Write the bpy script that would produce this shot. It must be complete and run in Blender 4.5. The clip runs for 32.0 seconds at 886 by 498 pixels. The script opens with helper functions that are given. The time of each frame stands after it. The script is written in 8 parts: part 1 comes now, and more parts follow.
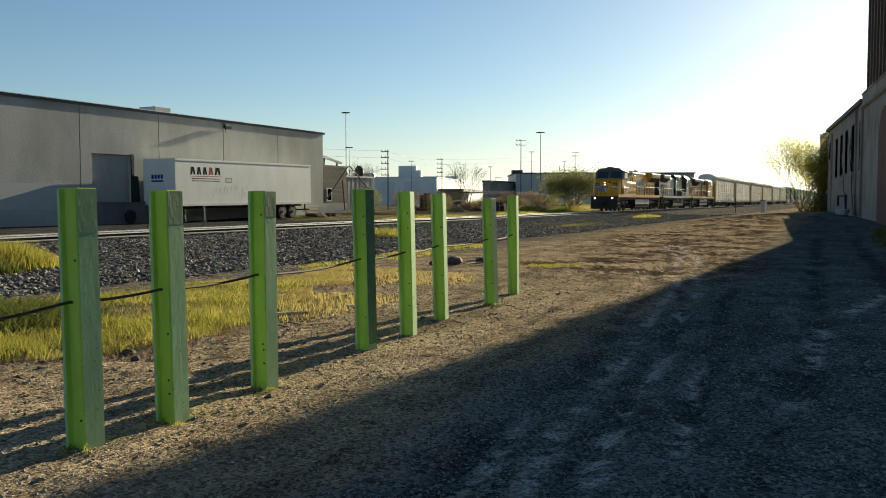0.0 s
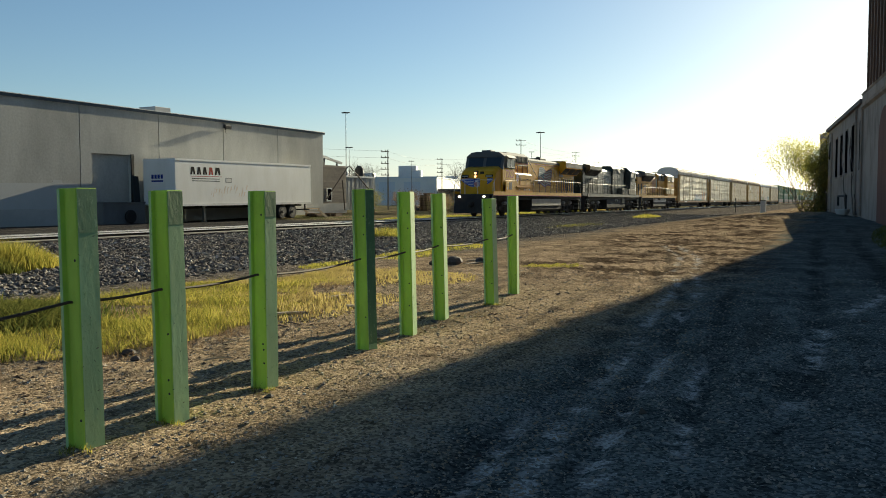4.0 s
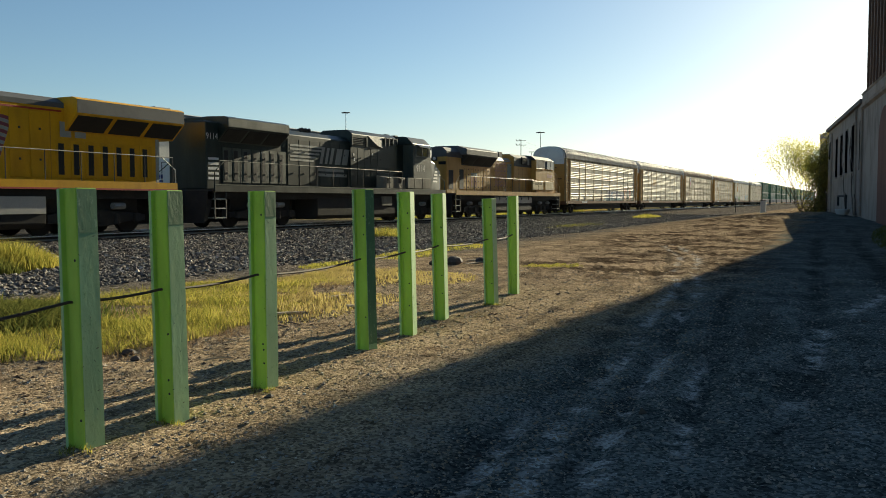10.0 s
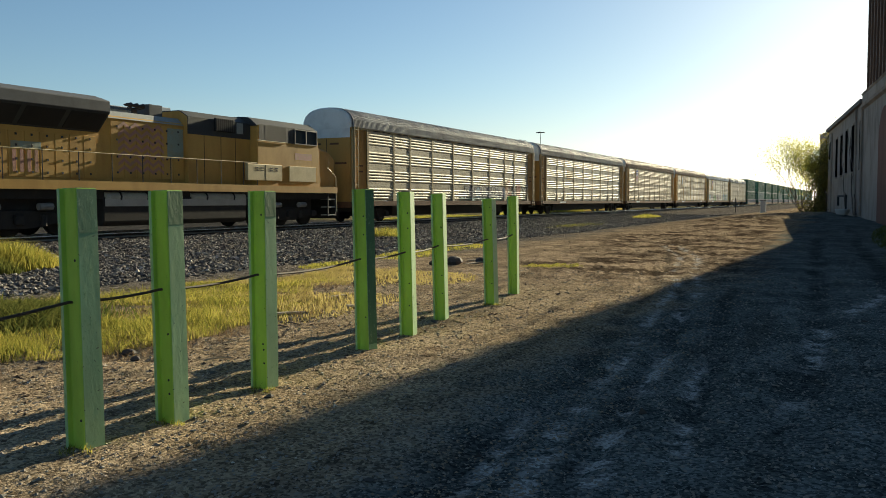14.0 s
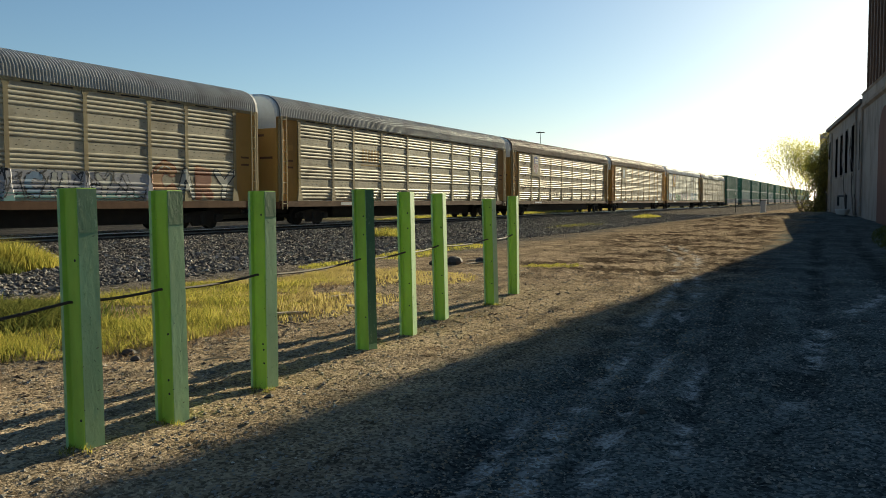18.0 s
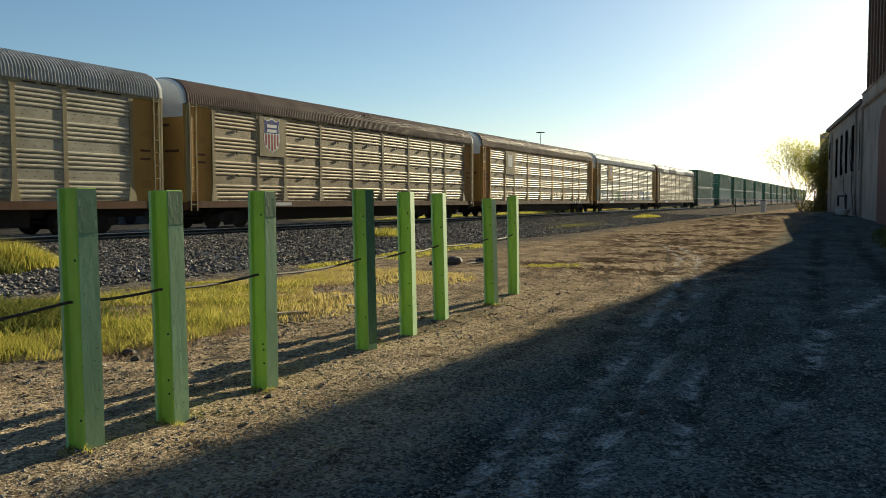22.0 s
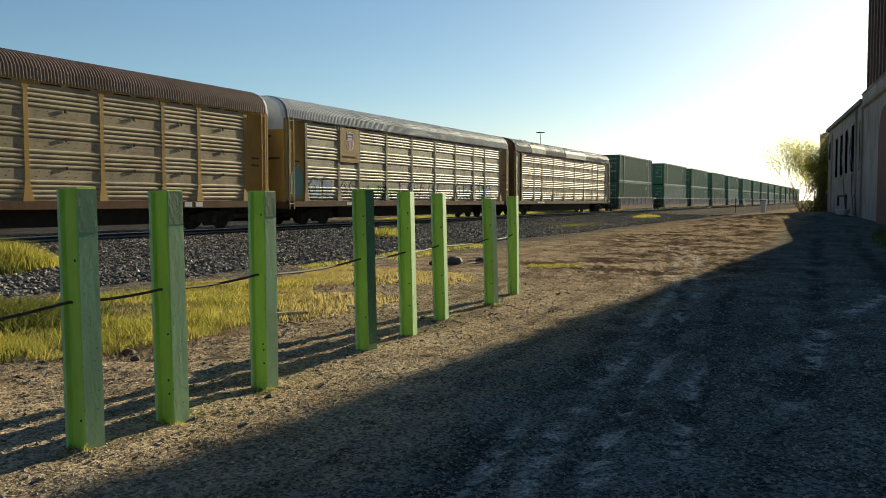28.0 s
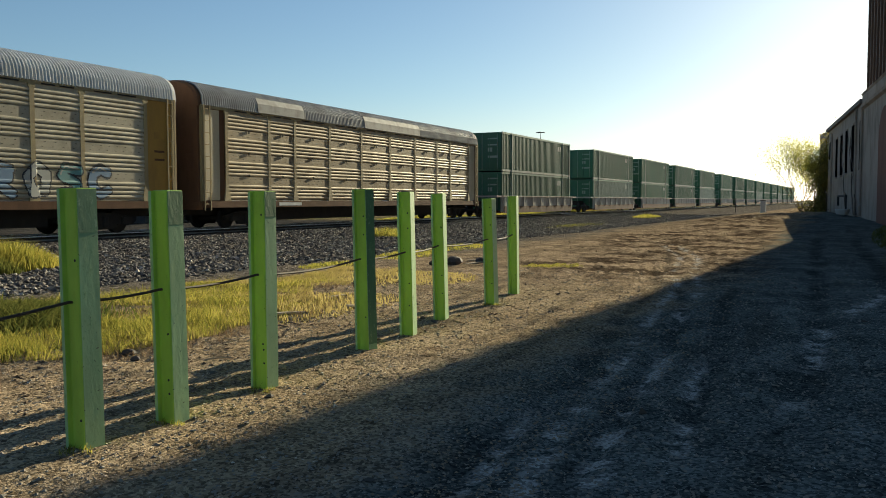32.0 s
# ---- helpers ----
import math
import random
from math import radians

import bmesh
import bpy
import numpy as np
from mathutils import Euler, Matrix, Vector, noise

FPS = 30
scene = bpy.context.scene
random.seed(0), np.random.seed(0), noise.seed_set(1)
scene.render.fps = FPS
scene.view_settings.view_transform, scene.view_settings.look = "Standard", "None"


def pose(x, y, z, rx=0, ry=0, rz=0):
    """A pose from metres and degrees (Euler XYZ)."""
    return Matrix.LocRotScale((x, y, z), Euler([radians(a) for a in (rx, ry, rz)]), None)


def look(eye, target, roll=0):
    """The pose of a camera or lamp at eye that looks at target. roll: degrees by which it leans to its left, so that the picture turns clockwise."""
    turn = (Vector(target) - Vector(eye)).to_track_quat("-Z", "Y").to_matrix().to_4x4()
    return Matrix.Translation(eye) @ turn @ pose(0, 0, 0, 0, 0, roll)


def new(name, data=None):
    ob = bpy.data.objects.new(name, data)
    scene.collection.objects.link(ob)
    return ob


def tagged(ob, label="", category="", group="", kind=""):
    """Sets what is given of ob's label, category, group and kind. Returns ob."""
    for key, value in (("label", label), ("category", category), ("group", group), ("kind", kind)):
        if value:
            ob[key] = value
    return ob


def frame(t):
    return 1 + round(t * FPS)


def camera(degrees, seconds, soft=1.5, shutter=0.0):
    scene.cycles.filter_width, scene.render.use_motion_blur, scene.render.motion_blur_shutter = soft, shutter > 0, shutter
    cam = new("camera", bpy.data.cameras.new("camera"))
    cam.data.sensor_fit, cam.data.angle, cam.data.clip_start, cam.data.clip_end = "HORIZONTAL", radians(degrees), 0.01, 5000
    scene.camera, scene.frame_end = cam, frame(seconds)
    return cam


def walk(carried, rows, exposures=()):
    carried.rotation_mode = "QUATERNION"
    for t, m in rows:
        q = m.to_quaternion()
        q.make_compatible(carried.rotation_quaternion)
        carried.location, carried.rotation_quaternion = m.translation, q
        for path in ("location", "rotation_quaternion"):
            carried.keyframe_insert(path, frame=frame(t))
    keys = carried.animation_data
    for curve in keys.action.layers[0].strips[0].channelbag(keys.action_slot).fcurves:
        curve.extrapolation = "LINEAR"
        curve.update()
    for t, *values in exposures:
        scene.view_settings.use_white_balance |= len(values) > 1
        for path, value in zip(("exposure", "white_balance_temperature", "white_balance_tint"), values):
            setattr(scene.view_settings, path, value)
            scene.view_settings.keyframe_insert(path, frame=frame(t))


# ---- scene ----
# camera: stands still, eye height above the dirt lot
EYE = (0.0, 0.0, 1.55)
cam = camera(54.893, 32.0, soft=0.9)
CAM_POSE = pose(EYE[0], EYE[1], EYE[2], 90 - 3.208, 0, 25.927) @ pose(0, 0, 0, 0, 0, -0.095)
walk(cam, [(0.0, CAM_POSE), (32.0, CAM_POSE)], exposures=[(0.0, 1.12, 6500, 3), (32.0, 1.12, 6500, 3)])

# world: low evening sun nearly along the track
SUN_EL, SUN_AZ = radians(14.7), radians(2.8)
world = bpy.data.worlds.new("world")
scene.world = world
world.use_nodes = True
wn = world.node_tree
sky = wn.nodes.new("ShaderNodeTexSky")
sky.sky_type, sky.sun_disc = "NISHITA", False
sky.sun_elevation, sky.sun_rotation = SUN_EL, SUN_AZ
sky.air_density, sky.dust_density, sky.ozone_density = 0.95, 0.25, 2.9
# hazy air: towards the horizon the sky's colour pales to white
aim, up_part, depth = wn.nodes.new("ShaderNodeTexCoord"), wn.nodes.new("ShaderNodeSeparateXYZ"), wn.nodes.new("ShaderNodeMapRange")
depth.interpolation_type = "SMOOTHSTEP"
depth.inputs[1].default_value, depth.inputs[2].default_value, depth.inputs[3].default_value, depth.inputs[4].default_value = 0.0, 0.13, 0.60, 0.0
wn.links.new(aim.outputs["Generated"], up_part.inputs[0])
wn.links.new(up_part.outputs[2], depth.inputs[0])
pale, haze = wn.nodes.new("ShaderNodeHueSaturation"), wn.nodes.new("ShaderNodeMix")
pale.inputs["Saturation"].default_value, pale.inputs["Value"].default_value = 0.25, 0.97
haze.data_type = "RGBA"
wn.links.new(sky.outputs[0], pale.inputs["Color"])
wn.links.new(depth.outputs[0], haze.inputs[0])
wn.links.new(sky.outputs[0], haze.inputs[6])
wn.links.new(pale.outputs[0], haze.inputs[7])
wn.links.new(haze.outputs[2], wn.nodes["Background"].inputs[0])
wn.nodes["Background"].inputs[1].default_value = 0.049
SUN_DIR = Vector((math.sin(SUN_AZ) * math.cos(SUN_EL), math.cos(SUN_AZ) * math.cos(SUN_EL), math.sin(SUN_EL)))
sun = new("sun", bpy.data.lights.new("sun", "SUN"))
sun.data.energy, sun.data.angle, sun.data.color = 5.0, radians(0.28), (1.0, 0.87, 0.63)
sun.matrix_world = look(SUN_DIR * 100, (0, 0, 0))

# track and train numbers
TRACK_X, RAIL_Z = -24.68, 0.45
TRAVEL = [(0, 0.0), (4, 34.876), (8, 69.607), (12, 104.744), (16, 139.636), (20, 174.051), (24, 207.899), (28, 241.581), (32, 275.545)]


# ---- helpers of this scene ----
class Geo:
    """Collects vertices and faces of one mesh."""

    def __init__(self):
        self.v, self.f = [], []

    def add(self, vs, fs):
        n = len(self.v)
        self.v += [tuple(p) for p in vs]
        self.f += [tuple(i + n for i in q) for q in fs]
        return self

    def box(self, x0, x1, y0, y1, z0, z1):
        p = [(x, y, z) for z in (z0, z1) for y in (y0, y1) for x in (x0, x1)]
        return self.add(p, [(0, 2, 3, 1), (4, 5, 7, 6), (0, 1, 5, 4), (2, 6, 7, 3), (0, 4, 6, 2), (1, 3, 7, 5)])

    def loft(self, rings, closed=True, caps=True):
        """Rings of equal length joined one to the next."""
        k, fs = len(rings[0]), []
        for r in range(len(rings) - 1):
            for i in range(k if closed else k - 1):
                j = (i + 1) % k
                fs.append((r * k + i, r * k + j, (r + 1) * k + j, (r + 1) * k + i))
        if caps and closed:
            fs += [tuple(reversed(range(k))), tuple(range((len(rings) - 1) * k, len(rings) * k))]
        return self.add([p for r in rings for p in r], fs)

    def rod(self, a, b, r, n=8, r2=None):
        a, b = Vector(a), Vector(b)
        d = (b - a).normalized()
        u = d.cross(Vector((0, 0, 1)) if abs(d.z) < 0.9 else Vector((1, 0, 0))).normalized()
        w = d.cross(u)
        ring = lambda c, q: [c + (u * math.cos(2 * math.pi * i / n) + w * math.sin(2 * math.pi * i / n)) * q for i in range(n)]
        return self.loft([ring(a, r), ring(b, r if r2 is None else r2)])

    def tube(self, pts, r, n=6):
        """A bent pipe through the points, one connected skin."""
        pts = [Vector(p) for p in pts]
        rings = []
        for i, p in enumerate(pts):
            d = (pts[min(i + 1, len(pts) - 1)] - pts[max(i - 1, 0)]).normalized()
            u = d.cross(Vector((0, 0, 1)) if abs(d.z) < 0.9 else Vector((1, 0, 0))).normalized()
            w = d.cross(u)
            rings.append([p + (u * math.cos(2 * math.pi * k / n) + w * math.sin(2 * math.pi * k / n)) * r for k in range(n)])
        return self.loft(rings)

    def extrude_y(self, prof, y0, y1):
        """prof: (x, z) points of a closed outline."""
        return self.loft([[(x, y0, z) for x, z in prof], [(x, y1, z) for x, z in prof]])

    def extrude_x(self, prof, x0, x1):
        """prof: (y, z) points of a closed outline."""
        return self.loft([[(x0, y, z) for y, z in prof], [(x1, y, z) for y, z in prof]])

    def extrude_z(self, prof, z0, z1):
        return self.loft([[(x, y, z0) for x, y in prof], [(x, y, z1) for x, y in prof]])

    def mesh(self, name, material, bevel=0.0, smooth=False):
        me = bpy.data.meshes.new(name)
        me.from_pydata(self.v, [], self.f)
        bm = bmesh.new()
        bm.from_mesh(me)
        bmesh.ops.recalc_face_normals(bm, faces=bm.faces)
        if bevel:
            es = [e for e in bm.edges if len(e.link_faces) == 2 and e.calc_face_angle(0) > 0.5]
            bmesh.ops.bevel(bm, geom=es, offset=bevel, segments=1, affect="EDGES", clamp_overlap=True)
        if smooth:
            for fc in bm.faces:
                fc.smooth = True
            for e in bm.edges:
                e.smooth = not (len(e.link_faces) == 2 and e.calc_face_angle(0) > 0.6)
        bm.to_mesh(me)
        bm.free()
        me.materials.append(material)
        return me


def part(name, geo, material, parent, label="", bevel=0.0, smooth=False, at=None):
    """One mesh object under a thing or a part; geo is a Geo or a mesh that alike pieces share."""
    me = geo if isinstance(geo, bpy.types.Mesh) else geo.mesh(name, material, bevel, smooth)
    ob = new(name, me)
    ob.parent = parent
    if at is not None:
        ob.matrix_basis = at
    return tagged(ob, label)


def thing(name, label, category, at=None, group="", kind="", geo=None, material=None, bevel=0.0, smooth=False):
    """A top-level thing: an empty at its base, or one mesh."""
    me = None
    if geo is not None:
        me = geo if isinstance(geo, bpy.types.Mesh) else geo.mesh(name, material, bevel, smooth)
    ob = new(name, me)
    if at is not None:
        ob.matrix_basis = at
    return tagged(ob, label, category, group, kind)


def words(name, text, size, material, parent, at, label="", bold=0.0, align="CENTER"):
    """Raised lettering as a mesh, standing on a vertical or flat face."""
    cu = bpy.data.curves.new(name, "FONT")
    cu.body, cu.size, cu.align_x, cu.align_y, cu.extrude, cu.offset, cu.resolution_u = text, size, align, "CENTER", 0.0006, bold, 2
    tmp = new(name, cu)
    me = bpy.data.meshes.new_from_object(tmp.evaluated_get(bpy.context.evaluated_depsgraph_get()))
    bpy.data.objects.remove(tmp)
    bpy.data.curves.remove(cu)
    me.materials.clear()
    me.materials.append(material)
    ob = new(name, me)
    ob.parent, ob.matrix_basis = parent, at
    return tagged(ob, label)


# lettering that reads from the side facing +x (towards the camera's lot), and from the end facing -y
SIDE = Matrix(((0, 0, 1, 0), (1, 0, 0, 0), (0, 1, 0, 0), (0, 0, 0, 1)))
END = Matrix(((1, 0, 0, 0), (0, 0, -1, 0), (0, 1, 0, 0), (0, 0, 0, 1)))


def surf(name, col, rough=0.6, metal=0.0, dirt=None, amount=0.5, scale=1.5, grain=45.0, vary=0.15, bump=0.15, streak=1.0, rnd=0.0, spec=0.5, edge=(0.45, 0.7)):
    """A worn surface: base colour, dirt in patches (streak > 1 draws them out vertically), fine grain and relief."""
    m = bpy.data.materials.new(name)
    m.use_nodes = True
    nt = m.node_tree
    N, L = nt.nodes, nt.links
    b = N["Principled BSDF"]
    tc = N.new("ShaderNodeTexCoord")
    mp = N.new("ShaderNodeMapping")
    mp.inputs["Scale"].default_value = (1, 1, 1.0 / streak)
    L.new(tc.outputs["Object"], mp.inputs[0])
    src = mp.outputs[0]
    info = N.new("ShaderNodeObjectInfo")
    n1 = N.new("ShaderNodeTexNoise")
    n1.noise_dimensions = "4D"
    n1.inputs["Scale"].default_value, n1.inputs["Detail"].default_value, n1.inputs["Roughness"].default_value = scale, 6, 0.62
    L.new(src, n1.inputs["Vector"])
    mul = N.new("ShaderNodeMath")
    mul.operation = "MULTIPLY"
    mul.inputs[1].default_value = 37.0
    L.new(info.outputs["Random"], mul.inputs[0])
    L.new(mul.outputs[0], n1.inputs["W"])
    r1 = N.new("ShaderNodeMapRange")
    r1.inputs[1].default_value, r1.inputs[2].default_value = edge
    r1.inputs[4].default_value = amount
    L.new(n1.outputs[0], r1.inputs[0])
    mix = N.new("ShaderNodeMix")
    mix.data_type = "RGBA"
    mix.inputs[6].default_value = (*col, 1)
    mix.inputs[7].default_value = (*(dirt or [c * 0.5 for c in col]), 1)
    L.new(r1.outputs[0], mix.inputs[0])
    n2 = N.new("ShaderNodeTexNoise")
    n2.inputs["Scale"].default_value, n2.inputs["Detail"].default_value = grain, 4
    L.new(tc.outputs["Object"], n2.inputs["Vector"])
    hv = N.new("ShaderNodeHueSaturation")
    r2 = N.new("ShaderNodeMapRange")
    r2.inputs[1].default_value, r2.inputs[2].default_value = 0.25, 0.75
    r2.inputs[3].default_value, r2.inputs[4].default_value = 1 - vary, 1 + vary
    L.new(n2.outputs[0], r2.inputs[0])
    val = r2.outputs[0]
    if rnd:
        r3 = N.new("ShaderNodeMapRange")
        r3.inputs[3].default_value, r3.inputs[4].default_value = 1 - rnd, 1 + rnd
        L.new(info.outputs["Random"], r3.inputs[0])
        mm = N.new("ShaderNodeMath")
        mm.operation = "MULTIPLY"
        L.new(val, mm.inputs[0])
        L.new(r3.outputs[0], mm.inputs[1])
        val = mm.outputs[0]
    L.new(val, hv.inputs["Value"])
    L.new(mix.outputs[2], hv.inputs["Color"])
    L.new(hv.outputs[0], b.inputs["Base Color"])
    rr = N.new("ShaderNodeMapRange")
    rr.inputs[3].default_value, rr.inputs[4].default_value = max(0.05, rough - 0.12), min(1, rough + 0.15)
    L.new(n1.outputs[0], rr.inputs[0])
    L.new(rr.outputs[0], b.inputs["Roughness"])
    b.inputs["Metallic"].default_value = metal
    b.inputs["Specular IOR Level"].default_value = spec
    if bump:
        bp = N.new("ShaderNodeBump")
        bp.inputs["Strength"].default_value, bp.inputs["Distance"].default_value = bump, 0.02
        L.new(n2.outputs[0], bp.inputs["Height"])
        L.new(bp.outputs[0], b.inputs["Normal"])
    return m


def glass(name, tint=(0.02, 0.025, 0.03)):
    m = bpy.data.materials.new(name)
    m.use_nodes = True
    b = m.node_tree.nodes["Principled BSDF"]
    b.inputs["Base Color"].default_value = (*tint, 1)
    b.inputs["Roughness"].default_value = 0.06
    return m


def glow(name, col, power):
    m = bpy.data.materials.new(name)
    m.use_nodes = True
    b = m.node_tree.nodes["Principled BSDF"]
    b.inputs["Base Color"].default_value = (*col, 1)
    b.inputs["Emission Color"].default_value = (*col, 1)
    b.inputs["Emission Strength"].default_value = power
    return m


def peeling(name, top, under, lump=0.5, bare=(0.60, 0.68)):
    """Old brush paint: runs and lumps, flaked spots that show the coat below, rust pinholes."""
    m = bpy.data.materials.new(name)
    m.use_nodes = True
    nt = m.node_tree
    N, L = nt.nodes, nt.links
    b = N["Principled BSDF"]
    tc, info = N.new("ShaderNodeTexCoord"), N.new("ShaderNodeObjectInfo")
    shift = N.new("ShaderNodeVectorMath")
    shift.operation = "MULTIPLY_ADD"
    cxyz = N.new("ShaderNodeCombineXYZ")
    for k in range(3):
        L.new(info.outputs["Random"], cxyz.inputs[k])
    shift.inputs[1].default_value = (31.0, 17.0, 23.0)
    L.new(cxyz.outputs[0], shift.inputs[0])
    L.new(tc.outputs["Object"], shift.inputs[2])

    def cloud(scale, stretch, detail=6, rough=0.65):
        mp, n = N.new("ShaderNodeMapping"), N.new("ShaderNodeTexNoise")
        mp.inputs["Scale"].default_value = (1, 1, stretch)
        L.new(shift.outputs[0], mp.inputs[0])
        L.new(mp.outputs[0], n.inputs["Vector"])
        n.inputs["Scale"].default_value, n.inputs["Detail"].default_value, n.inputs["Roughness"].default_value = scale, detail, rough
        return n.outputs[0]

    def span(fac, a, c, lo=0.0, hi=1.0):
        r = N.new("ShaderNodeMapRange")
        r.inputs[1].default_value, r.inputs[2].default_value, r.inputs[3].default_value, r.inputs[4].default_value = a, c, lo, hi
        L.new(fac, r.inputs[0])
        return r.outputs[0]

    def blend(fac, a, c):
        n = N.new("ShaderNodeMix")
        n.data_type = "RGBA"
        L.new(fac, n.inputs[0])
        for k, v in ((6, a), (7, c)):
            if isinstance(v, tuple):
                n.inputs[k].default_value = (*v, 1)
            else:
                L.new(v, n.inputs[k])
        return n.outputs[2]

    wide, flake, runs = cloud(3.5, 0.35), cloud(26.0, 0.7, 8, 0.7), cloud(30.0, 0.5, 5, 0.6)
    col = blend(span(wide, 0.35, 0.68), top, tuple(0.72 * c for c in top))
    col = blend(span(flake, *bare), col, under)
    col = blend(span(cloud(60.0, 0.8, 3), 0.70, 0.74), col, (0.03, 0.022, 0.014))
    L.new(col, b.inputs["Base Color"])
    L.new(span(wide, 0.2, 0.8, 0.42, 0.72), b.inputs["Roughness"])
    b.inputs["Specular IOR Level"].default_value = 0.18
    hgt = N.new("ShaderNodeMath")
    hgt.operation = "MULTIPLY_ADD"
    hgt.inputs[1].default_value = 0.55
    L.new(flake, hgt.inputs[0])
    L.new(runs, hgt.inputs[2])
    bp = N.new("ShaderNodeBump")
    bp.inputs["Strength"].default_value, bp.inputs["Distance"].default_value = lump, 0.02
    L.new(hgt.outputs[0], bp.inputs["Height"])
    L.new(bp.outputs[0], b.inputs["Normal"])
    return m


# ---- materials ----
M_LIME = peeling("lime_paint", (0.40, 0.60, 0.085), (0.24, 0.40, 0.08), 0.14, (0.62, 0.74))
M_SAGE = peeling("weathered_sage_paint", (0.38, 0.56, 0.28), (0.23, 0.37, 0.16), 0.15, (0.58, 0.67))
M_DARKSAGE = peeling("dark_green_paint_patch", (0.13, 0.23, 0.11), (0.24, 0.34, 0.19), 0.18, (0.58, 0.66))
M_OLDSAGE = peeling("mottled_old_paint", (0.25, 0.38, 0.19), (0.36, 0.48, 0.27), 0.14, (0.56, 0.64))
M_RUST = surf("rusty_cable", (0.045, 0.032, 0.025), 0.8, dirt=(0.12, 0.06, 0.03), scale=20, grain=150)
# near-white and non-metal: the sky's glint on the steel is put into the colour
M_RAILTOP = surf("glint_white_rail", (0.95, 0.94, 0.92), 0.35, 0.0, dirt=(0.80, 0.77, 0.72), amount=0.3, vary=0.04, bump=0.0)
M_RAILSIDE = surf("worn_rail_side", (0.05, 0.042, 0.036), 0.7, 0.1, dirt=(0.03, 0.025, 0.02), scale=4, bump=0.02, spec=0.1)
M_TIE = surf("creosoted_timber", (0.06, 0.045, 0.035), 0.9, dirt=(0.12, 0.10, 0.085), scale=5, rnd=0.3)
M_CONC = surf("tilt_up_concrete", (0.52, 0.515, 0.475), 0.9, dirt=(0.37, 0.365, 0.335), amount=0.85, scale=0.45, grain=7, vary=0.09, bump=0.25, streak=2.5, edge=(0.4, 0.65))
M_CONC_LOW = surf("painted_concrete_base", (0.48, 0.48, 0.46), 0.85, dirt=(0.33, 0.33, 0.32), scale=0.6, grain=14, vary=0.06)
M_ROOFEDGE = surf("grey_roof_edge", (0.085, 0.11, 0.135), 0.7, dirt=(0.04, 0.045, 0.05), vary=0.05, spec=0.2)
M_DOCKDOOR = surf("grey_roller_door", (0.030, 0.037, 0.04), 0.8, dirt=(0.02, 0.024, 0.026), streak=3, spec=0.15)
M_BLACK = surf("black_rubber", (0.015, 0.015, 0.016), 0.75, dirt=(0.03, 0.028, 0.025), vary=0.1)
M_TRAILER = surf("white_trailer_panel", (0.90, 0.89, 0.86), 0.4, dirt=(0.70, 0.68, 0.63), amount=0.5, scale=0.9, streak=3, vary=0.03, bump=0.02)
M_DARKSTEEL = surf("dark_steel", (0.035, 0.034, 0.034), 0.65, dirt=(0.07, 0.055, 0.045), scale=3)
M_UNDER = surf("grimy_underframe", (0.026, 0.024, 0.023), 0.75, dirt=(0.065, 0.055, 0.045), scale=2.5, spec=0.3)
M_RED = surf("red_lettering", (0.45, 0.04, 0.03), 0.6, vary=0.05, spec=0.1)
M_BLUE = surf("blue_lettering", (0.02, 0.05, 0.28), 0.6, vary=0.05, spec=0.1)
M_INK = surf("black_lettering", (0.02, 0.02, 0.022), 0.7, vary=0.05, spec=0.05)
M_WHITE = surf("white_lettering", (0.72, 0.72, 0.70), 0.5, dirt=(0.45, 0.44, 0.42), vary=0.05)
M_CHROME = surf("bare_steel", (0.5, 0.5, 0.48), 0.35, 1.0, dirt=(0.3, 0.28, 0.26), vary=0.1)
# ---- ground ----
def smooth_step(a, b, x):
    t = np.clip((x - a) / (b - a), 0, 1)
    return t * t * (3 - 2 * t)


def bumps(x, y, seed, scale):
    """Smooth value noise on a lattice."""
    rng = np.random.RandomState(seed)
    tab = rng.rand(256, 256)
    u, w = x / scale, y / scale
    i, j = np.floor(u).astype(int), np.floor(w).astype(int)
    a, b = u - i, w - j
    a, b = a * a * (3 - 2 * a), b * b * (3 - 2 * b)
    g = lambda p, q: tab[p % 256, q % 256]
    return g(i, j) * (1 - a) * (1 - b) + g(i + 1, j) * a * (1 - b) + g(i, j + 1) * (1 - a) * b + g(i + 1, j + 1) * a * b - 0.5


# wheel tracks along the lane: centre line as distances across and along, half width, where the marks fade out
PALE_TRACKS = [((-6.2, -4.06, -2.36, -2.1, -1.9, -1.45, -1.2), (32.0, 24.7, 14.4, 11.8, 9.7, 5.9, 4.0), 0.085), ((-6.7, -4.55, -2.75, -2.45, -2.25, -1.8, -1.55), (32.0, 24.7, 14.4, 11.8, 9.7, 5.9, 4.0), 0.075), ((-2.3, -2.11, -1.96, -1.9), (7.0, 5.42, 4.4, 3.5), 0.06), ((-1.38, -1.2, -1.05, -0.95), (9.5, 7.4, 6.4, 5.2), 0.06), ((1.2, 0.45, -0.28, -0.45), (22.0, 16.0, 11.9, 7.0), 0.12)]
DARK_TRACKS = [((-5.0, -3.44, -2.68, -2.23, -2.0), (26.0, 16.3, 10.6, 6.7, 4.0), 0.13), ((-1.9, -1.62, -1.30, -1.12, -1.02), (16.0, 11.4, 9.6, 7.9, 6.2), 0.12), ((-1.4, -0.95, -0.48, -0.3), (38.0, 24.0, 13.2, 6.0), 0.20), ((-0.1, 0.5, 0.9), (38.0, 20.0, 6.0), 0.20), ((-3.0, -1.75, -1.5), (17.0, 9.0, 4.5), 0.10)]


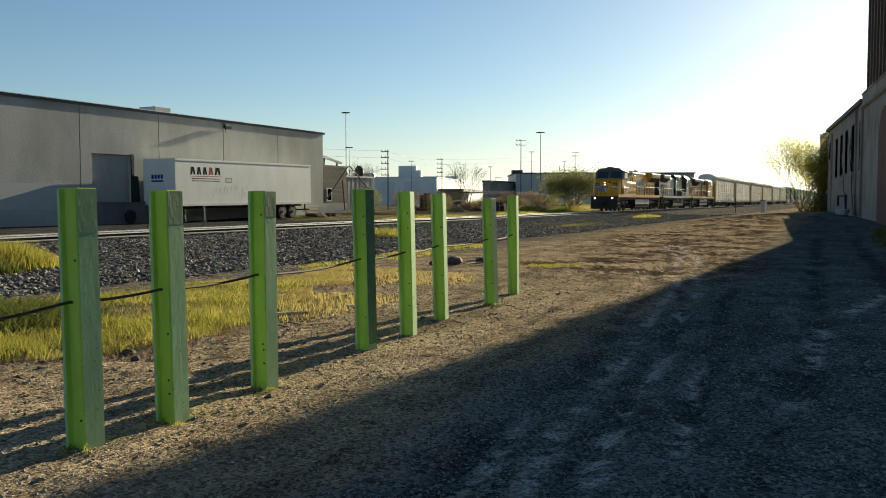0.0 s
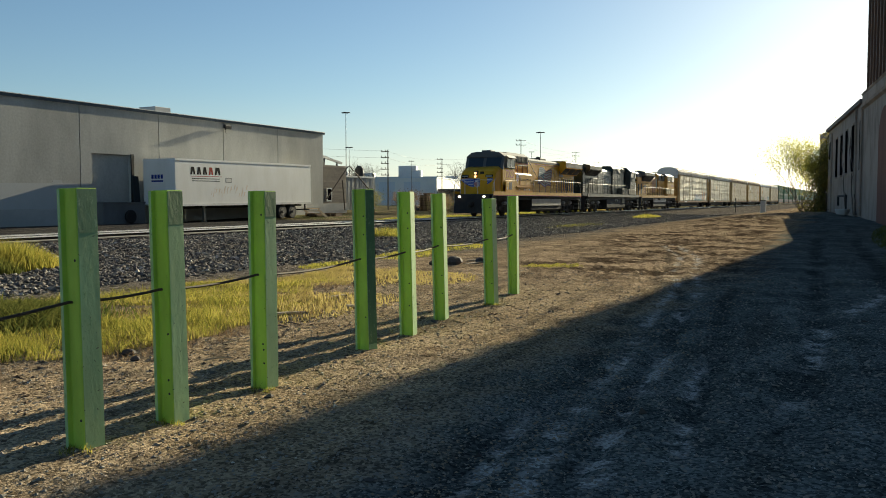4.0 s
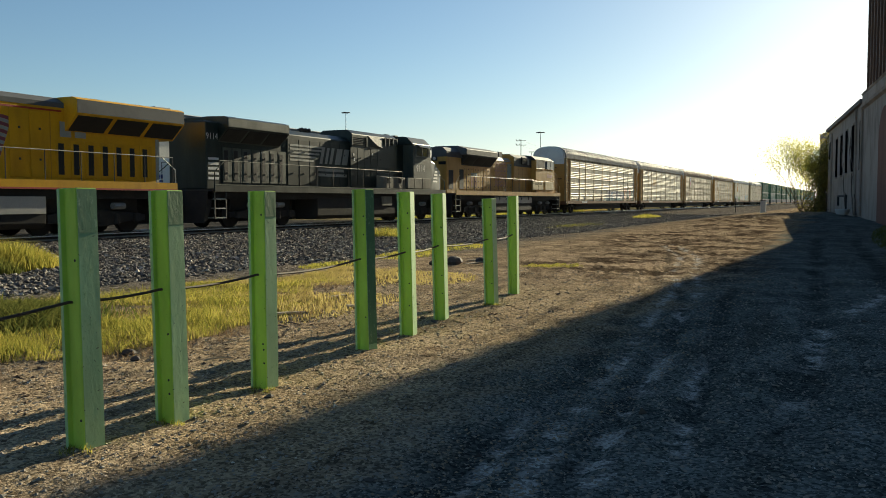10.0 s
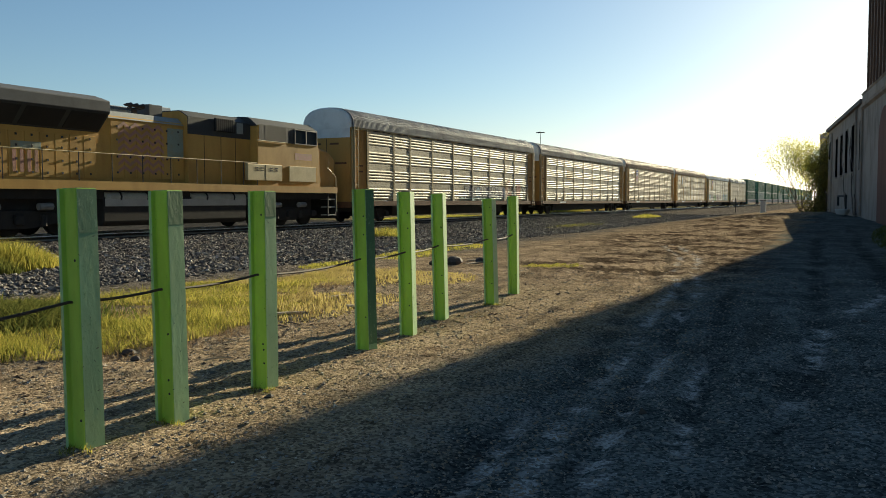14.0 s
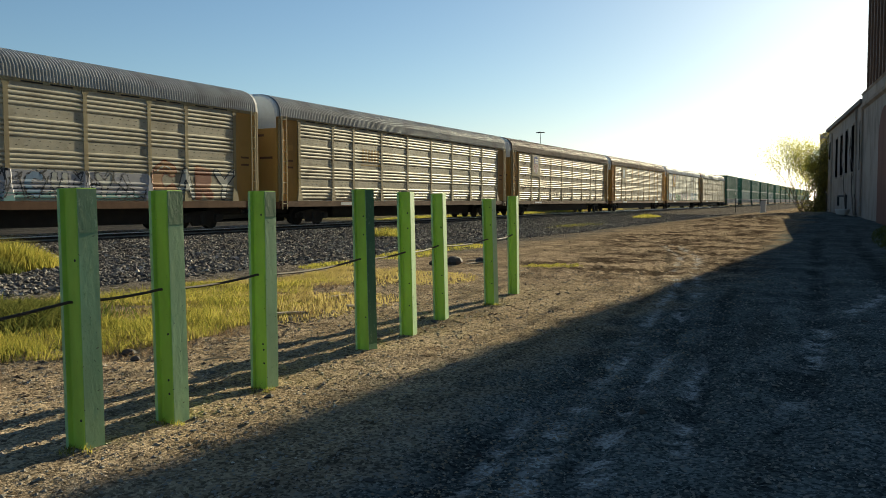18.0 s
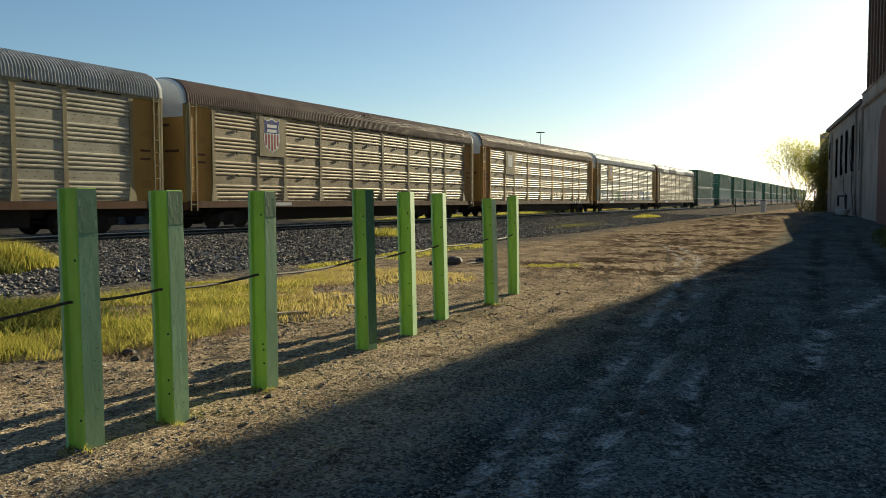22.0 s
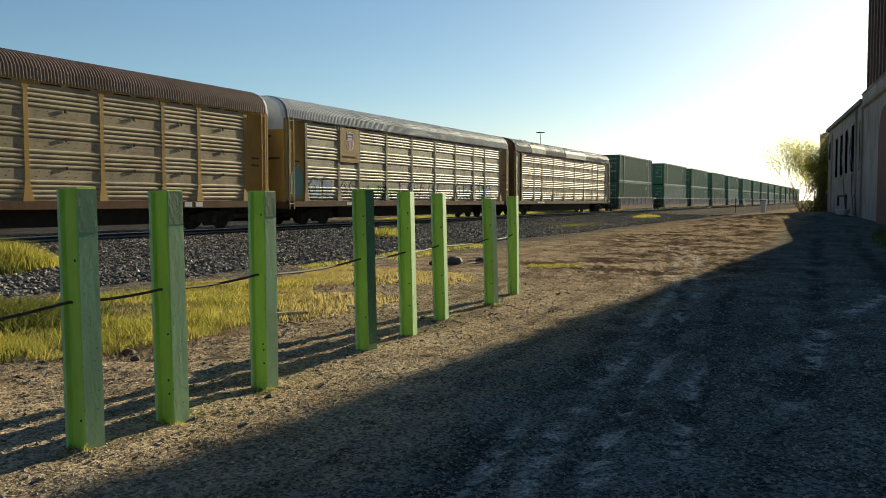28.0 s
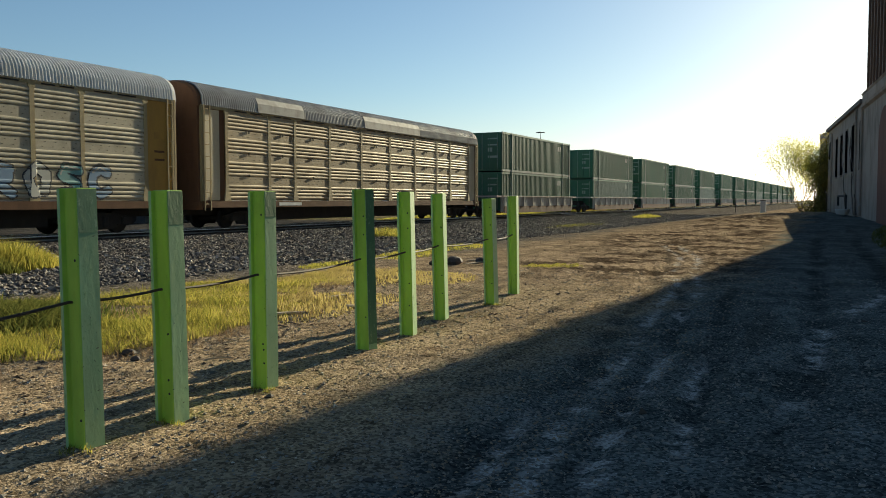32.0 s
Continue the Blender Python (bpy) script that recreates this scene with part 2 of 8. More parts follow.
def track_mask(x, y, tracks):
    m = np.zeros_like(x)
    for cx, cy, w in tracks:
        c = np.interp(y, cy[::-1], cx[::-1]) + 0.05 * np.sin(y * 0.9 + cx[0])
        inside = smooth_step(cy[-1] - 0.6, cy[-1] + 0.3, y) * (1 - smooth_step(cy[0] - 2.0, cy[0], y))
        m = np.maximum(m, np.exp(-((x - c) / w) ** 4) * inside)
    return m


def churn_mask(x, y):
    """The patch of earth churned up by turning trucks."""
    u = x + 0.05 * (y - 12)
    return smooth_step(13, 20, y) * (1 - smooth_step(68, 84, y)) * smooth_step(-10.0, -6.0, u + 2.6 * bumps(x, y, 61, 4.0)) * (1 - smooth_step(-2.6, -1.0, u))


def ground_z(x, y):
    x, y = np.asarray(x, float), np.asarray(y, float)
    z = 0.20 * smooth_step(-16.0, -22.6, x) * (1 - smooth_step(-26.6, -28.2, x))
    z = z + 0.22 * smooth_step(-26.5, -30.0, x) + 0.2 * smooth_step(-42, -46, x) * smooth_step(48, 58, y)
    near = 1 - smooth_step(60, 140, np.hypot(x, y))
    mid, fine = 1 - smooth_step(22, 45, np.hypot(x, y)), 1 - smooth_step(10, 22, np.hypot(x, y))
    lot = smooth_step(-21.5, -18.5, x)
    z = z + near * lot * (0.04 * bumps(x + 0.3 * y, y - 0.3 * x, 1, 1.7) + mid * 0.022 * bumps(x + 0.35 * y, y - 0.35 * x, 2, 0.6) + fine * (0.022 * bumps(x, y, 3, 0.25) + 0.013 * bumps(x, y, 4, 0.13)))
    z = z - near * (0.035 * track_mask(x, y, DARK_TRACKS) + 0.012 * track_mask(x, y, PALE_TRACKS))
    z = z + smooth_step(30, 62, y) * smooth_step(-14, -4, x) * (0.58 + 0.10 * bumps(x, y, 5, 7.0) + 0.04 * bumps(x, y, 6, 2.1))
    # loose grit in the sun beside the posts
    grit = smooth_step(-14.5, -12.0, x) * (1 - smooth_step(-3.0, -1.6, x)) * (1 - smooth_step(16, 26, y))
    z = z + grit * (0.030 * np.abs(bumps(x, y, 25, 0.16)) + 0.05 * np.maximum(bumps(x, y, 26, 0.42) - 0.12, 0))
    # churned earth: clods and long ridges left by wheels
    churn = churn_mask(x, y)
    along = np.abs(bumps((x + 0.20 * y) / 0.16, (y - 0.2 * x) / 1.5, 22, 1.0))
    z = z + churn * (0.05 * bumps(x, y, 21, 1.5) + 0.17 * along * (bumps(x, y, 24, 2.6) + 0.75) + 0.11 * np.abs(bumps(x - 0.5 * y, y + 0.4 * x, 23, 0.34)) * (bumps(x, y, 27, 1.9) + 0.6) - 0.04)
    # the yard by the warehouse lies a little lower
    z = z - 0.15 * smooth_step(-31, -36, x) * (1 - smooth_step(58, 66, y))
    return z


def axis(*spans):
    out = []
    for a, b, n in spans:
        out += list(np.linspace(a, b, n, endpoint=False))
    return np.array(out + [spans[-1][1]])


gx = axis((-4000, -400, 12), (-400, -60, 30), (-60, -27, 50), (-27, -12, 110), (-12, 3, 190), (3, 14, 50), (14, 60, 20), (60, 4000, 14))
gy = axis((-4000, -40, 10), (-40, 1, 20), (1, 13, 170), (13, 30, 150), (30, 75, 240), (75, 200, 100), (200, 900, 40), (900, 4500, 12))
GX, GY = np.meshgrid(gx, gy)
GZ = ground_z(GX, GY)
nx, ny = len(gx), len(gy)
gv = np.stack([GX.ravel(), GY.ravel(), GZ.ravel()], 1)
ii, jj = np.meshgrid(np.arange(nx - 1), np.arange(ny - 1))
q = (jj * nx + ii).ravel()
gf = np.stack([q, q + 1, q + 1 + nx, q + nx], 1)


def fast_mesh(name, v, f, material, smooth=False):
    me = bpy.data.meshes.new(name)
    me.from_pydata(v.tolist(), [], f.tolist())
    me.materials.append(material)
    if smooth:
        me.polygons.foreach_set("use_smooth", np.ones(len(me.polygons), bool))
    return me


def ground_material():
    m = bpy.data.materials.new("gravelly_dirt")
    m.use_nodes = True
    nt = m.node_tree
    N, L = nt.nodes, nt.links
    b = N["Principled BSDF"]
    tc = N.new("ShaderNodeTexCoord")
    sep = N.new("ShaderNodeSeparateXYZ")
    L.new(tc.outputs["Object"], sep.inputs[0])

    def noise_node(scale, detail=5, rough=0.6, stretch=None):
        n = N.new("ShaderNodeTexNoise")
        n.inputs["Scale"].default_value, n.inputs["Detail"].default_value, n.inputs["Roughness"].default_value = scale, detail, rough
        if stretch:
            mp = N.new("ShaderNodeMapping")
            mp.inputs["Scale"].default_value = stretch
            L.new(tc.outputs["Object"], mp.inputs[0])
            L.new(mp.outputs[0], n.inputs["Vector"])
        else:
            L.new(tc.outputs["Object"], n.inputs["Vector"])
        return n.outputs[0]

    def ramp(fac, a, c, lo=0.0, hi=1.0):
        r = N.new("ShaderNodeMapRange")
        r.interpolation_type = "SMOOTHSTEP"
        r.inputs[1].default_value, r.inputs[2].default_value, r.inputs[3].default_value, r.inputs[4].default_value = a, c, lo, hi
        L.new(fac, r.inputs[0])
        return r.outputs[0]

    def math_node(op, a, c):
        n = N.new("ShaderNodeMath")
        n.operation = op
        for k, v in ((0, a), (1, c)):
            if isinstance(v, (int, float)):
                n.inputs[k].default_value = v
            else:
                L.new(v, n.inputs[k])
        return n.outputs[0]

    def mix(fac, a, c):
        n = N.new("ShaderNodeMix")
        n.data_type = "RGBA"
        for k, v in ((0, fac), (6, a), (7, c)):
            if isinstance(v, tuple):
                n.inputs[k].default_value = (*v, 1)
            else:
                L.new(v, n.inputs[k])
        return n.outputs[2]

    def mask(name):
        n = N.new("ShaderNodeAttribute")
        n.attribute_name = name
        return n.outputs["Fac"]

    dirt = mix(ramp(noise_node(0.5), 0.35, 0.65), (0.265, 0.195, 0.12), (0.36, 0.275, 0.18))
    dirt = mix(ramp(noise_node(2.2, 6, 0.7), 0.52, 0.70), dirt, (0.13, 0.09, 0.058))
    dirt = mix(ramp(noise_node(9.0, 8, 0.75), 0.55, 0.66), dirt, (0.14, 0.105, 0.07))
    dirt = mix(ramp(noise_node(26.0, 6, 0.75), 0.60, 0.66), dirt, (0.62, 0.54, 0.43))
    dirt = mix(ramp(sep.outputs[1], 9, 20, 0.0, 0.8), dirt, mix(ramp(noise_node(1.5, 8, 0.75), 0.40, 0.62), (0.40, 0.305, 0.20), (0.14, 0.10, 0.068)))
    grey = mix(ramp(noise_node(0.9, 8, 0.75), 0.38, 0.62), (0.150, 0.162, 0.15), (0.082, 0.09, 0.083))
    grey = mix(ramp(noise_node(5.0, 8, 0.8), 0.52, 0.66), grey, (0.045, 0.05, 0.045))
    grey = mix(ramp(noise_node(34.0, 6, 0.75), 0.60, 0.66), grey, (0.46, 0.46, 0.43))
    # compacted grey gravel on the lane with the mill's shade put into its colour, brown dirt by the posts and in the
    # churned patch
    shaded_lane = ramp(math_node("ADD", sep.outputs[0], math_node("MULTIPLY", noise_node(0.35), 3.0)), -1.8, -0.7)
    col = mix(shaded_lane, dirt, grey)
    streaks = ramp(noise_node(1.0, 6, 0.65, (2.2, 0.16, 1)), 0.5, 0.66)
    col = mix(math_node("MULTIPLY", streaks, 0.5), col, (0.055, 0.05, 0.042))
    # churned, clayey earth with pale dry crusts
    clay = mix(ramp(noise_node(0.6, 9, 0.72), 0.42, 0.58), (0.38, 0.285, 0.19), (0.04, 0.027, 0.018))
    clay = mix(ramp(noise_node(1.6, 5, 0.65), 0.52, 0.64), clay, (0.07, 0.048, 0.032))
    clay = mix(ramp(noise_node(1.3, 6, 0.7, (0.5, 1.3, 1)), 0.60, 0.66), clay, (0.55, 0.44, 0.31))
    col = mix(math_node("MULTIPLY", mask("churned"), 0.9), col, clay)
    # wheel tracks: dark ruts and pale pressed tread marks beside them
    worn = ramp(noise_node(0.8, 4, 0.6), 0.36, 0.56)
    col = mix(math_node("MULTIPLY", math_node("MULTIPLY", mask("dark_rut"), worn), 0.6), col, (0.03, 0.031, 0.028))
    pressed = math_node("MULTIPLY", ramp(noise_node(0.7, 4, 0.6), 0.42, 0.52), ramp(noise_node(3.2, 4, 0.6), 0.44, 0.52))
    col = mix(math_node("MULTIPLY", math_node("MULTIPLY", mask("tread_mark"), pressed), 0.75), col, (0.42, 0.41, 0.38))
    # ballast apron and bed
    stone = N.new("ShaderNodeTexVoronoi")
    stone.inputs["Scale"].default_value = 14
    L.new(tc.outputs["Object"], stone.inputs["Vector"])
    cellv = N.new("ShaderNodeSeparateColor")
    L.new(stone.outputs["Color"], cellv.inputs[0])
    bal = mix(cellv.outputs[0], (0.04, 0.034, 0.029), (0.225, 0.198, 0.168))
    apron = ramp(math_node("ADD", sep.outputs[0], math_node("MULTIPLY", noise_node(0.4), 5.0)), -7.2, -9.8)
    far_side = ramp(sep.outputs[0], -27.5, -29.5)
    col = mix(apron, col, bal)
    col = mix(far_side, col, mix(ramp(noise_node(0.25, 6), 0.4, 0.6), (0.17, 0.135, 0.085), (0.11, 0.11, 0.055)))
    yard = math_node("MULTIPLY", ramp(sep.outputs[0], -26.6, -27.6), ramp(sep.outputs[1], 60, 54))
    col = mix(yard, col, mix(ramp(noise_node(0.6, 6), 0.4, 0.6), (0.045, 0.043, 0.042), (0.075, 0.07, 0.064)))
    # pebbles
    peb = N.new("ShaderNodeTexVoronoi")
    peb.inputs["Scale"].default_value = 46
    L.new(tc.outputs["Object"], peb.inputs["Vector"])
    pebc = N.new("ShaderNodeSeparateColor")
    L.new(peb.outputs["Color"], pebc.inputs[0])
    hv = N.new("ShaderNodeHueSaturation")
    L.new(col, hv.inputs["Color"])
    L.new(ramp(pebc.outputs[1], 0, 1, 0.48, 1.58), hv.inputs["Value"])
    L.new(hv.outputs[0], b.inputs["Base Color"])
    b.inputs["Roughness"].default_value = 0.95
    b.inputs["Specular IOR Level"].default_value = 0.0
    h = math_node("ADD", math_node("MULTIPLY", noise_node(13, 8, 0.75), 1.0), math_node("MULTIPLY", peb.outputs["Distance"], -0.35))
    bp = N.new("ShaderNodeBump")
    bp.inputs["Strength"].default_value, bp.inputs["Distance"].default_value = 0.55, 0.055
    L.new(h, bp.inputs["Height"])
    L.new(bp.outputs[0], b.inputs["Normal"])
    return m


M_GROUND = ground_material()
ground_mesh = fast_mesh("ground", gv, gf, M_GROUND, True)
for mask_name, values in (("tread_mark", track_mask(GX, GY, PALE_TRACKS)), ("dark_rut", track_mask(GX, GY, DARK_TRACKS)), ("churned", churn_mask(GX, GY))):
    ground_mesh.attributes.new(mask_name, "FLOAT", "POINT").data.foreach_set("value", np.ascontiguousarray(values.ravel(), dtype=np.float32))
tagged(new("ground", ground_mesh), "brown gravelly dirt lot with ruts and a ballasted track bed", "ground", kind="structure")


# ---- railway ----
def rail_profile(cx):
    half = [(0.07, 0.0), (0.07, 0.012), (0.02, 0.03), (0.009, 0.05), (0.009, 0.125), (0.036, 0.14), (0.036, 0.165), (0.028, 0.172)]
    return [(cx + a, b - 0.172) for a, b in half] + [(cx - a, b - 0.172) for a, b in reversed(half)]


M_CLIP = surf("dusty_steel", (0.30, 0.28, 0.25), 0.8, dirt=(0.13, 0.11, 0.09), scale=3)
track = thing("railway_track", "steel rails on dark timber ties in grey ballast", "railway track", pose(TRACK_X, 0, RAIL_Z), kind="structure")
for cx in (0.7525, -0.7525):
    r = part("rail", Geo().extrude_y(rail_profile(cx), -120, 900), M_RAILSIDE, track, "rusty rail with a worn head coloured glint-white")
    part("rail_foot", Geo().extrude_y([(cx - 0.078, -0.176), (cx - 0.078, -0.155), (cx - 0.012, -0.128), (cx + 0.012, -0.128), (cx + 0.078, -0.155), (cx + 0.078, -0.176)], -120, 900), M_CLIP, r, "dusty rail foot")
    part("rail_head", Geo().extrude_y([(cx - 0.039, -0.046), (cx - 0.039, -0.018), (cx - 0.033, -0.006), (cx - 0.022, 0.001), (cx, 0.004), (cx + 0.022, 0.001), (cx + 0.033, -0.006), (cx + 0.039, -0.018), (cx + 0.039, -0.046)], -120, 900), M_RAILTOP, r, "polished running surface, its glint put in as white", smooth=True)
tie_mesh = Geo().box(-1.3, 1.3, -0.11, 0.11, -0.36, -0.17).mesh("tie", M_TIE, 0.01)
for k in range(150):
    part("tie", tie_mesh, M_TIE, track, at=pose(random.uniform(-0.05, 0.05), 12 + k * 0.52, 0, 0, 0, random.uniform(-1, 1)))
# ---- lime-green steel posts with a cable ----
POST_W = 0.152
# corner nearest the lane, height, lean, turn
POSTS = [(-4.25, 3.69, 1.634, -0.9, -2.5), (-4.25, 4.45, 1.628, -1.0, -1), (-4.35, 5.62, 1.635, -0.15, -1), (-4.49, 7.48, 1.675, -1.3, -6), (-4.58, 8.62, 1.657, -1.1, 9), (-4.79, 9.91, 1.648, -1.3, 8), (-4.86, 11.74, 1.590, -1.8, -3), (-5.08, 13.27, 1.632, -0.8, 7)]


def post_profile():
    """A channel with a lip along one edge of its recessed front."""
    w, t = POST_W, 0.014
    return [(0.0, 0.006), (0.0, w), (-w, w), (-w, -0.012), (-w + 0.024, -0.012), (-w + 0.030, 0.016), (-w + 0.052, 0.016), (-w + 0.060, 0.004), (-0.006, 0.0)]


hole_mesh = Geo().rod((0, 0.004, 0), (0, -0.005, 0), 0.009, 8).mesh("bolt_hole", M_BLACK)
chip_mesh = Geo().extrude_x([(0, 0), (0.004, -0.003), (0.007, 0.004), (0.005, 0.014), (0.0015, 0.01)], 0, 0.0004).mesh("paint_chip", M_RUST)
pc = random.Random(31)
for i, (x, y, h, lean, rz) in enumerate(POSTS):
    p = thing("fence_post", "lime-green painted steel channel post standing in dirt", "fence post", pose(x, y, 0, 0, 0, rz) @ pose(0, 0, 0, 0, lean, 0), group="row of green posts")
    part("channel", Geo().extrude_z(post_profile(), -0.35, h), M_LIME, p, bevel=0.002)
    part("edge_lip", Geo().box(-POST_W - 0.001, -POST_W + 0.022, -0.0145, -0.012, -0.3, h - 0.004), M_SAGE, p, "weathered sage-green lip")
    part("outer_face", Geo().box(0.0, 0.003, 0.008, POST_W - 0.001, -0.3, h - 0.004), M_SAGE, p, "weathered sage-green outer face")
    if i < 4:
        part("paint_patch", Geo().box(0.003, 0.0045, 0.01, POST_W - 0.003, (1.36, 1.39, 1.42, 0.08)[i], h - 0.006), M_OLDSAGE if i == 0 else M_DARKSAGE, p, "darker green paint patch")
    for k in range(pc.choice((2, 3, 4))):
        part("bolt_hole", hole_mesh, M_BLACK, p, at=pose(-0.022 - pc.uniform(0, 0.012), 0.004, pc.choice((0.2, 0.34, 0.62, 1.22, 1.42)) + pc.uniform(-0.04, 0.04)))
    for k in range(10):
        part("paint_chip", chip_mesh, M_RUST, p, at=pose(0.003, pc.choice((0.012, pc.uniform(0.02, 0.12), 0.125)), pc.uniform(0.05, h - 0.1), pc.uniform(0, 180)) @ Matrix.Diagonal((1, pc.uniform(0.3, 1), pc.uniform(0.5, 1.6), 1)))
    part("cap_plate", Geo().box(-POST_W + 0.01, -0.006, 0.02, POST_W - 0.006, h, h + 0.003), M_SAGE, p)
pts = [Vector((-4.28, 1.2, 0.86))] + [Vector((x - 0.07 + 0.94 * math.tan(radians(lean)), y - 0.02, 0.935 + 0.008 * i)) for i, (x, y, h, lean, rz) in enumerate(POSTS)]
line = [pts[0]]
for a, b in zip(pts[:-1], pts[1:]):
    sag = 0.02 * (b - a).length
    line += [a.lerp(b, k / 8) - Vector((0, 0, sag * 4 * (k / 8) * (1 - k / 8))) for k in range(1, 9)]
thing("steel_cable", "rusty steel cable strung through green posts", "cable", geo=Geo().tube(line, 0.010, 6), material=M_RUST)

# ---- warehouse ----
WX = -45.0
M_FLASH = surf("galvanised_flashing", (0.5, 0.52, 0.54), 0.5, 0.4, vary=0.05)
M_DOCKSIDE = surf("stained_dock_concrete", (0.16, 0.165, 0.17), 0.9, dirt=(0.08, 0.085, 0.09), scale=1.2, streak=2)
M_PAINTOVER = surf("grey_cover_paint", (0.52, 0.53, 0.52), 0.85, dirt=(0.44, 0.45, 0.44), scale=0.6, grain=14, vary=0.04)
wh = thing("warehouse", "grey concrete tilt-up warehouse with a dark flat roof edge", "warehouse", pose(WX, 0, 0))
edges = [4.8, 11.7, 18.6, 25.5, 32.4, 39.3, 46.2, 53.1, 60.1, 67.0]
for a, b in zip(edges[:-1], edges[1:]):
    if a < 41 < b:
        for y0, y1, z0, z1 in ((a, 40.2, 1.06, 7.75), (43.5, b, 1.06, 7.75), (40.2, 43.5, 4.73, 7.75)):
            part("wall_panel", Geo().box(-0.25, 0, y0 + 0.035 * (y0 == a), y1 - 0.035 * (y1 == b), z0, z1), M_CONC, wh)
        part("base_wall", Geo().box(-0.25, 0.04, a, b, -0.2, 1.06), M_CONC_LOW, wh)
        d = part("dock_door", Geo().box(-0.35, -0.24, 40.2, 43.5, 1.5, 4.73), M_DOCKDOOR, wh, "grey roller dock door, closed")
        for k in range(16):
            part("door_slat", Geo().extrude_y([(-0.25, 1.51 + k * 0.2), (-0.22, 1.53 + k * 0.2), (-0.235, 1.69 + k * 0.2), (-0.25, 1.70 + k * 0.2)], 40.22, 43.48), M_DOCKDOOR, d)
        part("dock_seal", Geo().box(0.0, 0.1, 43.5, 43.75, 1.2, 4.8), M_BLACK, d, "black rubber dock seal", bevel=0.01)
        part("dock_platform", Geo().box(0.0, 1.05, 40.1, 43.7, -0.2, 1.46).box(0.0, 1.12, 40.06, 43.74, 1.46, 1.52), M_DOCKSIDE, wh, "dark concrete loading dock")
        part("dock_plate", Geo().extrude_x([(43.15, 3.32), (43.72, 3.28), (44.0, 0.3), (43.5, 0.3)], 0.35, 0.5), M_DOCKDOOR, d, "dark steel dock plate folded up", bevel=0.02)
        tyre_ring = [[(w, r * math.cos(2 * math.pi * k / 20), r * math.sin(2 * math.pi * k / 20)) for k in range(20)] for w, r in ((0.0, 0.24), (0.0, 0.40), (0.05, 0.46), (0.17, 0.46), (0.22, 0.40), (0.22, 0.24))]
        part("tyre_bumper", Geo().loft(tyre_ring), M_BLACK, wh, "old tyre hung as a dock bumper", smooth=True, at=pose(1.06, 42.3, 0.55))
    else:
        part("wall_panel", Geo().box(-0.25, 0, a + 0.035, b - 0.035, 1.06, 7.75), M_CONC, wh)
        part("base_wall", Geo().box(-0.25, 0.04, a, b, -0.2, 1.06), M_CONC_LOW, wh)
part("paint_band", Geo().extrude_x([(4.9, 1.10), (39.1, 1.10), (39.1, 2.72), (37.9, 2.70), (37.8, 2.92), (37.2, 2.92), (37.1, 2.70), (31.0, 2.62), (25.6, 2.74), (18.0, 2.66), (4.9, 2.7)], 0.0005, 0.004), M_PAINTOVER, wh, "smoother grey paint-over band")
part("wall_core", Geo().box(-30, -0.2, 4.8, 66.98, -0.2, 7.7), M_CONC, wh)
part("roof_edge", Geo().box(-30.2, 0.10, 4.6, 67.2, 7.75, 7.93), M_ROOFEDGE, wh, "dark metal roof edge")
part("roof_flashing", Geo().box(-30.2, 0.13, 4.58, 67.22, 7.93, 7.98), M_FLASH, wh, "pale metal flashing")
part("roof_unit", Geo().box(-6.6, -4.9, 50.9, 52.6, 7.98, 9.05), M_CONC_LOW, wh, "pale rooftop vent housing", bevel=0.03)
lamp = part("wall_lamp", Geo().extrude_y([(0.08, 7.30), (0.34, 7.22), (0.38, 7.50), (0.12, 7.62)], 53.0, 53.7), M_DARKSTEEL, wh, "dark floodlight under the roof edge", bevel=0.03)
part("lamp_cable", Geo().tube([(0.05, 53.3, 7.1), (0.22, 53.2, 6.86), (0.25, 53.1, 6.95), (0.18, 53.1, 7.3)], 0.015, 6), M_BLACK, lamp)
part("lamp_arm", Geo().rod((0, 53.3, 7.2), (0.25, 53.3, 7.35), 0.03), M_DARKSTEEL, lamp)

# ---- parked semi-trailer ----
M_FADED = surf("faded_orange", (0.82, 0.70, 0.58), 0.6, vary=0.05)
tl = thing("semi_trailer", "white box semi-trailer parked beside a warehouse", "trailer", pose(-43.2, 44.31, 0.07, 0.45, 0, 0.7) @ Matrix.Diagonal((1.112, 1.112, 1.112, 1)))
part("body", Geo().box(-1.3, 1.3, 0, 14.63, 1.08, 3.98), M_TRAILER, tl, bevel=0.02)
part("roof_rail", Geo().box(1.3, 1.325, 0, 14.63, 3.86, 3.99), M_TRAILER, tl)
part("side_rail", Geo().box(1.3, 1.33, 0, 14.63, 1.04, 1.18), M_WHITE, tl)
part("underframe", Geo().box(-0.5, 0.5, 0.4, 14.5, 0.86, 1.06), M_UNDER, tl)
for x in (-0.8, 0.8):
    leg = part("landing_leg", Geo().box(x - 0.07, x + 0.07, 3.0, 3.16, 0.06, 1.06), M_CHROME, tl)
    part("foot", Geo().box(x - 0.14, x + 0.14, 2.94, 3.22, 0.0, 0.06), M_CHROME, leg)
tyre = Geo()
R0 = 0.51
rings = [[(w, r * math.cos(2 * math.pi * k / 28), r * math.sin(2 * math.pi * k / 28)) for k in range(28)] for w, r in ((-0.28, 0.30), (-0.28, 0.46), (-0.22, R0), (0.22, R0), (0.28, 0.46), (0.28, 0.30))]
tyre_mesh = tyre.loft(rings).mesh("tyre", M_BLACK, smooth=True)
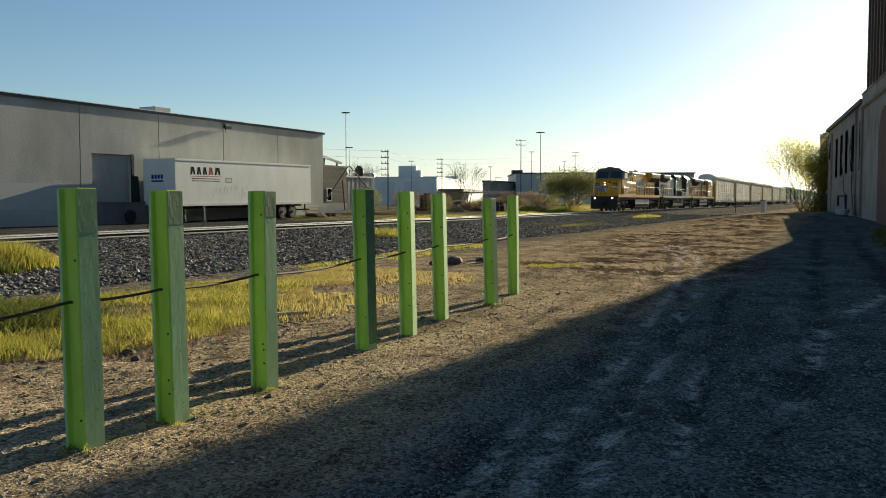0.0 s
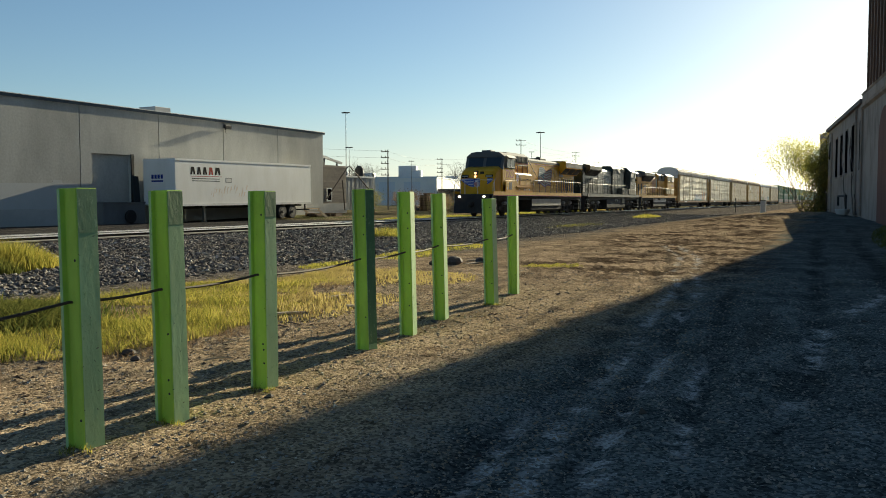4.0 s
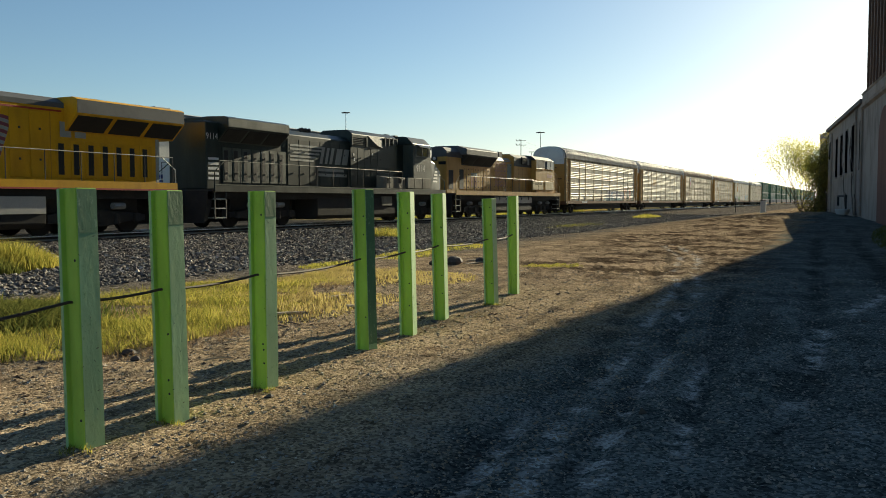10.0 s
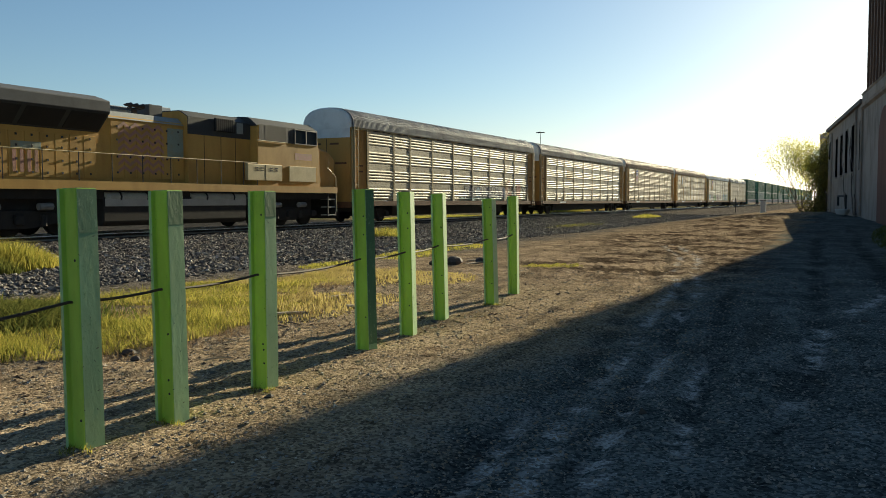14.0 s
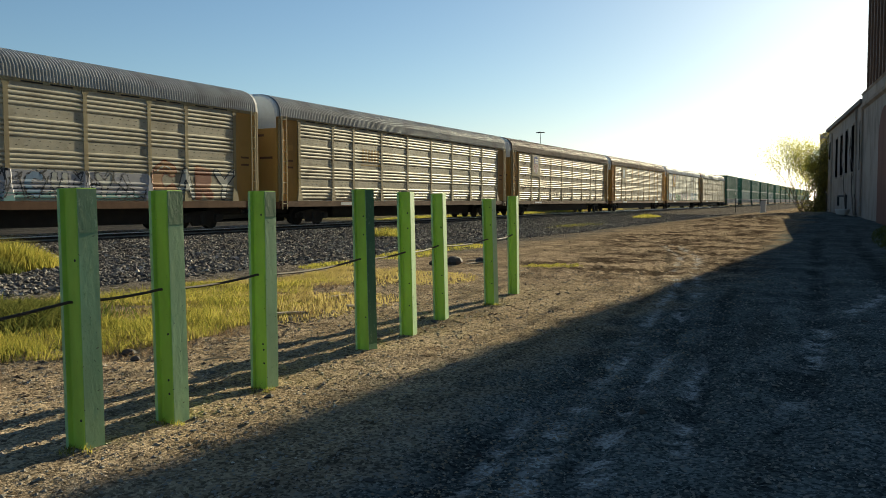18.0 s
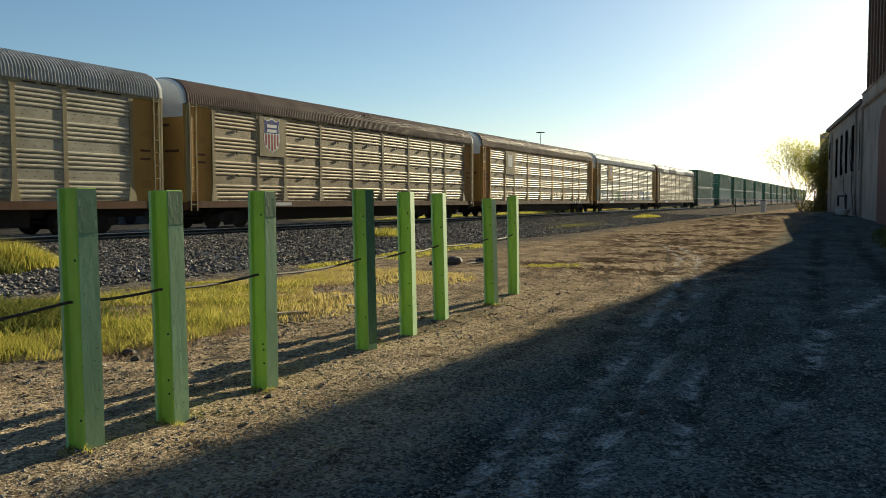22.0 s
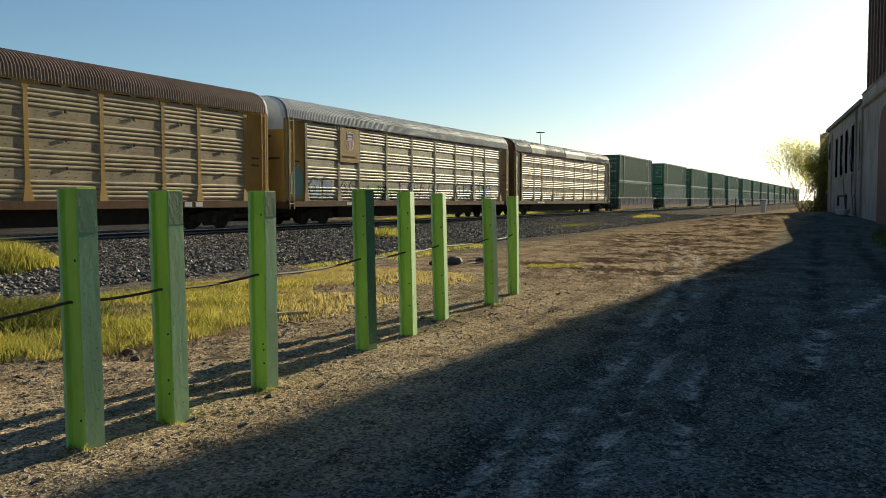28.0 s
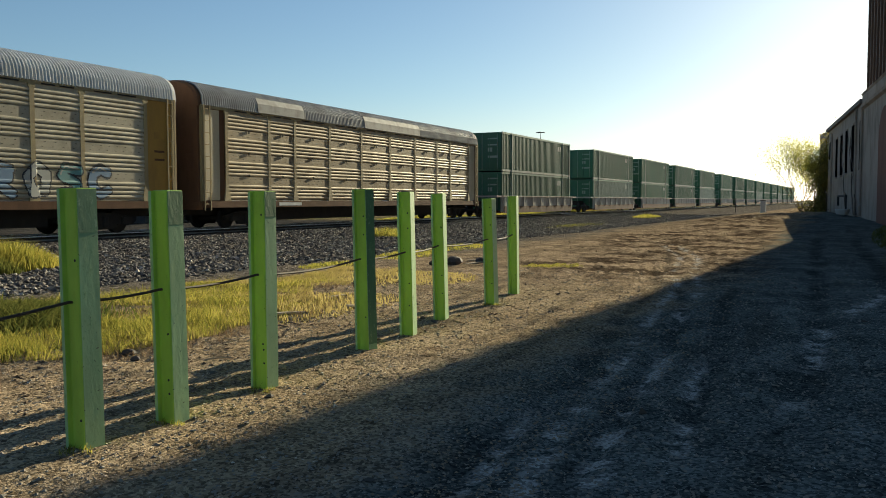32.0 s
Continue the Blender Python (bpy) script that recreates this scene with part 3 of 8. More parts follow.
rim_mesh = Geo().rod((0.24, 0, 0), (0.285, 0, 0), 0.28, 20).rod((0.285, 0, 0), (0.34, 0, 0), 0.1, 12).mesh("rim", M_DARKSTEEL)
for y in (11.0, 12.25):
    for x, f in ((1.0, 1), (-1.0, -1)):
        w = part("wheel", tyre_mesh, M_BLACK, tl, at=pose(x, y, R0, 0, 0, 0 if f > 0 else 180))
        part("rim", rim_mesh, M_DARKSTEEL, w, "dull grey steel rim")
part("bogie", Geo().box(-0.6, 0.6, 10.2, 13.1, 0.5, 0.88), M_UNDER, tl)
part("bumper", Geo().box(-1.2, 1.2, 14.45, 14.55, 0.55, 0.65).box(-0.9, -0.8, 14.4, 14.5, 0.6, 1.06).box(0.8, 0.9, 14.4, 14.5, 0.6, 1.06), M_DARKSTEEL, tl)
for k, w in enumerate((0.52, 0.46, 0.46, 0.50, 0.62)):
    y0 = 1.3 + sum((0.52, 0.46, 0.46, 0.50, 0.62)[:k]) + 0.09 * k
    part("logo_block", Geo().extrude_x([(y0 + 0.04, 3.02), (y0 + 0.2, 3.02), (y0 + w * 0.5, 3.28), (y0 + w - 0.18, 3.02), (y0 + w - 0.02, 3.02), (y0 + w - 0.12, 3.5), (y0 + 0.12, 3.5)], 1.3012, 1.3022), M_RED if k == 3 else M_INK, tl)
part("logo_rule", Geo().box(1.3012, 1.3022, 1.4, 4.3, 2.90, 2.93), M_RED, tl)
for z in (2.74, 2.6):
    part("small_print", Geo().box(1.3012, 1.3022, 1.5, 4.1, z, z + 0.045), M_INK, tl)
part("small_sign", Geo().box(1.3012, 1.3022, 4.7, 5.3, 2.55, 2.85), M_INK, tl)
part("sign_face", Geo().box(1.3022, 1.3032, 4.73, 5.27, 2.58, 2.82), M_WHITE, tl)
for x0 in (-0.6, -0.35, -0.1, 0.15):
    part("unit_mark", Geo().box(x0, x0 + 0.18, -0.012, -0.004, 2.75, 3.0), M_BLUE, tl)
part("unit_bar", Geo().box(-0.6, 0.33, -0.012, -0.004, 2.55, 2.65), M_BLUE, tl)
gr = random.Random(77)
for k in range(26):
    y0, z0 = 3.2 + k * 0.14 + gr.uniform(-0.1, 0.1), gr.uniform(1.55, 2.1)
    part("graffiti_stroke", Geo().add([(1.3012, y0, z0), (1.3012, y0 + 0.06, z0), (1.3012, y0 + 0.16 + gr.uniform(-0.1, 0.1), z0 + 0.3), (1.3012, y0 + 0.1, z0 + 0.32)], [(0, 1, 2, 3)]), M_FADED, tl, "faint orange spray stroke")

# ---- old mill building that throws the long shadow ----
M_STUCCO = surf("old_stucco", (0.36, 0.30, 0.25), 0.9, dirt=(0.17, 0.135, 0.108), amount=0.8, scale=0.9, grain=10, vary=0.08, bump=0.3, streak=2)
M_BROWN = surf("brown_ribbed_wall", (0.15, 0.09, 0.062), 0.9, dirt=(0.085, 0.05, 0.036), amount=0.6, scale=0.5, grain=12, vary=0.1, bump=0.3, streak=3)
M_DARKWIN = surf("dark_dusty_glass", (0.006, 0.006, 0.007), 0.9, vary=0.1, spec=0.0, bump=0)
FACE = pose(-0.6, 64.0, 0, 0, 0, math.degrees(math.atan2(0.11, 0.994)))
mill = thing("old_mill", "tall brown mill building with ribbed upper walls and an arch", "building", FACE)
part("base_wall", Geo().box(0, 22, -46, -7.1, -0.5, 7.0), M_STUCCO, mill)
part("cornice", Geo().extrude_y([(0, 6.95), (-0.16, 7.05), (-0.2, 7.2), (-0.1, 7.25), (-0.1, 7.75), (-0.18, 7.85), (0, 7.95), (3, 7.95), (3, 6.95)], -46, -7.1), M_STUCCO, mill, "moulded stucco cornice")
arch_pts = [(-17.9, 0.2), (-17.9, 4.6)] + [(-15.9 + 2.0 * math.cos(a), 4.6 + 1.7 * math.sin(a)) for a in [math.pi * (1 - k / 10) for k in range(1, 10)]] + [(-13.9, 4.6), (-13.9, 0.2)]
part("arch_door", Geo().extrude_x(arch_pts, -0.06, 0.05), surf("red_brown_door", (0.16, 0.05, 0.03), 0.8, streak=3), mill, "dark red-brown arched doorway")
up = part("upper_wall", Geo().box(4.1, 27, -40, 24.9, 7.0, 31), M_BROWN, mill, "brown upper wall")
for k in range(15):
    part("rib", Geo().box(3.85, 4.1, 24.6 - k * 1.9, 24.9 - k * 1.9 + 0.25, 9.2, 31), M_BROWN, up)
part("ledge", Geo().box(3.8, 4.1, -40, 24.9, 8.6, 9.0), M_BROWN, up)
part("bracket", Geo().rod((4.0, 10.8, 9.4), (3.2, 10.8, 9.4), 0.06).rod((3.2, 10.8, 9.4), (4.0, 10.8, 10.2), 0.05).rod((3.2, 10.8, 8.9), (3.2, 10.8, 9.6), 0.16), M_DARKSTEEL, up, "dark wall lamp on a bracket")
low = thing("low_annex", "weathered tan annex with tall narrow windows", "building", FACE)
part("wall", Geo().box(0, 16, -7.1, 16.2, -0.5, 7.35), M_STUCCO, low)
part("roof_edge", Geo().box(-0.22, 16, -7.1, 16.5, 7.35, 7.6), surf("roof_flashing", (0.16, 0.14, 0.13), 0.8), low, "dark roof flashing")
for y, z0, z1 in ((14.1, 4.9, 6.35), (8.7, 3.35, 6.25), (5.2, 3.38, 6.28), (1.8, 3.45, 6.35), (-2.0, 3.42, 6.4), (-6.2, 3.4, 6.4)):
    w = part("window", Geo().box(-0.06, 0.05, y - 0.48, y + 0.48, z0, z1), M_DARKWIN, low, "tall dark narrow window")
    part("sill", Geo().box(-0.12, 0.02, y - 0.65, y + 0.65, z0 - 0.12, z0), M_STUCCO, w)
    part("lintel", Geo().box(-0.09, 0.02, y - 0.65, y + 0.65, z1, z1 + 0.12), M_STUCCO, w)
for y0, y1, dz in ((-7.1, -6.9, 7.3), (-4.2, -4.0, 7.3), (12.2, 12.4, 7.0)):
    part("downpipe", Geo().rod((-0.09, (y0 + y1) / 2, 0.6), (-0.09, (y0 + y1) / 2, dz), 0.07), M_STUCCO, low)
for y in (10.5, 7.2):
    part("roof_vent", Geo().rod((0.6, y, 7.5), (0.6, y, 8.3), 0.12), M_DARKSTEEL, low)
part("roof_box", Geo().box(0.4, 1.6, -6.9, -5.6, 7.6, 8.5), M_CONC_LOW, low, "pale metal box on the roof edge", bevel=0.05)
sh2 = thing("stepped_wing", "tan stuccoed rear wing with a stepped parapet", "building", FACE)
part("wall", Geo().box(0.4, 16, 16.5, 31, -0.5, 7.7), M_STUCCO, sh2)
part("parapet", Geo().box(0.35, 16, 27, 31.2, 7.7, 8.1), M_STUCCO, sh2)
# bare creeper on the annex wall
vine = Geo()
vr = random.Random(4)
for y0 in (-3.5, -5.2, 1.0, 16.0, 18.5):
    p = Vector((-0.08, y0, 0.7))
    for k in range(14):
        q = p + Vector((0, vr.uniform(0.0, 0.55), vr.uniform(0.2, 0.5)))
        vine.rod(p, q, 0.035 - 0.0015 * k, 5)
        if k % 3 == 1:
            vine.rod(q, q + Vector((0, vr.uniform(-0.9, 0.9), 0.7)), 0.015, 4)
        p = q
tv = thing("bare_creeper", "bare brown creeper stems climbing a tan wall", "plant", FACE, geo=vine, material=M_TIE)
tub = thing("pale_tub", "pale fibreglass tub lying on dirt by a wall", "tub", FACE @ pose(-0.8, -4.6, 0.68))
part("shell", Geo().loft([[(0.4 * a * math.cos(k * math.pi / 8), 1.5 * a * math.sin(k * math.pi / 8), z * 0.55) for k in range(16)] for a, z in ((0.8, 0.0), (1.0, 0.35), (1.05, 0.6), (0.95, 0.62), (0.85, 0.3), (0.6, 0.12))]), M_CONC_LOW, tub, smooth=True)
rack = thing("pipe_frame", "black welded pipe frame leaning by a tan wall", "frame", FACE @ pose(-0.7, -2.0, 0.6))
part("tube", Geo().tube([(0, -3.6, 0), (0, -3.6, 1.25), (0, 1.2, 1.25), (0, 1.2, 0.6)], 0.07, 8), M_BLACK, rack)


# ---- plants ----
def leafy(name, col, dry, through_light=0.5):
    """Thin leaves or blades that let some light through, each one a little different."""
    m = bpy.data.materials.new(name)
    m.use_nodes = True
    nt = m.node_tree
    N, L = nt.nodes, nt.links
    N.remove(N["Principled BSDF"])
    geo = N.new("ShaderNodeNewGeometry")
    tc = N.new("ShaderNodeTexCoord")
    nz = N.new("ShaderNodeTexNoise")
    nz.inputs["Scale"].default_value = 0.7
    L.new(tc.outputs["Object"], nz.inputs["Vector"])
    ad = N.new("ShaderNodeMath")
    ad.operation = "ADD"
    L.new(geo.outputs["Random Per Island"], ad.inputs[0])
    L.new(nz.outputs[0], ad.inputs[1])
    mr = N.new("ShaderNodeMapRange")
    mr.inputs[1].default_value, mr.inputs[2].default_value = 0.45, 1.35
    L.new(ad.outputs[0], mr.inputs[0])
    mix = N.new("ShaderNodeMix")
    mix.data_type = "RGBA"
    mix.inputs[6].default_value, mix.inputs[7].default_value = (*col, 1), (*dry, 1)
    L.new(mr.outputs[0], mix.inputs[0])
    d, t, s = N.new("ShaderNodeBsdfDiffuse"), N.new("ShaderNodeBsdfTranslucent"), N.new("ShaderNodeMixShader")
    L.new(mix.outputs[2], d.inputs[0])
    L.new(mix.outputs[2], t.inputs[0])
    s.inputs[0].default_value = through_light
    L.new(d.outputs[0], s.inputs[1])
    L.new(t.outputs[0], s.inputs[2])
    L.new(s.outputs[0], N["Material Output"].inputs[0])
    return m


M_GRASS = leafy("spring_grass", (0.105, 0.13, 0.02), (0.43, 0.37, 0.085), 0.55)
M_STRAW = leafy("dry_straw", (0.31, 0.245, 0.085), (0.48, 0.385, 0.155), 0.45)
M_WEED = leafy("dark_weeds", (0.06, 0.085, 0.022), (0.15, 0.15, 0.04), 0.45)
M_LEAF = leafy("fresh_leaves", (0.34, 0.37, 0.07), (0.60, 0.54, 0.15), 0.72)
M_OLIVE = leafy("olive_leaves", (0.13, 0.14, 0.06), (0.26, 0.24, 0.11), 0.5)
M_SCRUB = leafy("brown_scrub", (0.15, 0.095, 0.055), (0.25, 0.175, 0.105), 0.4)
M_CREEPER = leafy("shaded_creeper_leaves", (0.14, 0.135, 0.04), (0.30, 0.25, 0.08), 0.55)
M_BARK = surf("grey_brown_bark", (0.12, 0.095, 0.07), 0.95, scale=6, bump=0.5)


def blades(x, y, height, width, lean, seed):
    """One bent blade of two triangles at each place."""
    rng = np.random.RandomState(seed)
    n = len(x)
    z = ground_z(x, y) - 0.01
    a, b = rng.uniform(0, 2 * np.pi, n), rng.uniform(0, 2 * np.pi, n)
    h = height * rng.uniform(0.5, 1.2, n)
    w = width * rng.uniform(0.7, 1.3, n)
    dx, dy = np.cos(a) * w, np.sin(a) * w
    lx, ly = np.cos(b) * h * lean * rng.rand(n), np.sin(b) * h * lean * rng.rand(n)
    base = np.stack([x, y, z], 1)
    off = np.stack([dx, dy, 0 * dx], 1)
    mid = base + np.stack([lx * 0.35, ly * 0.35, h * 0.6], 1)
    tip = base + np.stack([lx, ly, h], 1)
    v = np.stack([base - off, base + off, mid + off * 0.7, mid - off * 0.7, tip], 1).reshape(-1, 3)
    k = np.arange(n)[:, None] * 5
    f4 = (k + np.array([0, 1, 2, 3])).tolist()
    f3 = (k + np.array([3, 2, 4])).tolist()
    return v, f4 + f3


def grass(name, label, x, y, height, width, lean, mat, seed):
    v, f = blades(x, y, height, width, lean, seed)
    me = bpy.data.meshes.new(name)
    me.from_pydata(v.tolist(), [], f)
    me.materials.append(mat)
    return tagged(new(name, me), label, "grass", kind="stuff")


rng = np.random.RandomState(7)
X, Y = rng.uniform(-12.5, -5.6, 330000), rng.uniform(2.0, 17.0, 330000)
front = np.interp(Y, [2, 5, 7, 9.5, 12, 15], [-7.6, -7.2, -6.3, -6.8, -8.2, -9.3]) + 0.9 * bumps(X, Y, 31, 0.9)
back = np.interp(Y, [2, 8, 11, 14.5, 17], [-11.5, -11.4, -10.9, -10.2, -10.6]) + 1.1 * bumps(X, Y, 32, 0.8)
keep = (X < front) & (X > back) & (bumps(X, Y, 33, 0.6) + 0.9 * bumps(X, Y, 34, 0.19) > rng.uniform(-0.5, 0.3, len(X)))
X, Y = X[keep], Y[keep]
lush = bumps(X, Y, 35, 1.3) + 0.25 * (8.5 - Y) / 3 > rng.uniform(-0.6, 0.35, len(X))
grass("grass_patch", "yellow-green grass growing by the dirt lot", X[lush], Y[lush], (0.45 + 1.3 * (bumps(X[lush], Y[lush], 36, 0.35) + 0.5)) * (0.06 + 0.08 * np.clip((9 - Y[lush]) / 4, 0, 1)), 0.0032, 1.1, M_GRASS, 1)
grass("dry_grass", "pale dry straw grass on dirt", X[~lush], Y[~lush], 0.075, 0.003, 1.4, M_STRAW, 2)
X, Y = rng.normal(-9.9, 0.55, 9000), rng.normal(7.0, 0.5, 9000)
grass("weed_patch", "dark green broad weeds among grass", X, Y, 0.26, 0.012, 1.3, M_WEED, 3)

X, Y = rng.uniform(-11.2, -6.6, 5000), rng.uniform(3.0, 12.0, 5000)
ok = (X > np.interp(Y, [3, 8, 11, 14.5], [-11.3, -11.2, -10.6, -10.0])) & (X < np.interp(Y, [3, 5, 7, 9.5, 12], [-7.6, -7.3, -6.6, -7.0, -8.2])) & (bumps(X, Y, 71, 0.5) > 0.08)
grass("weed_patch", "scattered dark weeds among yellow-green grass", X[ok], Y[ok], 0.13, 0.007, 1.4, M_WEED, 72)
X, Y = rng.uniform(-11.2, -6.2, 16000), rng.uniform(3.0, 15.0, 16000)
ok = (X > np.interp(Y, [3, 8, 11, 14.5], [-11.5, -11.4, -10.9, -10.2])) & (X < np.interp(Y, [3, 5, 7, 9.5, 12, 15], [-7.0, -6.8, -6.0, -6.4, -7.6, -9.0])) & (bumps(X, Y, 73, 0.8) > 0.12)
grass("dry_grass", "brown dead grass in patches", X[ok], Y[ok], 0.09, 0.004, 1.6, M_SCRUB, 74)


X, Y = rng.uniform(-11.0, -6.8, 26000), rng.uniform(3.0, 13.5, 26000)
ok = (X > np.interp(Y, [3, 8, 11, 14.5], [-11.3, -11.2, -10.6, -10.0])) & (X < np.interp(Y, [3, 5, 7, 9.5, 12, 15], [-7.7, -7.4, -6.8, -7.2, -8.4, -9.4])) & (bumps(X, Y, 75, 0.45) + 0.5 * bumps(X, Y, 76, 0.16) > 0.14)
grass("grass_patch", "ragged taller tufts of yellow-green grass", X[ok], Y[ok], 0.20, 0.0035, 1.2, M_GRASS, 77)


def clump(cx, cy, rx, ry, n, h, mat, seed, label, w=0.01):
    r = np.random.RandomState(seed)
    a, d = r.uniform(0, 2 * np.pi, n), np.sqrt(r.rand(n))
    x, y = cx + rx * d * np.cos(a), cy + ry * d * np.sin(a)
    k = bumps(x, y, seed, 0.35) > -0.3
    return grass("grass_clump", label, x[k], y[k], h * (1.15 - 0.75 * d[k] ** 2), w, 0.7, mat, seed)


clump(-17.4, 12.6, 1.0, 1.7, 9000, 0.6, M_GRASS, 41, "tall yellow-green grass clump by the ballast")
clump(-16.6, 11.8, 0.6, 1.0, 3000, 0.35, M_WEED, 49, "dark weeds at the edge of the ballast")
clump(-18.4, 32.3, 0.8, 1.5, 1100, 0.36, M_GRASS, 42, "low yellow-green grass clump on ballast")
clump(-11.3, 17.2, 0.6, 1.2, 900, 0.10, M_GRASS, 43, "sparse low green grass on gravel")
clump(-11.6, 21.5, 0.8, 2.0, 1300, 0.12, M_GRASS, 44, "sparse low green grass on gravel")
clump(-11.9, 26.0, 0.9, 2.2, 900, 0.12, M_GRASS, 45, "sparse low green grass on gravel")
clump(-6.6, 19.5, 0.8, 0.5, 1200, 0.05, M_GRASS, 46, "thin flat grass on packed dirt", 0.007)
clump(-17.6, 79.5, 1.0, 4.0, 900, 0.3, M_GRASS, 47, "long green grass tuft beside the track", 0.02)
clump(-15.8, 52.0, 1.0, 6.0, 900, 0.10, M_GRASS, 48, "thin yellowish grass on gravel", 0.012)
clump(-7.3, 10.2, 1.2, 2.2, 3000, 0.10, M_STRAW, 50, "pale dry straw on dirt")
clump(-8.2, 15.0, 1.5, 1.6, 2500, 0.09, M_STRAW, 51, "pale dry straw on dirt")
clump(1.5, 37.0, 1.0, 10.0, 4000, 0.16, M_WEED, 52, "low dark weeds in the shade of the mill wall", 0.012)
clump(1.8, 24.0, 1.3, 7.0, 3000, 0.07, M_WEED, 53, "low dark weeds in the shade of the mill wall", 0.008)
for k, (x, y, h) in enumerate(POSTS[i][:3] for i in (0, 1, 2, 6)):
    clump(x - 0.03, y - 0.03, 0.14, 0.12, 120, 0.05, M_GRASS, 60 + k, "short grass at the foot of a post", 0.003)

# ---- loose stones ----
def stone_material():
    m = surf("mixed_stone", (0.2, 0.19, 0.18), 0.9, bump=0.2)
    nt = m.node_tree
    geo = nt.nodes.new("ShaderNodeNewGeometry")
    rp = nt.nodes.new("ShaderNodeValToRGB")
    el = rp.color_ramp.elements
    el[0].color, el[1].color, el[1].position = (0.034, 0.029, 0.025, 1), (0.55, 0.49, 0.42, 1), 1.0
    for pos, c in ((0.4, (0.08, 0.068, 0.058, 1)), (0.75, (0.17, 0.145, 0.12, 1)), (0.93, (0.27, 0.24, 0.20, 1))):
        e = el.new(pos)
        e.color = c
    nt.links.new(geo.outputs["Random Per Island"], rp.inputs[0])
    nt.links.new(rp.outputs[0], nt.nodes["Principled BSDF"].inputs["Base Color"])
    return m


M_STONE = stone_material()


def stones(name, label, x, y, size, seed, lift=0.2):
    r = np.random.RandomState(seed)
    n = len(x)
    base = np.array([[1, 0, 0], [0, 1, 0], [-1, 0, 0], [0, -1, 0], [0, 0, 1], [0, 0, -1]], float)
    v = base[None] * r.uniform(0.6, 1.3, (n, 6, 1)) * size[:, None, None] * np.array([1, 0.85, 0.5]) + r.uniform(-0.25, 0.25, (n, 6, 3)) * size[:, None, None]
    a = r.uniform(0, 2 * np.pi, n)
    c, s = np.cos(a)[:, None], np.sin(a)[:, None]
    vx, vy = v[:, :, 0] * c - v[:, :, 1] * s, v[:, :, 0] * s + v[:, :, 1] * c
    z = ground_z(x, y) + size * lift
    v = np.stack([vx + x[:, None], vy + y[:, None], v[:, :, 2] + z[:, None]], 2).reshape(-1, 3)
    f = np.array([[0, 1, 4], [1, 2, 4], [2, 3, 4], [3, 0, 4], [1, 0, 5], [2, 1, 5], [3, 2, 5], [0, 3, 5]])
    f = (np.arange(n)[:, None, None] * 6 + f[None]).reshape(-1, 3)
    return tagged(new(name, fast_mesh(name, v, f, M_STONE)), label, "stones", kind="stuff")


n = 60000
Y = 8 + 90 * rng.rand(n) ** 1.6
X = -23.3 + 11.0 * rng.rand(n) ** 1.5
stones("ballast_stones", "dark grey crushed stone ballast along the rails", X, Y, rng.uniform(0.03, 0.075, n), 11)
n = 9000
Y = 14 + 60 * rng.rand(n)
stones("ballast_stones", "grey crushed stone between the rails", rng.uniform(-26.4, -23.0, n), Y, rng.uniform(0.03, 0.07, n), 13)
n = 16000
D = 2.6 * np.exp(rng.rand(n) * 2.0)
A = rng.uniform(-0.06, 0.98, n)
X, Y = -D * np.sin(A), D * np.cos(A)
ok = (X > -15)
pb = stones("lot_pebbles", "small pale and grey pebbles on the dirt lot", X[ok], Y[ok], (0.004 + 0.016 * rng.rand(n) ** 3 + 0.0006 * D)[ok], 12, 0.1)
pb.data.materials[0] = surf("pale_pebbles", (0.25, 0.222, 0.18), 0.9, dirt=(0.13, 0.112, 0.09), scale=9)
n = 16000
D = 3.0 * np.exp(rng.rand(n) * 2.5)
A = rng.uniform(0.05, 0.9, n)
X, Y = -D * np.sin(A), D * np.cos(A)
ok = (X > -13) & (X < -1.5)
cl = stones("soil_crumbs", "brown crumbs of dry soil on the lot", X[ok], Y[ok], (0.004 + 0.011 * rng.rand(n) ** 2 + 0.0004 * D)[ok], 16, 0.1)
cl.data.materials[0] = surf("brown_soil", (0.30, 0.225, 0.145), 0.95, dirt=(0.10, 0.07, 0.045), scale=3, bump=0.4)
n = 3200
X, Y = rng.uniform(-9.0, -4.4, n), 3.2 + 11 * rng.rand(n) ** 1.3
lt = stones("leaf_litter", "dark brown leaf litter and twigs scattered on dirt", X, Y, 0.008 + 0.022 * rng.rand(n) ** 2, 17, 0.1)
lt.data.materials[0] = surf("brown_litter", (0.13, 0.085, 0.05), 0.95, dirt=(0.06, 0.04, 0.025), scale=6, bump=0.3)
n = 420
X, Y = rng.uniform(-9.0, -3.2, n), 3.2 + 14 * rng.rand(n) ** 1.3
lt = stones("paper_scraps", "pale scraps and chips scattered on dirt", X, Y, 0.007 + 0.018 * rng.rand(n) ** 3, 18, 0.2)
lt.data.materials[0] = surf("pale_chips", (0.62, 0.57, 0.48), 0.85, dirt=(0.40, 0.35, 0.28), scale=6)
n = 260
X, Y = rng.uniform(-13, 3, n), 3 + 30 * rng.rand(n) ** 1.5
stones("lot_rocks", "scattered pale stones on the dirt lot", X, Y, 0.018 + 0.035 * rng.rand(n) ** 2, 14, 0.2)
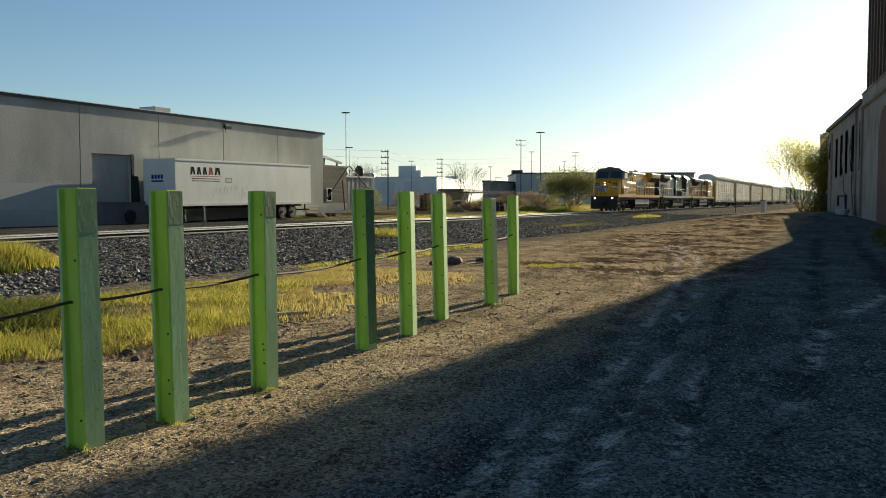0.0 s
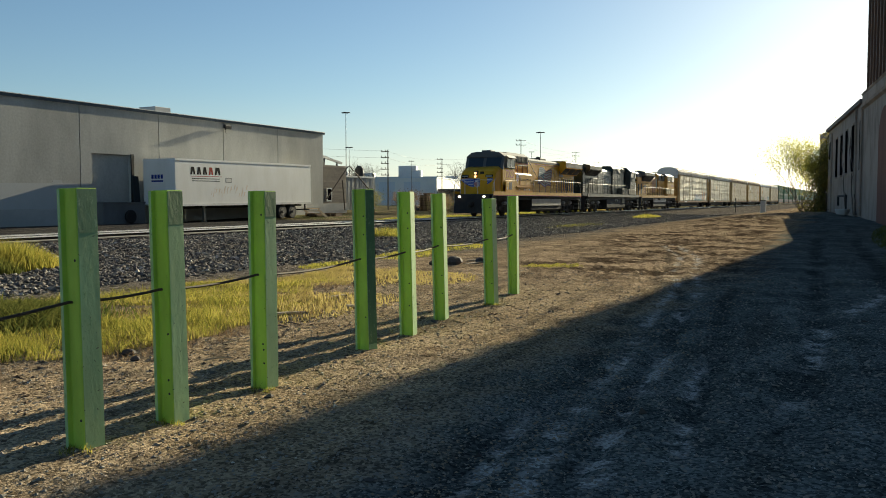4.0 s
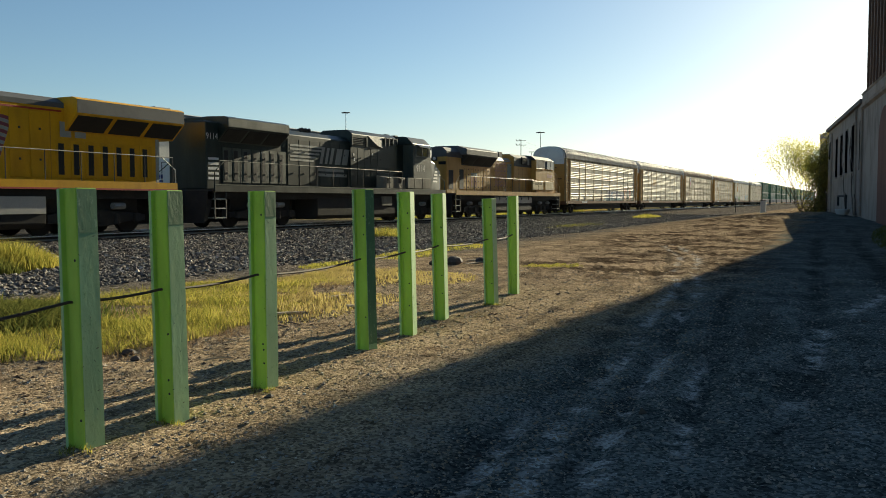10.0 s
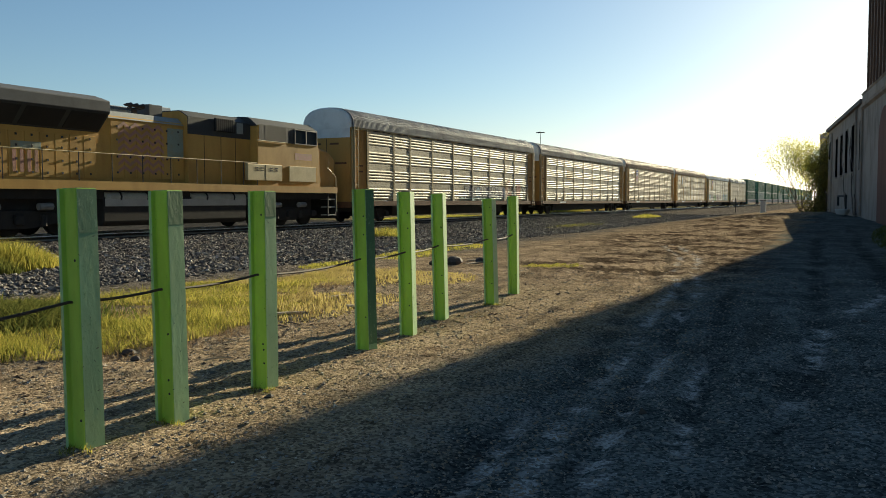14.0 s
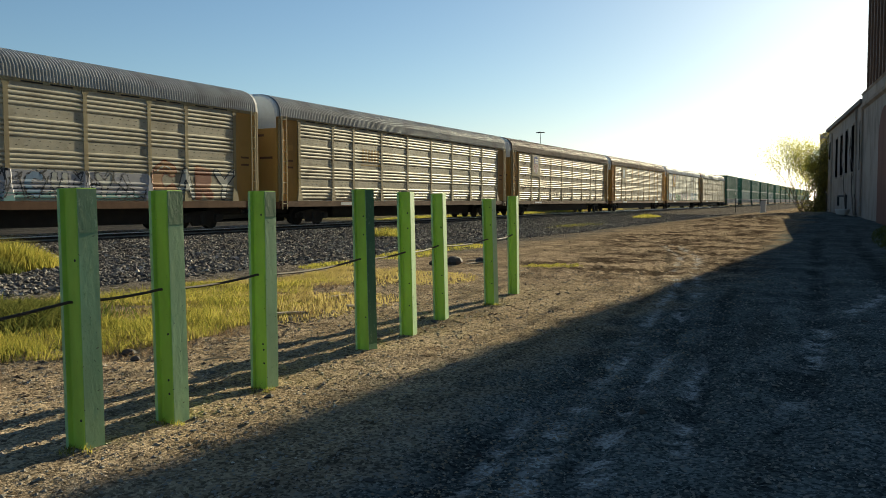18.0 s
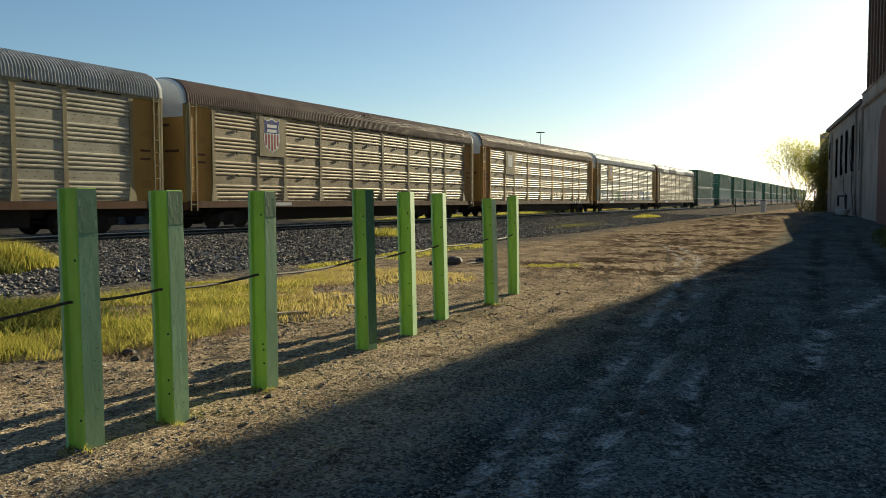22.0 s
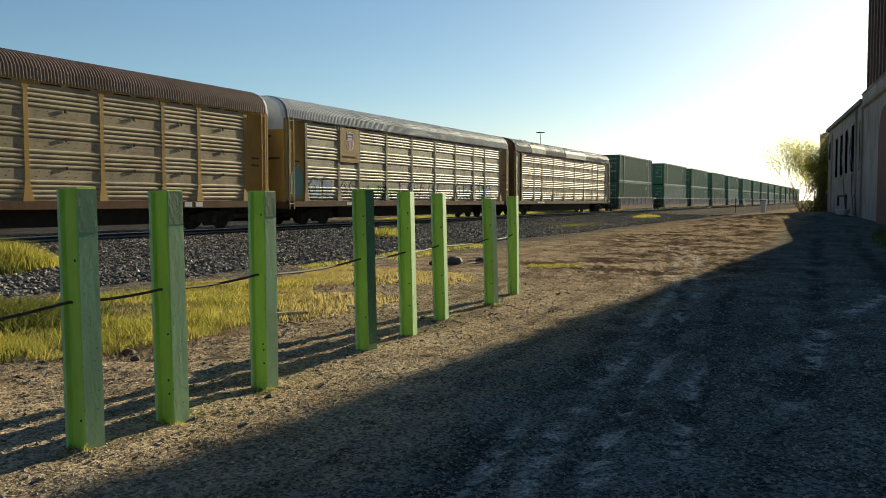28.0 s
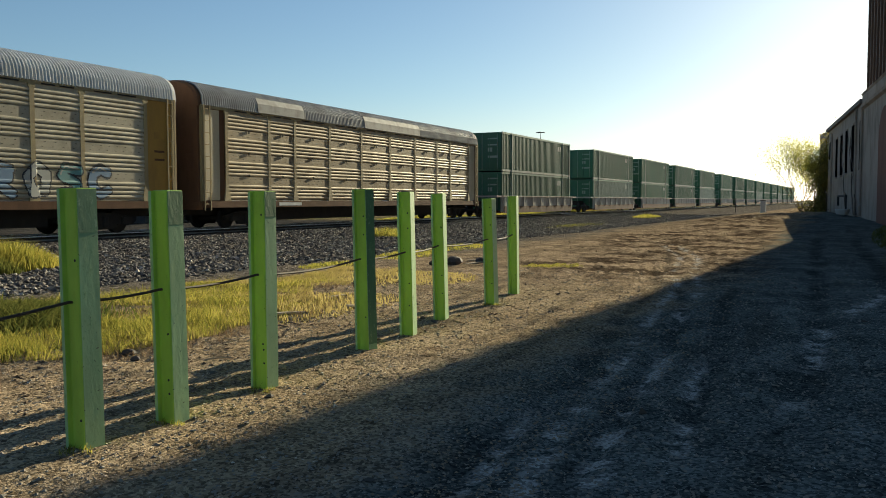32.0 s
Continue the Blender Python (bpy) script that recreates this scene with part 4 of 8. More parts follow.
# dirt clods in the churned patch
n = 1800
X, Y = rng.uniform(-12, -2, n), rng.uniform(20, 75, n)
cl = stones("dirt_clods", "dark clods of churned earth", X, Y, 0.012 + 0.03 * rng.rand(n) ** 3, 15, 0.1)
cl.data.materials[0] = surf("dark_earth", (0.20, 0.145, 0.095), 0.95, scale=3, bump=0.6)
M_WOOD = surf("bleached_wood", (0.42, 0.34, 0.24), 0.85, dirt=(0.25, 0.19, 0.13), scale=8)
for x, y, ln, rz in ((-6.9, 9.4, 0.5, 70), (-6.4, 10.4, 0.35, 50), (-6.9, 5.9, 0.28, 20), (-8.6, 19.5, 0.7, 80), (-15.4, 27.5, 0.8, 60), (-8.9, 20.3, 0.5, 40), (-7.5, 11.5, 0.3, 65)):
    thing("scrap_board", "short bleached scrap board lying on dirt", "scrap wood", pose(x, y, float(ground_z(x, y)) + 0.02, 0, random.uniform(-4, 4), rz), "scraps of wood", geo=Geo().box(-ln / 2, ln / 2, -0.045, 0.045, -0.012, 0.014), material=M_WOOD, bevel=0.003)
sk = random.Random(55)
for k in range(26):
    x, y, ln = sk.uniform(-8.6, -5.4), sk.uniform(4.5, 14.0), sk.uniform(0.12, 0.45)
    mid = Vector((ln * 0.1, sk.uniform(-0.03, 0.03), 0.015))
    thing("fallen_stick", "thin dry brown stick lying on dirt", "stick", pose(x, y, float(ground_z(x, y)) + 0.006, 0, 0, sk.uniform(0, 180)), "sticks on the lot", geo=Geo().tube([(-ln / 2, 0, 0.004), mid, (ln / 2, 0, 0.006)], 0.007, 5), material=M_WOOD if k % 3 else M_BARK)
for x, y, r in ((-8.9, 18.9, 0.22), (-8.6, 19.9, 0.16), (-6.6, 6.3, 0.07), (-6.3, 6.1, 0.05), (-9.3, 18.6, 0.12)):
    stones_g = Geo().loft([[(r * a * math.cos(k * math.pi / 4) * random.uniform(0.8, 1.2), r * a * math.sin(k * math.pi / 4) * random.uniform(0.8, 1.2), r * z) for k in range(8)] for a, z in ((0.7, -0.3), (1.0, 0.1), (0.75, 0.5), (0.3, 0.7))])
    thing("dirt_lump", "dark lump of dirt and rubble on the lot", "rubble", pose(x, y, float(ground_z(x, y)) + r * 0.2), geo=stones_g, material=M_TIE)
# ---- trees and shrubs ----
def leaf_cloud(places, size, mat, name, seed):
    """Small folded leaves round the places given."""
    r = np.random.RandomState(seed)
    n = len(places)
    P = np.array(places)
    u = r.normal(size=(n, 3))
    u /= np.linalg.norm(u, axis=1, keepdims=True)
    w = np.cross(u, r.normal(size=(n, 3)))
    w /= np.linalg.norm(w, axis=1, keepdims=True)
    s = size * r.uniform(0.6, 1.4, (n, 1))
    v = np.stack([P - u * s, P + w * s * 0.5, P + u * s, P - w * s * 0.5], 1).reshape(-1, 3)
    f = np.arange(4 * n).reshape(-1, 4)
    return fast_mesh(name, v, f, mat)


def grow(g, rnd, p, d, ln, r, depth, tips):
    q = p + d * ln
    g.rod(p, q, r, 6 if r > 0.04 else 4, r * 0.7)
    if depth == 0:
        tips.append(q)
        return
    for k in range(rnd.choice((2, 3))):
        e = (d + Vector((rnd.uniform(-0.6, 0.6), rnd.uniform(-0.6, 0.6), rnd.uniform(-0.15, 0.5)))).normalized()
        grow(g, rnd, q, e, ln * rnd.uniform(0.6, 0.85), r * 0.62, depth - 1, tips)
    tips.append(q)


def tree(label, x, y, h, seed, stems=3, depth=4, leaves=3500, leaf=0.07, mat=None, spread=0.5, fuzz=0.5, name="tree"):
    rnd = random.Random(seed)
    t = thing(name, label, "tree" if name == "tree" else "shrub", pose(x, y, float(ground_z(x, y)) - 0.05))
    g, tips = Geo(), []
    for k in range(stems):
        d = Vector((rnd.uniform(-spread, spread), rnd.uniform(-spread, spread), 1)).normalized()
        grow(g, rnd, Vector((rnd.uniform(-0.15, 0.15), rnd.uniform(-0.15, 0.15), 0)), d, h * 0.30, (0.012 if stems < 12 else 0.006) * h ** 0.8, depth, tips)
    top = max(q.z for q in tips)
    k = h / top
    g.v = [(a * k, b * k, c * k) for a, b, c in g.v]
    part("trunk", g, M_BARK, t)
    if leaves:
        r = np.random.RandomState(seed)
        T = np.array([q * k for q in tips if q.z * k > 0.12 * h])
        P = T[r.randint(0, len(T), leaves)] + r.normal(size=(leaves, 3)) * fuzz * np.array([1, 1, 0.8])
        P = P[P[:, 2] > 0.1]
        part("crown", leaf_cloud(P, leaf, mat, "crown", seed), mat, t)
    return t


bright_tree = tree("young tree with sparse fresh yellow-green leaves by a wall", -4.7, 84.0, 7.0, 3, 13, 4, 6500, 0.06, M_LEAF, 0.62, 0.45)
tr_ = np.random.RandomState(18)
n = 8000
low_leaves = tr_.normal(size=(n, 3))
low_leaves = low_leaves / np.linalg.norm(low_leaves, axis=1, keepdims=True) * tr_.rand(n, 1) ** 0.6 * np.array([1.7, 1.5, 2.5]) * (1 + 0.35 * np.sin(low_leaves * 5).sum(1, keepdims=True) / 3)
low_leaves = low_leaves + np.array([0.85, 0, 3.9]) + low_leaves[:, 2:] * np.array([-0.25, 0, 0])
part("lower_crown", leaf_cloud(low_leaves, 0.075, M_LEAF, "lower_crown", 19), M_LEAF, bright_tree)
hedge = thing("wall_shrub", "dark creeper shrub sprawling against a tan wall", "shrub", pose(-3.1, 81.5, 0.6))
hr = np.random.RandomState(8)
n = 7500
up = hr.rand(n) ** 1.25
hp = np.stack([hr.normal(size=n) * (0.62 - 0.42 * up) + 0.75 * up, hr.normal(size=n) * (1.1 - 0.4 * up), up * 6.0 * (1 + 0.12 * hr.normal(size=n))], 1)
hp = hp[np.sin(hp[:, 0] * 6 + 1) + np.sin(hp[:, 2] * 3.1) + np.sin(hp[:, 1] * 4) > hr.uniform(-2.2, 0.8, n)]
part("foliage", leaf_cloud(hp, 0.10, M_CREEPER, "foliage", 8), M_CREEPER, hedge)
stem = Geo()
for x0, y0, x1, y1, top in ((0, 0, 0.5, 0.3, 5.4), (-0.2, -0.3, 0.1, -0.9, 4.2), (0.2, 0.4, 0.9, 1.0, 5.8), (-0.3, 0.2, -0.4, 0.6, 3.0)):
    stem.rod((x0, y0, -0.3), ((x0 + x1) / 2, (y0 + y1) / 2 + 0.1, top / 2), 0.07, 6, 0.05).rod(((x0 + x1) / 2, (y0 + y1) / 2 + 0.1, top / 2), (x1, y1, top), 0.05, 6, 0.02)
part("stems", stem, M_BARK, hedge)
tree("wide olive-green bush growing beside the tracks", -33.2, 107.0, 4.9, 5, 9, 3, 14000, 0.10, M_OLIVE, 1.0, 0.75, "shrub")
tree("bare spreading tree behind a scrap yard", -60, 133, 8.3, 12, 6, 6, 0, 0.10, M_SCRUB, 0.5, 0.7)
tree("pale bare tree with few leaves behind a fence", -70, 116, 8.3, 14, 7, 6, 0, 0.1, M_SCRUB, 0.35)
sr = random.Random(21)
for k in range(20):
    y = 74 + k * 3.6
    tree("dry brown scrub at the edge of a yard", -42 - 0.04 * (y - 70) + sr.uniform(-2.5, 1.5), y, sr.uniform(0.9, 2.6), 100 + k, 5, 3, 2200, 0.06, M_SCRUB if k % 4 else M_OLIVE, 0.8, 0.4, "shrub")
for k in range(9):
    y = 94 + k * 5.0
    clump(-35 + sr.uniform(-3, 2), y, 2.0, 3.2, 1400, 0.8, M_STRAW if k % 2 else M_GRASS, 80 + k, "dry tall grass beyond the rails", 0.02)
clump(-31.0, 62, 1.2, 9.0, 5000, 0.22, M_GRASS, 95, "short green grass beyond the rails", 0.015)
clump(-31.5, 82, 1.2, 9.0, 5000, 0.25, M_GRASS, 96, "short green grass beyond the rails", 0.015)

# ---- timber shed and sheet fence beside the warehouse ----
M_CLAP = surf("grey_clapboard", (0.24, 0.20, 0.165), 0.9, dirt=(0.14, 0.115, 0.095), scale=2, rnd=0.15)
shed = thing("timber_shed", "weathered grey clapboard shed beside a warehouse", "shed", pose(-45.6, 67.25, 0.4))
part("core", Geo().box(-6, -0.03, 0, 4.6, 0.0, 4.6), M_CLAP, shed)
board = Geo().extrude_y([(0, 0), (0.035, 0), (0.01, 0.21), (0, 0.21)], 0.02, 4.58).mesh("board", M_CLAP)
for k in range(18):
    part("board", board, M_CLAP, shed, at=pose(0, 0, 0.95 + k * 0.203))
part("footing", Geo().box(-6, 0.1, -0.02, 4.62, -0.4, 0.95), M_CONC_LOW, shed)
w = part("window", Geo().box(0.0, 0.04, 1.25, 1.95, 1.25, 2.35), M_DARKWIN, shed)
part("frame", Geo().box(0, 0.06, 1.15, 1.25, 1.15, 2.45).box(0, 0.06, 1.95, 2.05, 1.15, 2.45).box(0, 0.06, 1.25, 1.95, 2.35, 2.45).box(0, 0.06, 1.25, 1.95, 1.15, 1.25), M_WHITE, w)
part("roof_beam", Geo().extrude_x([(-0.3, 5.75), (4.3, 5.0), (4.3, 4.8), (-0.3, 5.5)], -0.4, -0.2), M_WHITE, shed, "sloping pale roof beam")
for y in (1.2, 3.4):
    part("strut", Geo().box(-0.36, -0.24, y, y + 0.12, 4.5, 5.5 - y * 0.16), M_DARKSTEEL, shed)
for a, b in (((0.5, 0.2, 1.2), (0.5, 4.3, 4.6)), ((0.6, 4.4, 4.6), (0.6, 8.0, 2.4)), ((0.5, 3.2, 3.2), (0.5, 3.6, 0.3))):
    part("leaning_timber", Geo().rod(a, b, 0.055, 6), M_TIE, shed, "dark leaning timber brace")
M_SHEET = surf("galvanised_sheet", (0.40, 0.41, 0.42), 0.5, 0.3, dirt=(0.22, 0.2, 0.18), scale=1.5, streak=3, rnd=0.2)
fence = thing("sheet_fence", "corrugated metal sheet fence beyond the tracks", "fence", pose(-45.8, 71.9, 0.4))
sheet = Geo().loft([[((0.0, 0.05, 0.05, 0.0)[i % 4], i * 0.07, z) for i in range(11)] for z in (0.3, 3.6)], closed=False).mesh("sheet", M_SHEET)
for k in range(8):
    part("sheet", sheet, M_SHEET, fence, at=pose(0, k * 0.74, random.uniform(-0.06, 0.06)))
for k in range(4):
    part("post", Geo().box(-0.12, -0.02, k * 1.9, k * 1.9 + 0.12, -0.3, 4.0), M_DARKSTEEL, fence)
part("rail", Geo().box(0.06, 0.12, 0, 5.8, 3.55, 3.7), M_WHITE, fence)
tank = thing("steel_drum_tank", "dark upright drum behind a sheet fence", "tank", pose(-47.5, 77.5, 0.4), geo=Geo().rod((0, 0, 0), (0, 0, 4.6), 0.45, 16).rod((0, 0, 4.6), (0, 0, 4.9), 0.45, 16, 0.2), material=M_DARKSTEEL)

# ---- scrap yard ----
M_PALLET = surf("old_pallet_wood", (0.20, 0.14, 0.09), 0.9, dirt=(0.11, 0.08, 0.055), scale=5, rnd=0.3)


def pallet_geo():
    g = Geo()
    for k in range(6):
        g.box(-0.6, 0.6, -0.5 + k * 0.18, -0.38 + k * 0.18, 0.12, 0.14)
    for x in (-0.6, -0.05, 0.5):
        g.box(x, x + 0.1, -0.5, 0.52, 0.0, 0.12)
    return g.mesh("pallet", M_PALLET)


pal = pallet_geo()
pr = random.Random(9)
for sx, sy, cnt in ((-46, 90, 13), (-46.4, 91.8, 15), (-47, 93.6, 11), (-46, 95.4, 14), (-48, 99, 9), (-43.4, 63.0, 2), (-42.6, 65.0, 2), (-43.6, 66.6, 1)):
    for k in range(cnt):
        thing("pallet", "worn brown timber pallet in a stack", "pallet", pose(sx + pr.uniform(-0.08, 0.08), sy + pr.uniform(-0.1, 0.1), float(ground_z(sx, sy)) + k * 0.142, 0, 0, pr.uniform(-5, 5)), "stacked pallets", geo=pal)
ramp = thing("timber_steps", "pale timber steps behind a trailer", "steps", pose(-42.7, 61.6, 0.12) @ Matrix.Diagonal((1.105, 1.105, 1.105, 1)))
for k in range(4):
    part("tread", Geo().box(-0.7, 0.7, k * 0.32, k * 0.32 + 0.3, 0.72 - k * 0.2, 0.77 - k * 0.2), M_WOOD, ramp)
for x in (-0.7, 0.66):
    part("stringer", Geo().extrude_x([(0, 0.75), (0, 0.6), (1.1, -0.05), (1.3, -0.05), (1.3, 0.1)], x, x + 0.05), M_WOOD, ramp)
for k in range(26):
    y = 86 + pr.uniform(0, 42)
    x = -45 + pr.uniform(-4, 2)
    c = pr.choice((M_RUST, M_WHITE, M_PALLET, M_DARKSTEEL, M_CLAP))
    a, b, h = pr.uniform(0.3, 1.2), pr.uniform(0.3, 1.0), pr.uniform(0.3, 1.4)
    g = Geo().loft([[(a * sx * q, b * sy * q, z) for sx, sy in ((-1, -1), (1, -1), (1, 1), (-1, 1))] for q, z in ((1.0, 0), (0.95, h * 0.6), (0.7, h * 0.7), (0.6, h))])
    thing("scrap_pile", "rusty scrap and rubble heaped in a yard", "scrap", pose(x, y, 0.22, pr.uniform(-8, 8), pr.uniform(-8, 8), pr.uniform(0, 90)), "scrap in the yard", geo=g, material=c, bevel=0.04)
fl = thing("chain_link_fence", "thin metal yard fence beyond the tracks", "fence", pose(-41.5, 84, 0.22))
for k in range(22):
    part("post", Geo().rod((0, k * 3.0, 0), (0, k * 3.0, 2.3), 0.035, 6).rod((0, k * 3.0, 2.3), (0.25, k * 3.0, 2.6), 0.025, 5), M_CLAP, fl)
part("top_rail", Geo().rod((0, 0, 2.25), (0, 63, 2.25), 0.02, 6), M_CLAP, fl)
for z in (2.4, 2.5, 2.6):
    part("barbed_wire", Geo().rod((0.25 * (z - 2.3) / 0.3, 0, z), (0.25 * (z - 2.3) / 0.3, 63, z), 0.006, 4), M_RUST, fl)

# ---- far buildings ----
M_FARGREY = surf("far_grey_metal", (0.74, 0.73, 0.70), 0.6, dirt=(0.4, 0.4, 0.41), scale=0.2, vary=0.04)
M_FARBLUE = surf("slate_metal_wall", (0.44, 0.46, 0.475), 0.6, dirt=(0.34, 0.36, 0.38), scale=0.15, vary=0.04, streak=4)
M_FARWHITE = surf("pale_metal_wall", (0.62, 0.66, 0.70), 0.6, scale=0.2, vary=0.03, amount=0.2)
b1 = thing("low_factory", "low grey factory with a flat roof and awning", "building", pose(-102, 206, 0.2, 0, 0, 15.4))
part("wall", Geo().box(-60, 0, 0, 112, 0, 7.6), M_FARGREY, b1)
part("parapet", Geo().box(-60, 0.15, -0.15, 112, 7.6, 8.0), M_FARWHITE, b1)
part("awning", Geo().box(0, 7, 2, 60, 4.0, 4.7), M_DARKSTEEL, b1, "dark flat awning")
for y in range(6, 56, 9):
    part("opening", Geo().box(-0.1, 0.06, y, y + 6, 0.4, 3.8), M_FARWHITE, b1, "pale loading door")
for x in (-9, -16, -23, -30):
    part("wall_bay", Geo().box(x, x + 4.5, -0.1, 0.1, 1.0, 6.6), M_FARWHITE, b1, "pale wall bay")
for x, y, w, h in ((-12, 6, 5, 3.2), (-8, 3, 3, 1.8), (-22, 5, 3, 1.2), (-28, 4, 2, 1.5), (-5, 40, 4, 1.2)):
    part("roof_unit", Geo().box(x, x + w, y, y + 3, 7.9, 8.0 + h), M_FARGREY, b1, bevel=0.1)
b2 = thing("small_block", "brownish grey flat-roofed block in the distance", "building", pose(-92, 0, 0.2))
part("wall", Geo().box(-2.2, 0, 219, 240, 0, 6.7), M_STUCCO, b2)
part("parapet", Geo().box(-2.3, 0.2, 218.9, 240.2, 6.7, 7.1), M_ROOFEDGE, b2)
part("railing", Geo().box(-3, -2.9, 230, 236, 8.2, 8.3).box(-3, -2.9, 230, 230.1, 7.1, 8.3).box(-3, -2.9, 236, 236.1, 7.1, 8.3), M_DARKSTEEL, b2)
b3 = thing("steel_warehouse", "long slate-grey metal warehouse with a pale bay", "building", pose(-90, 234, 0.2, 0, 0, 25.9))
part("wall", Geo().box(0, 52, 0, 30, 0, 9.3), M_FARBLUE, b3)
part("pale_bay", Geo().box(8.2, 18.0, -0.15, 0, 0.3, 9.0), M_FARWHITE, b3, "pale blue-grey wall bay")
part("roof_edge", Geo().box(-0.3, 52.3, -0.4, 30, 9.3, 9.65), M_ROOFEDGE, b3)
for k in range(26):
    if not 3 < k < 9:
        part("wall_rib", Geo().box(k * 2 + 0.1, k * 2 + 0.35, -0.1, 0, 0.3, 9.2), M_FARBLUE, b3)
part("roof_unit", Geo().box(-1.0, 2.0, 1, 5, 9.3, 10.4), M_DARKSTEEL, b3)
b4 = thing("far_shed", "far pale flat-roofed shed near the horizon", "building", pose(-60, 0, 0.2))
part("wall", Geo().box(-40, 0, 330, 430, 0, 9.0), M_CLAP, b4)
part("roof_edge", Geo().box(-40, 0.5, 329, 430, 9.0, 9.6), M_ROOFEDGE, b4)


def parked(x, y, rz, mat, label, van):
    c = thing("parked_van" if van else "parked_pickup", label, "vehicle", pose(x, y, 0.22, 0, 0, rz))
    if van:
        prof = [(-2.5, 0.35), (2.4, 0.35), (2.5, 0.9), (1.9, 1.15), (1.3, 2.0), (-2.4, 2.05), (-2.5, 1.8)]
    else:
        prof = [(-2.7, 0.45), (2.6, 0.45), (2.65, 1.0), (1.5, 1.12), (0.9, 1.75), (-0.5, 1.78), (-0.8, 1.15), (-2.7, 1.15)]
    part("body", Geo().extrude_x(prof, -0.95, 0.95), mat, c, bevel=0.06)
    part("side_window", Geo().extrude_x([(-0.4, 1.2), (1.3, 1.15), (0.85, 1.66), (-0.4, 1.7)], -0.97, 0.97), M_DARKWIN, c)
    for yy in (-1.6, 1.6):
        for xx in (-0.85, 0.85):
            part("wheel", Geo().rod((xx - 0.1, yy, 0.35), (xx + 0.12, yy, 0.35), 0.35, 16), M_BLACK, c)


parked(-66, 164, 8, M_WHITE, "white pickup parked in a far yard", False)
parked(-64, 173, 20, M_WHITE, "white van parked in a far yard", True)
parked(-62, 182, 5, M_FARBLUE, "dark blue pickup parked in a far yard", False)
parked(-60, 191, 80, M_WHITE, "white pickup parked in a far yard", False)

# ---- masts, poles and wires ----
for x, y, h, r in ((-76, 119.9, 16.0, 0.16), (-91.5, 145.5, 12.2, 0.14), (-103.9, 195.1, 11.8, 0.16), (-101.1, 241.1, 11.9, 0.18), (-79.5, 218.3, 14.7, 0.18), (-50.5, 143.2, 13.5, 0.16), (-74, 230, 12.6, 0.16)):
    m = thing("light_mast", "tall steel light mast with a floodlight head", "light mast", pose(x, y, 0.2), "light masts")
    part("pole", Geo().rod((0, 0, 0), (0, 0, h - 0.2), r * 0.5, 8, r * 0.28), M_DARKSTEEL, m)
    part("head", Geo().box(-0.75, 0.75, -0.2, 0.2, h - 0.2, h - 0.05).box(-0.2, 0.2, -0.6, 0.6, h - 0.2, h - 0.05), M_DARKSTEEL, m, bevel=0.03)
tops = []
for x, y, h in ((-54.7, 96.3, 8.0), (-66.0, 135.4, 8.9), (-53.6, 141.7, 12.2), (-59.8, 194.4, 12.9)):
    m = thing("utility_pole", "wooden utility pole with crossarms and wires", "utility pole", pose(x, y, 0.2, 0, 0, 20), "utility poles")
    part("pole", Geo().rod((0, 0, 0), (0, 0, h), 0.10, 8, 0.06), M_BARK, m)
    for k in range(5 if h < 9 else 2):
        a = part("crossarm", Geo().box(-0.9, 0.15 if h < 9 else 0.9, -0.04, 0.04, h - 0.31 - k * 0.75, h - 0.22 - k * 0.75), M_BARK, m)
        for xx in (-0.8, -0.3):
            part("insulator", Geo().rod((xx, 0, h - 0.22 - k * 0.75), (xx, 0, h - 0.02 - k * 0.75), 0.05, 6), M_CLAP, a)
    tops.append(Vector((x, y, h)))
for a, b in ((tops[0], tops[1]), (tops[1], tops[3]), (tops[2], tops[3]), (Vector((-110, 70, 12)), tops[0])):
    for dz in (0.0, -0.9):
        g = Geo().tube([a.lerp(b, k / 10) + Vector((0, 0, dz - 2.0 * (k / 10) * (1 - k / 10))) for k in range(11)], 0.010, 4)
        thing("overhead_wire", "thin dark overhead wire between poles", "wire", geo=g, material=M_DARKSTEEL)
sg = thing("relay_cabinet", "grey trackside relay cabinet on a footing", "cabinet", pose(-9.2, 98, float(ground_z(-9.2, 98))))
part("body", Geo().box(-0.27, 0.27, -0.25, 0.25, 0.1, 1.25), M_CONC_LOW, sg, bevel=0.02)
part("footing", Geo().box(-0.33, 0.33, -0.3, 0.3, -0.3, 0.1), M_CONC, sg)
part("lid", Geo().box(-0.31, 0.31, -0.29, 0.29, 1.25, 1.31), M_DARKSTEEL, sg)
mk = thing("marker_post", "thin grey marker post beside the rails", "post", pose(-14.5, 118, 0.0), geo=Geo().rod((0, 0, 0), (0, 0, 1.9), 0.05, 8), material=M_DARKSTEEL)
# ---- train ----
M_GALV = surf("galvanised_panel", (0.51, 0.46, 0.35), 0.55, 0.2, dirt=(0.27, 0.235, 0.17), amount=0.8, scale=1.1, grain=30, vary=0.08, bump=0.06, rnd=0.12, spec=0.2)
M_GALVWARM = surf("brownish_galvanised_panel", (0.46, 0.375, 0.255), 0.55, 0.2, dirt=(0.25, 0.195, 0.125), amount=0.8, scale=1.1, grain=30, vary=0.08, bump=0.06, rnd=0.1, spec=0.12)
M_RACKTAN = surf("faded_tan_paint", (0.40, 0.315, 0.165), 0.65, dirt=(0.24, 0.17, 0.10), amount=0.7, scale=1.5, streak=3, rnd=0.1, spec=0.3)
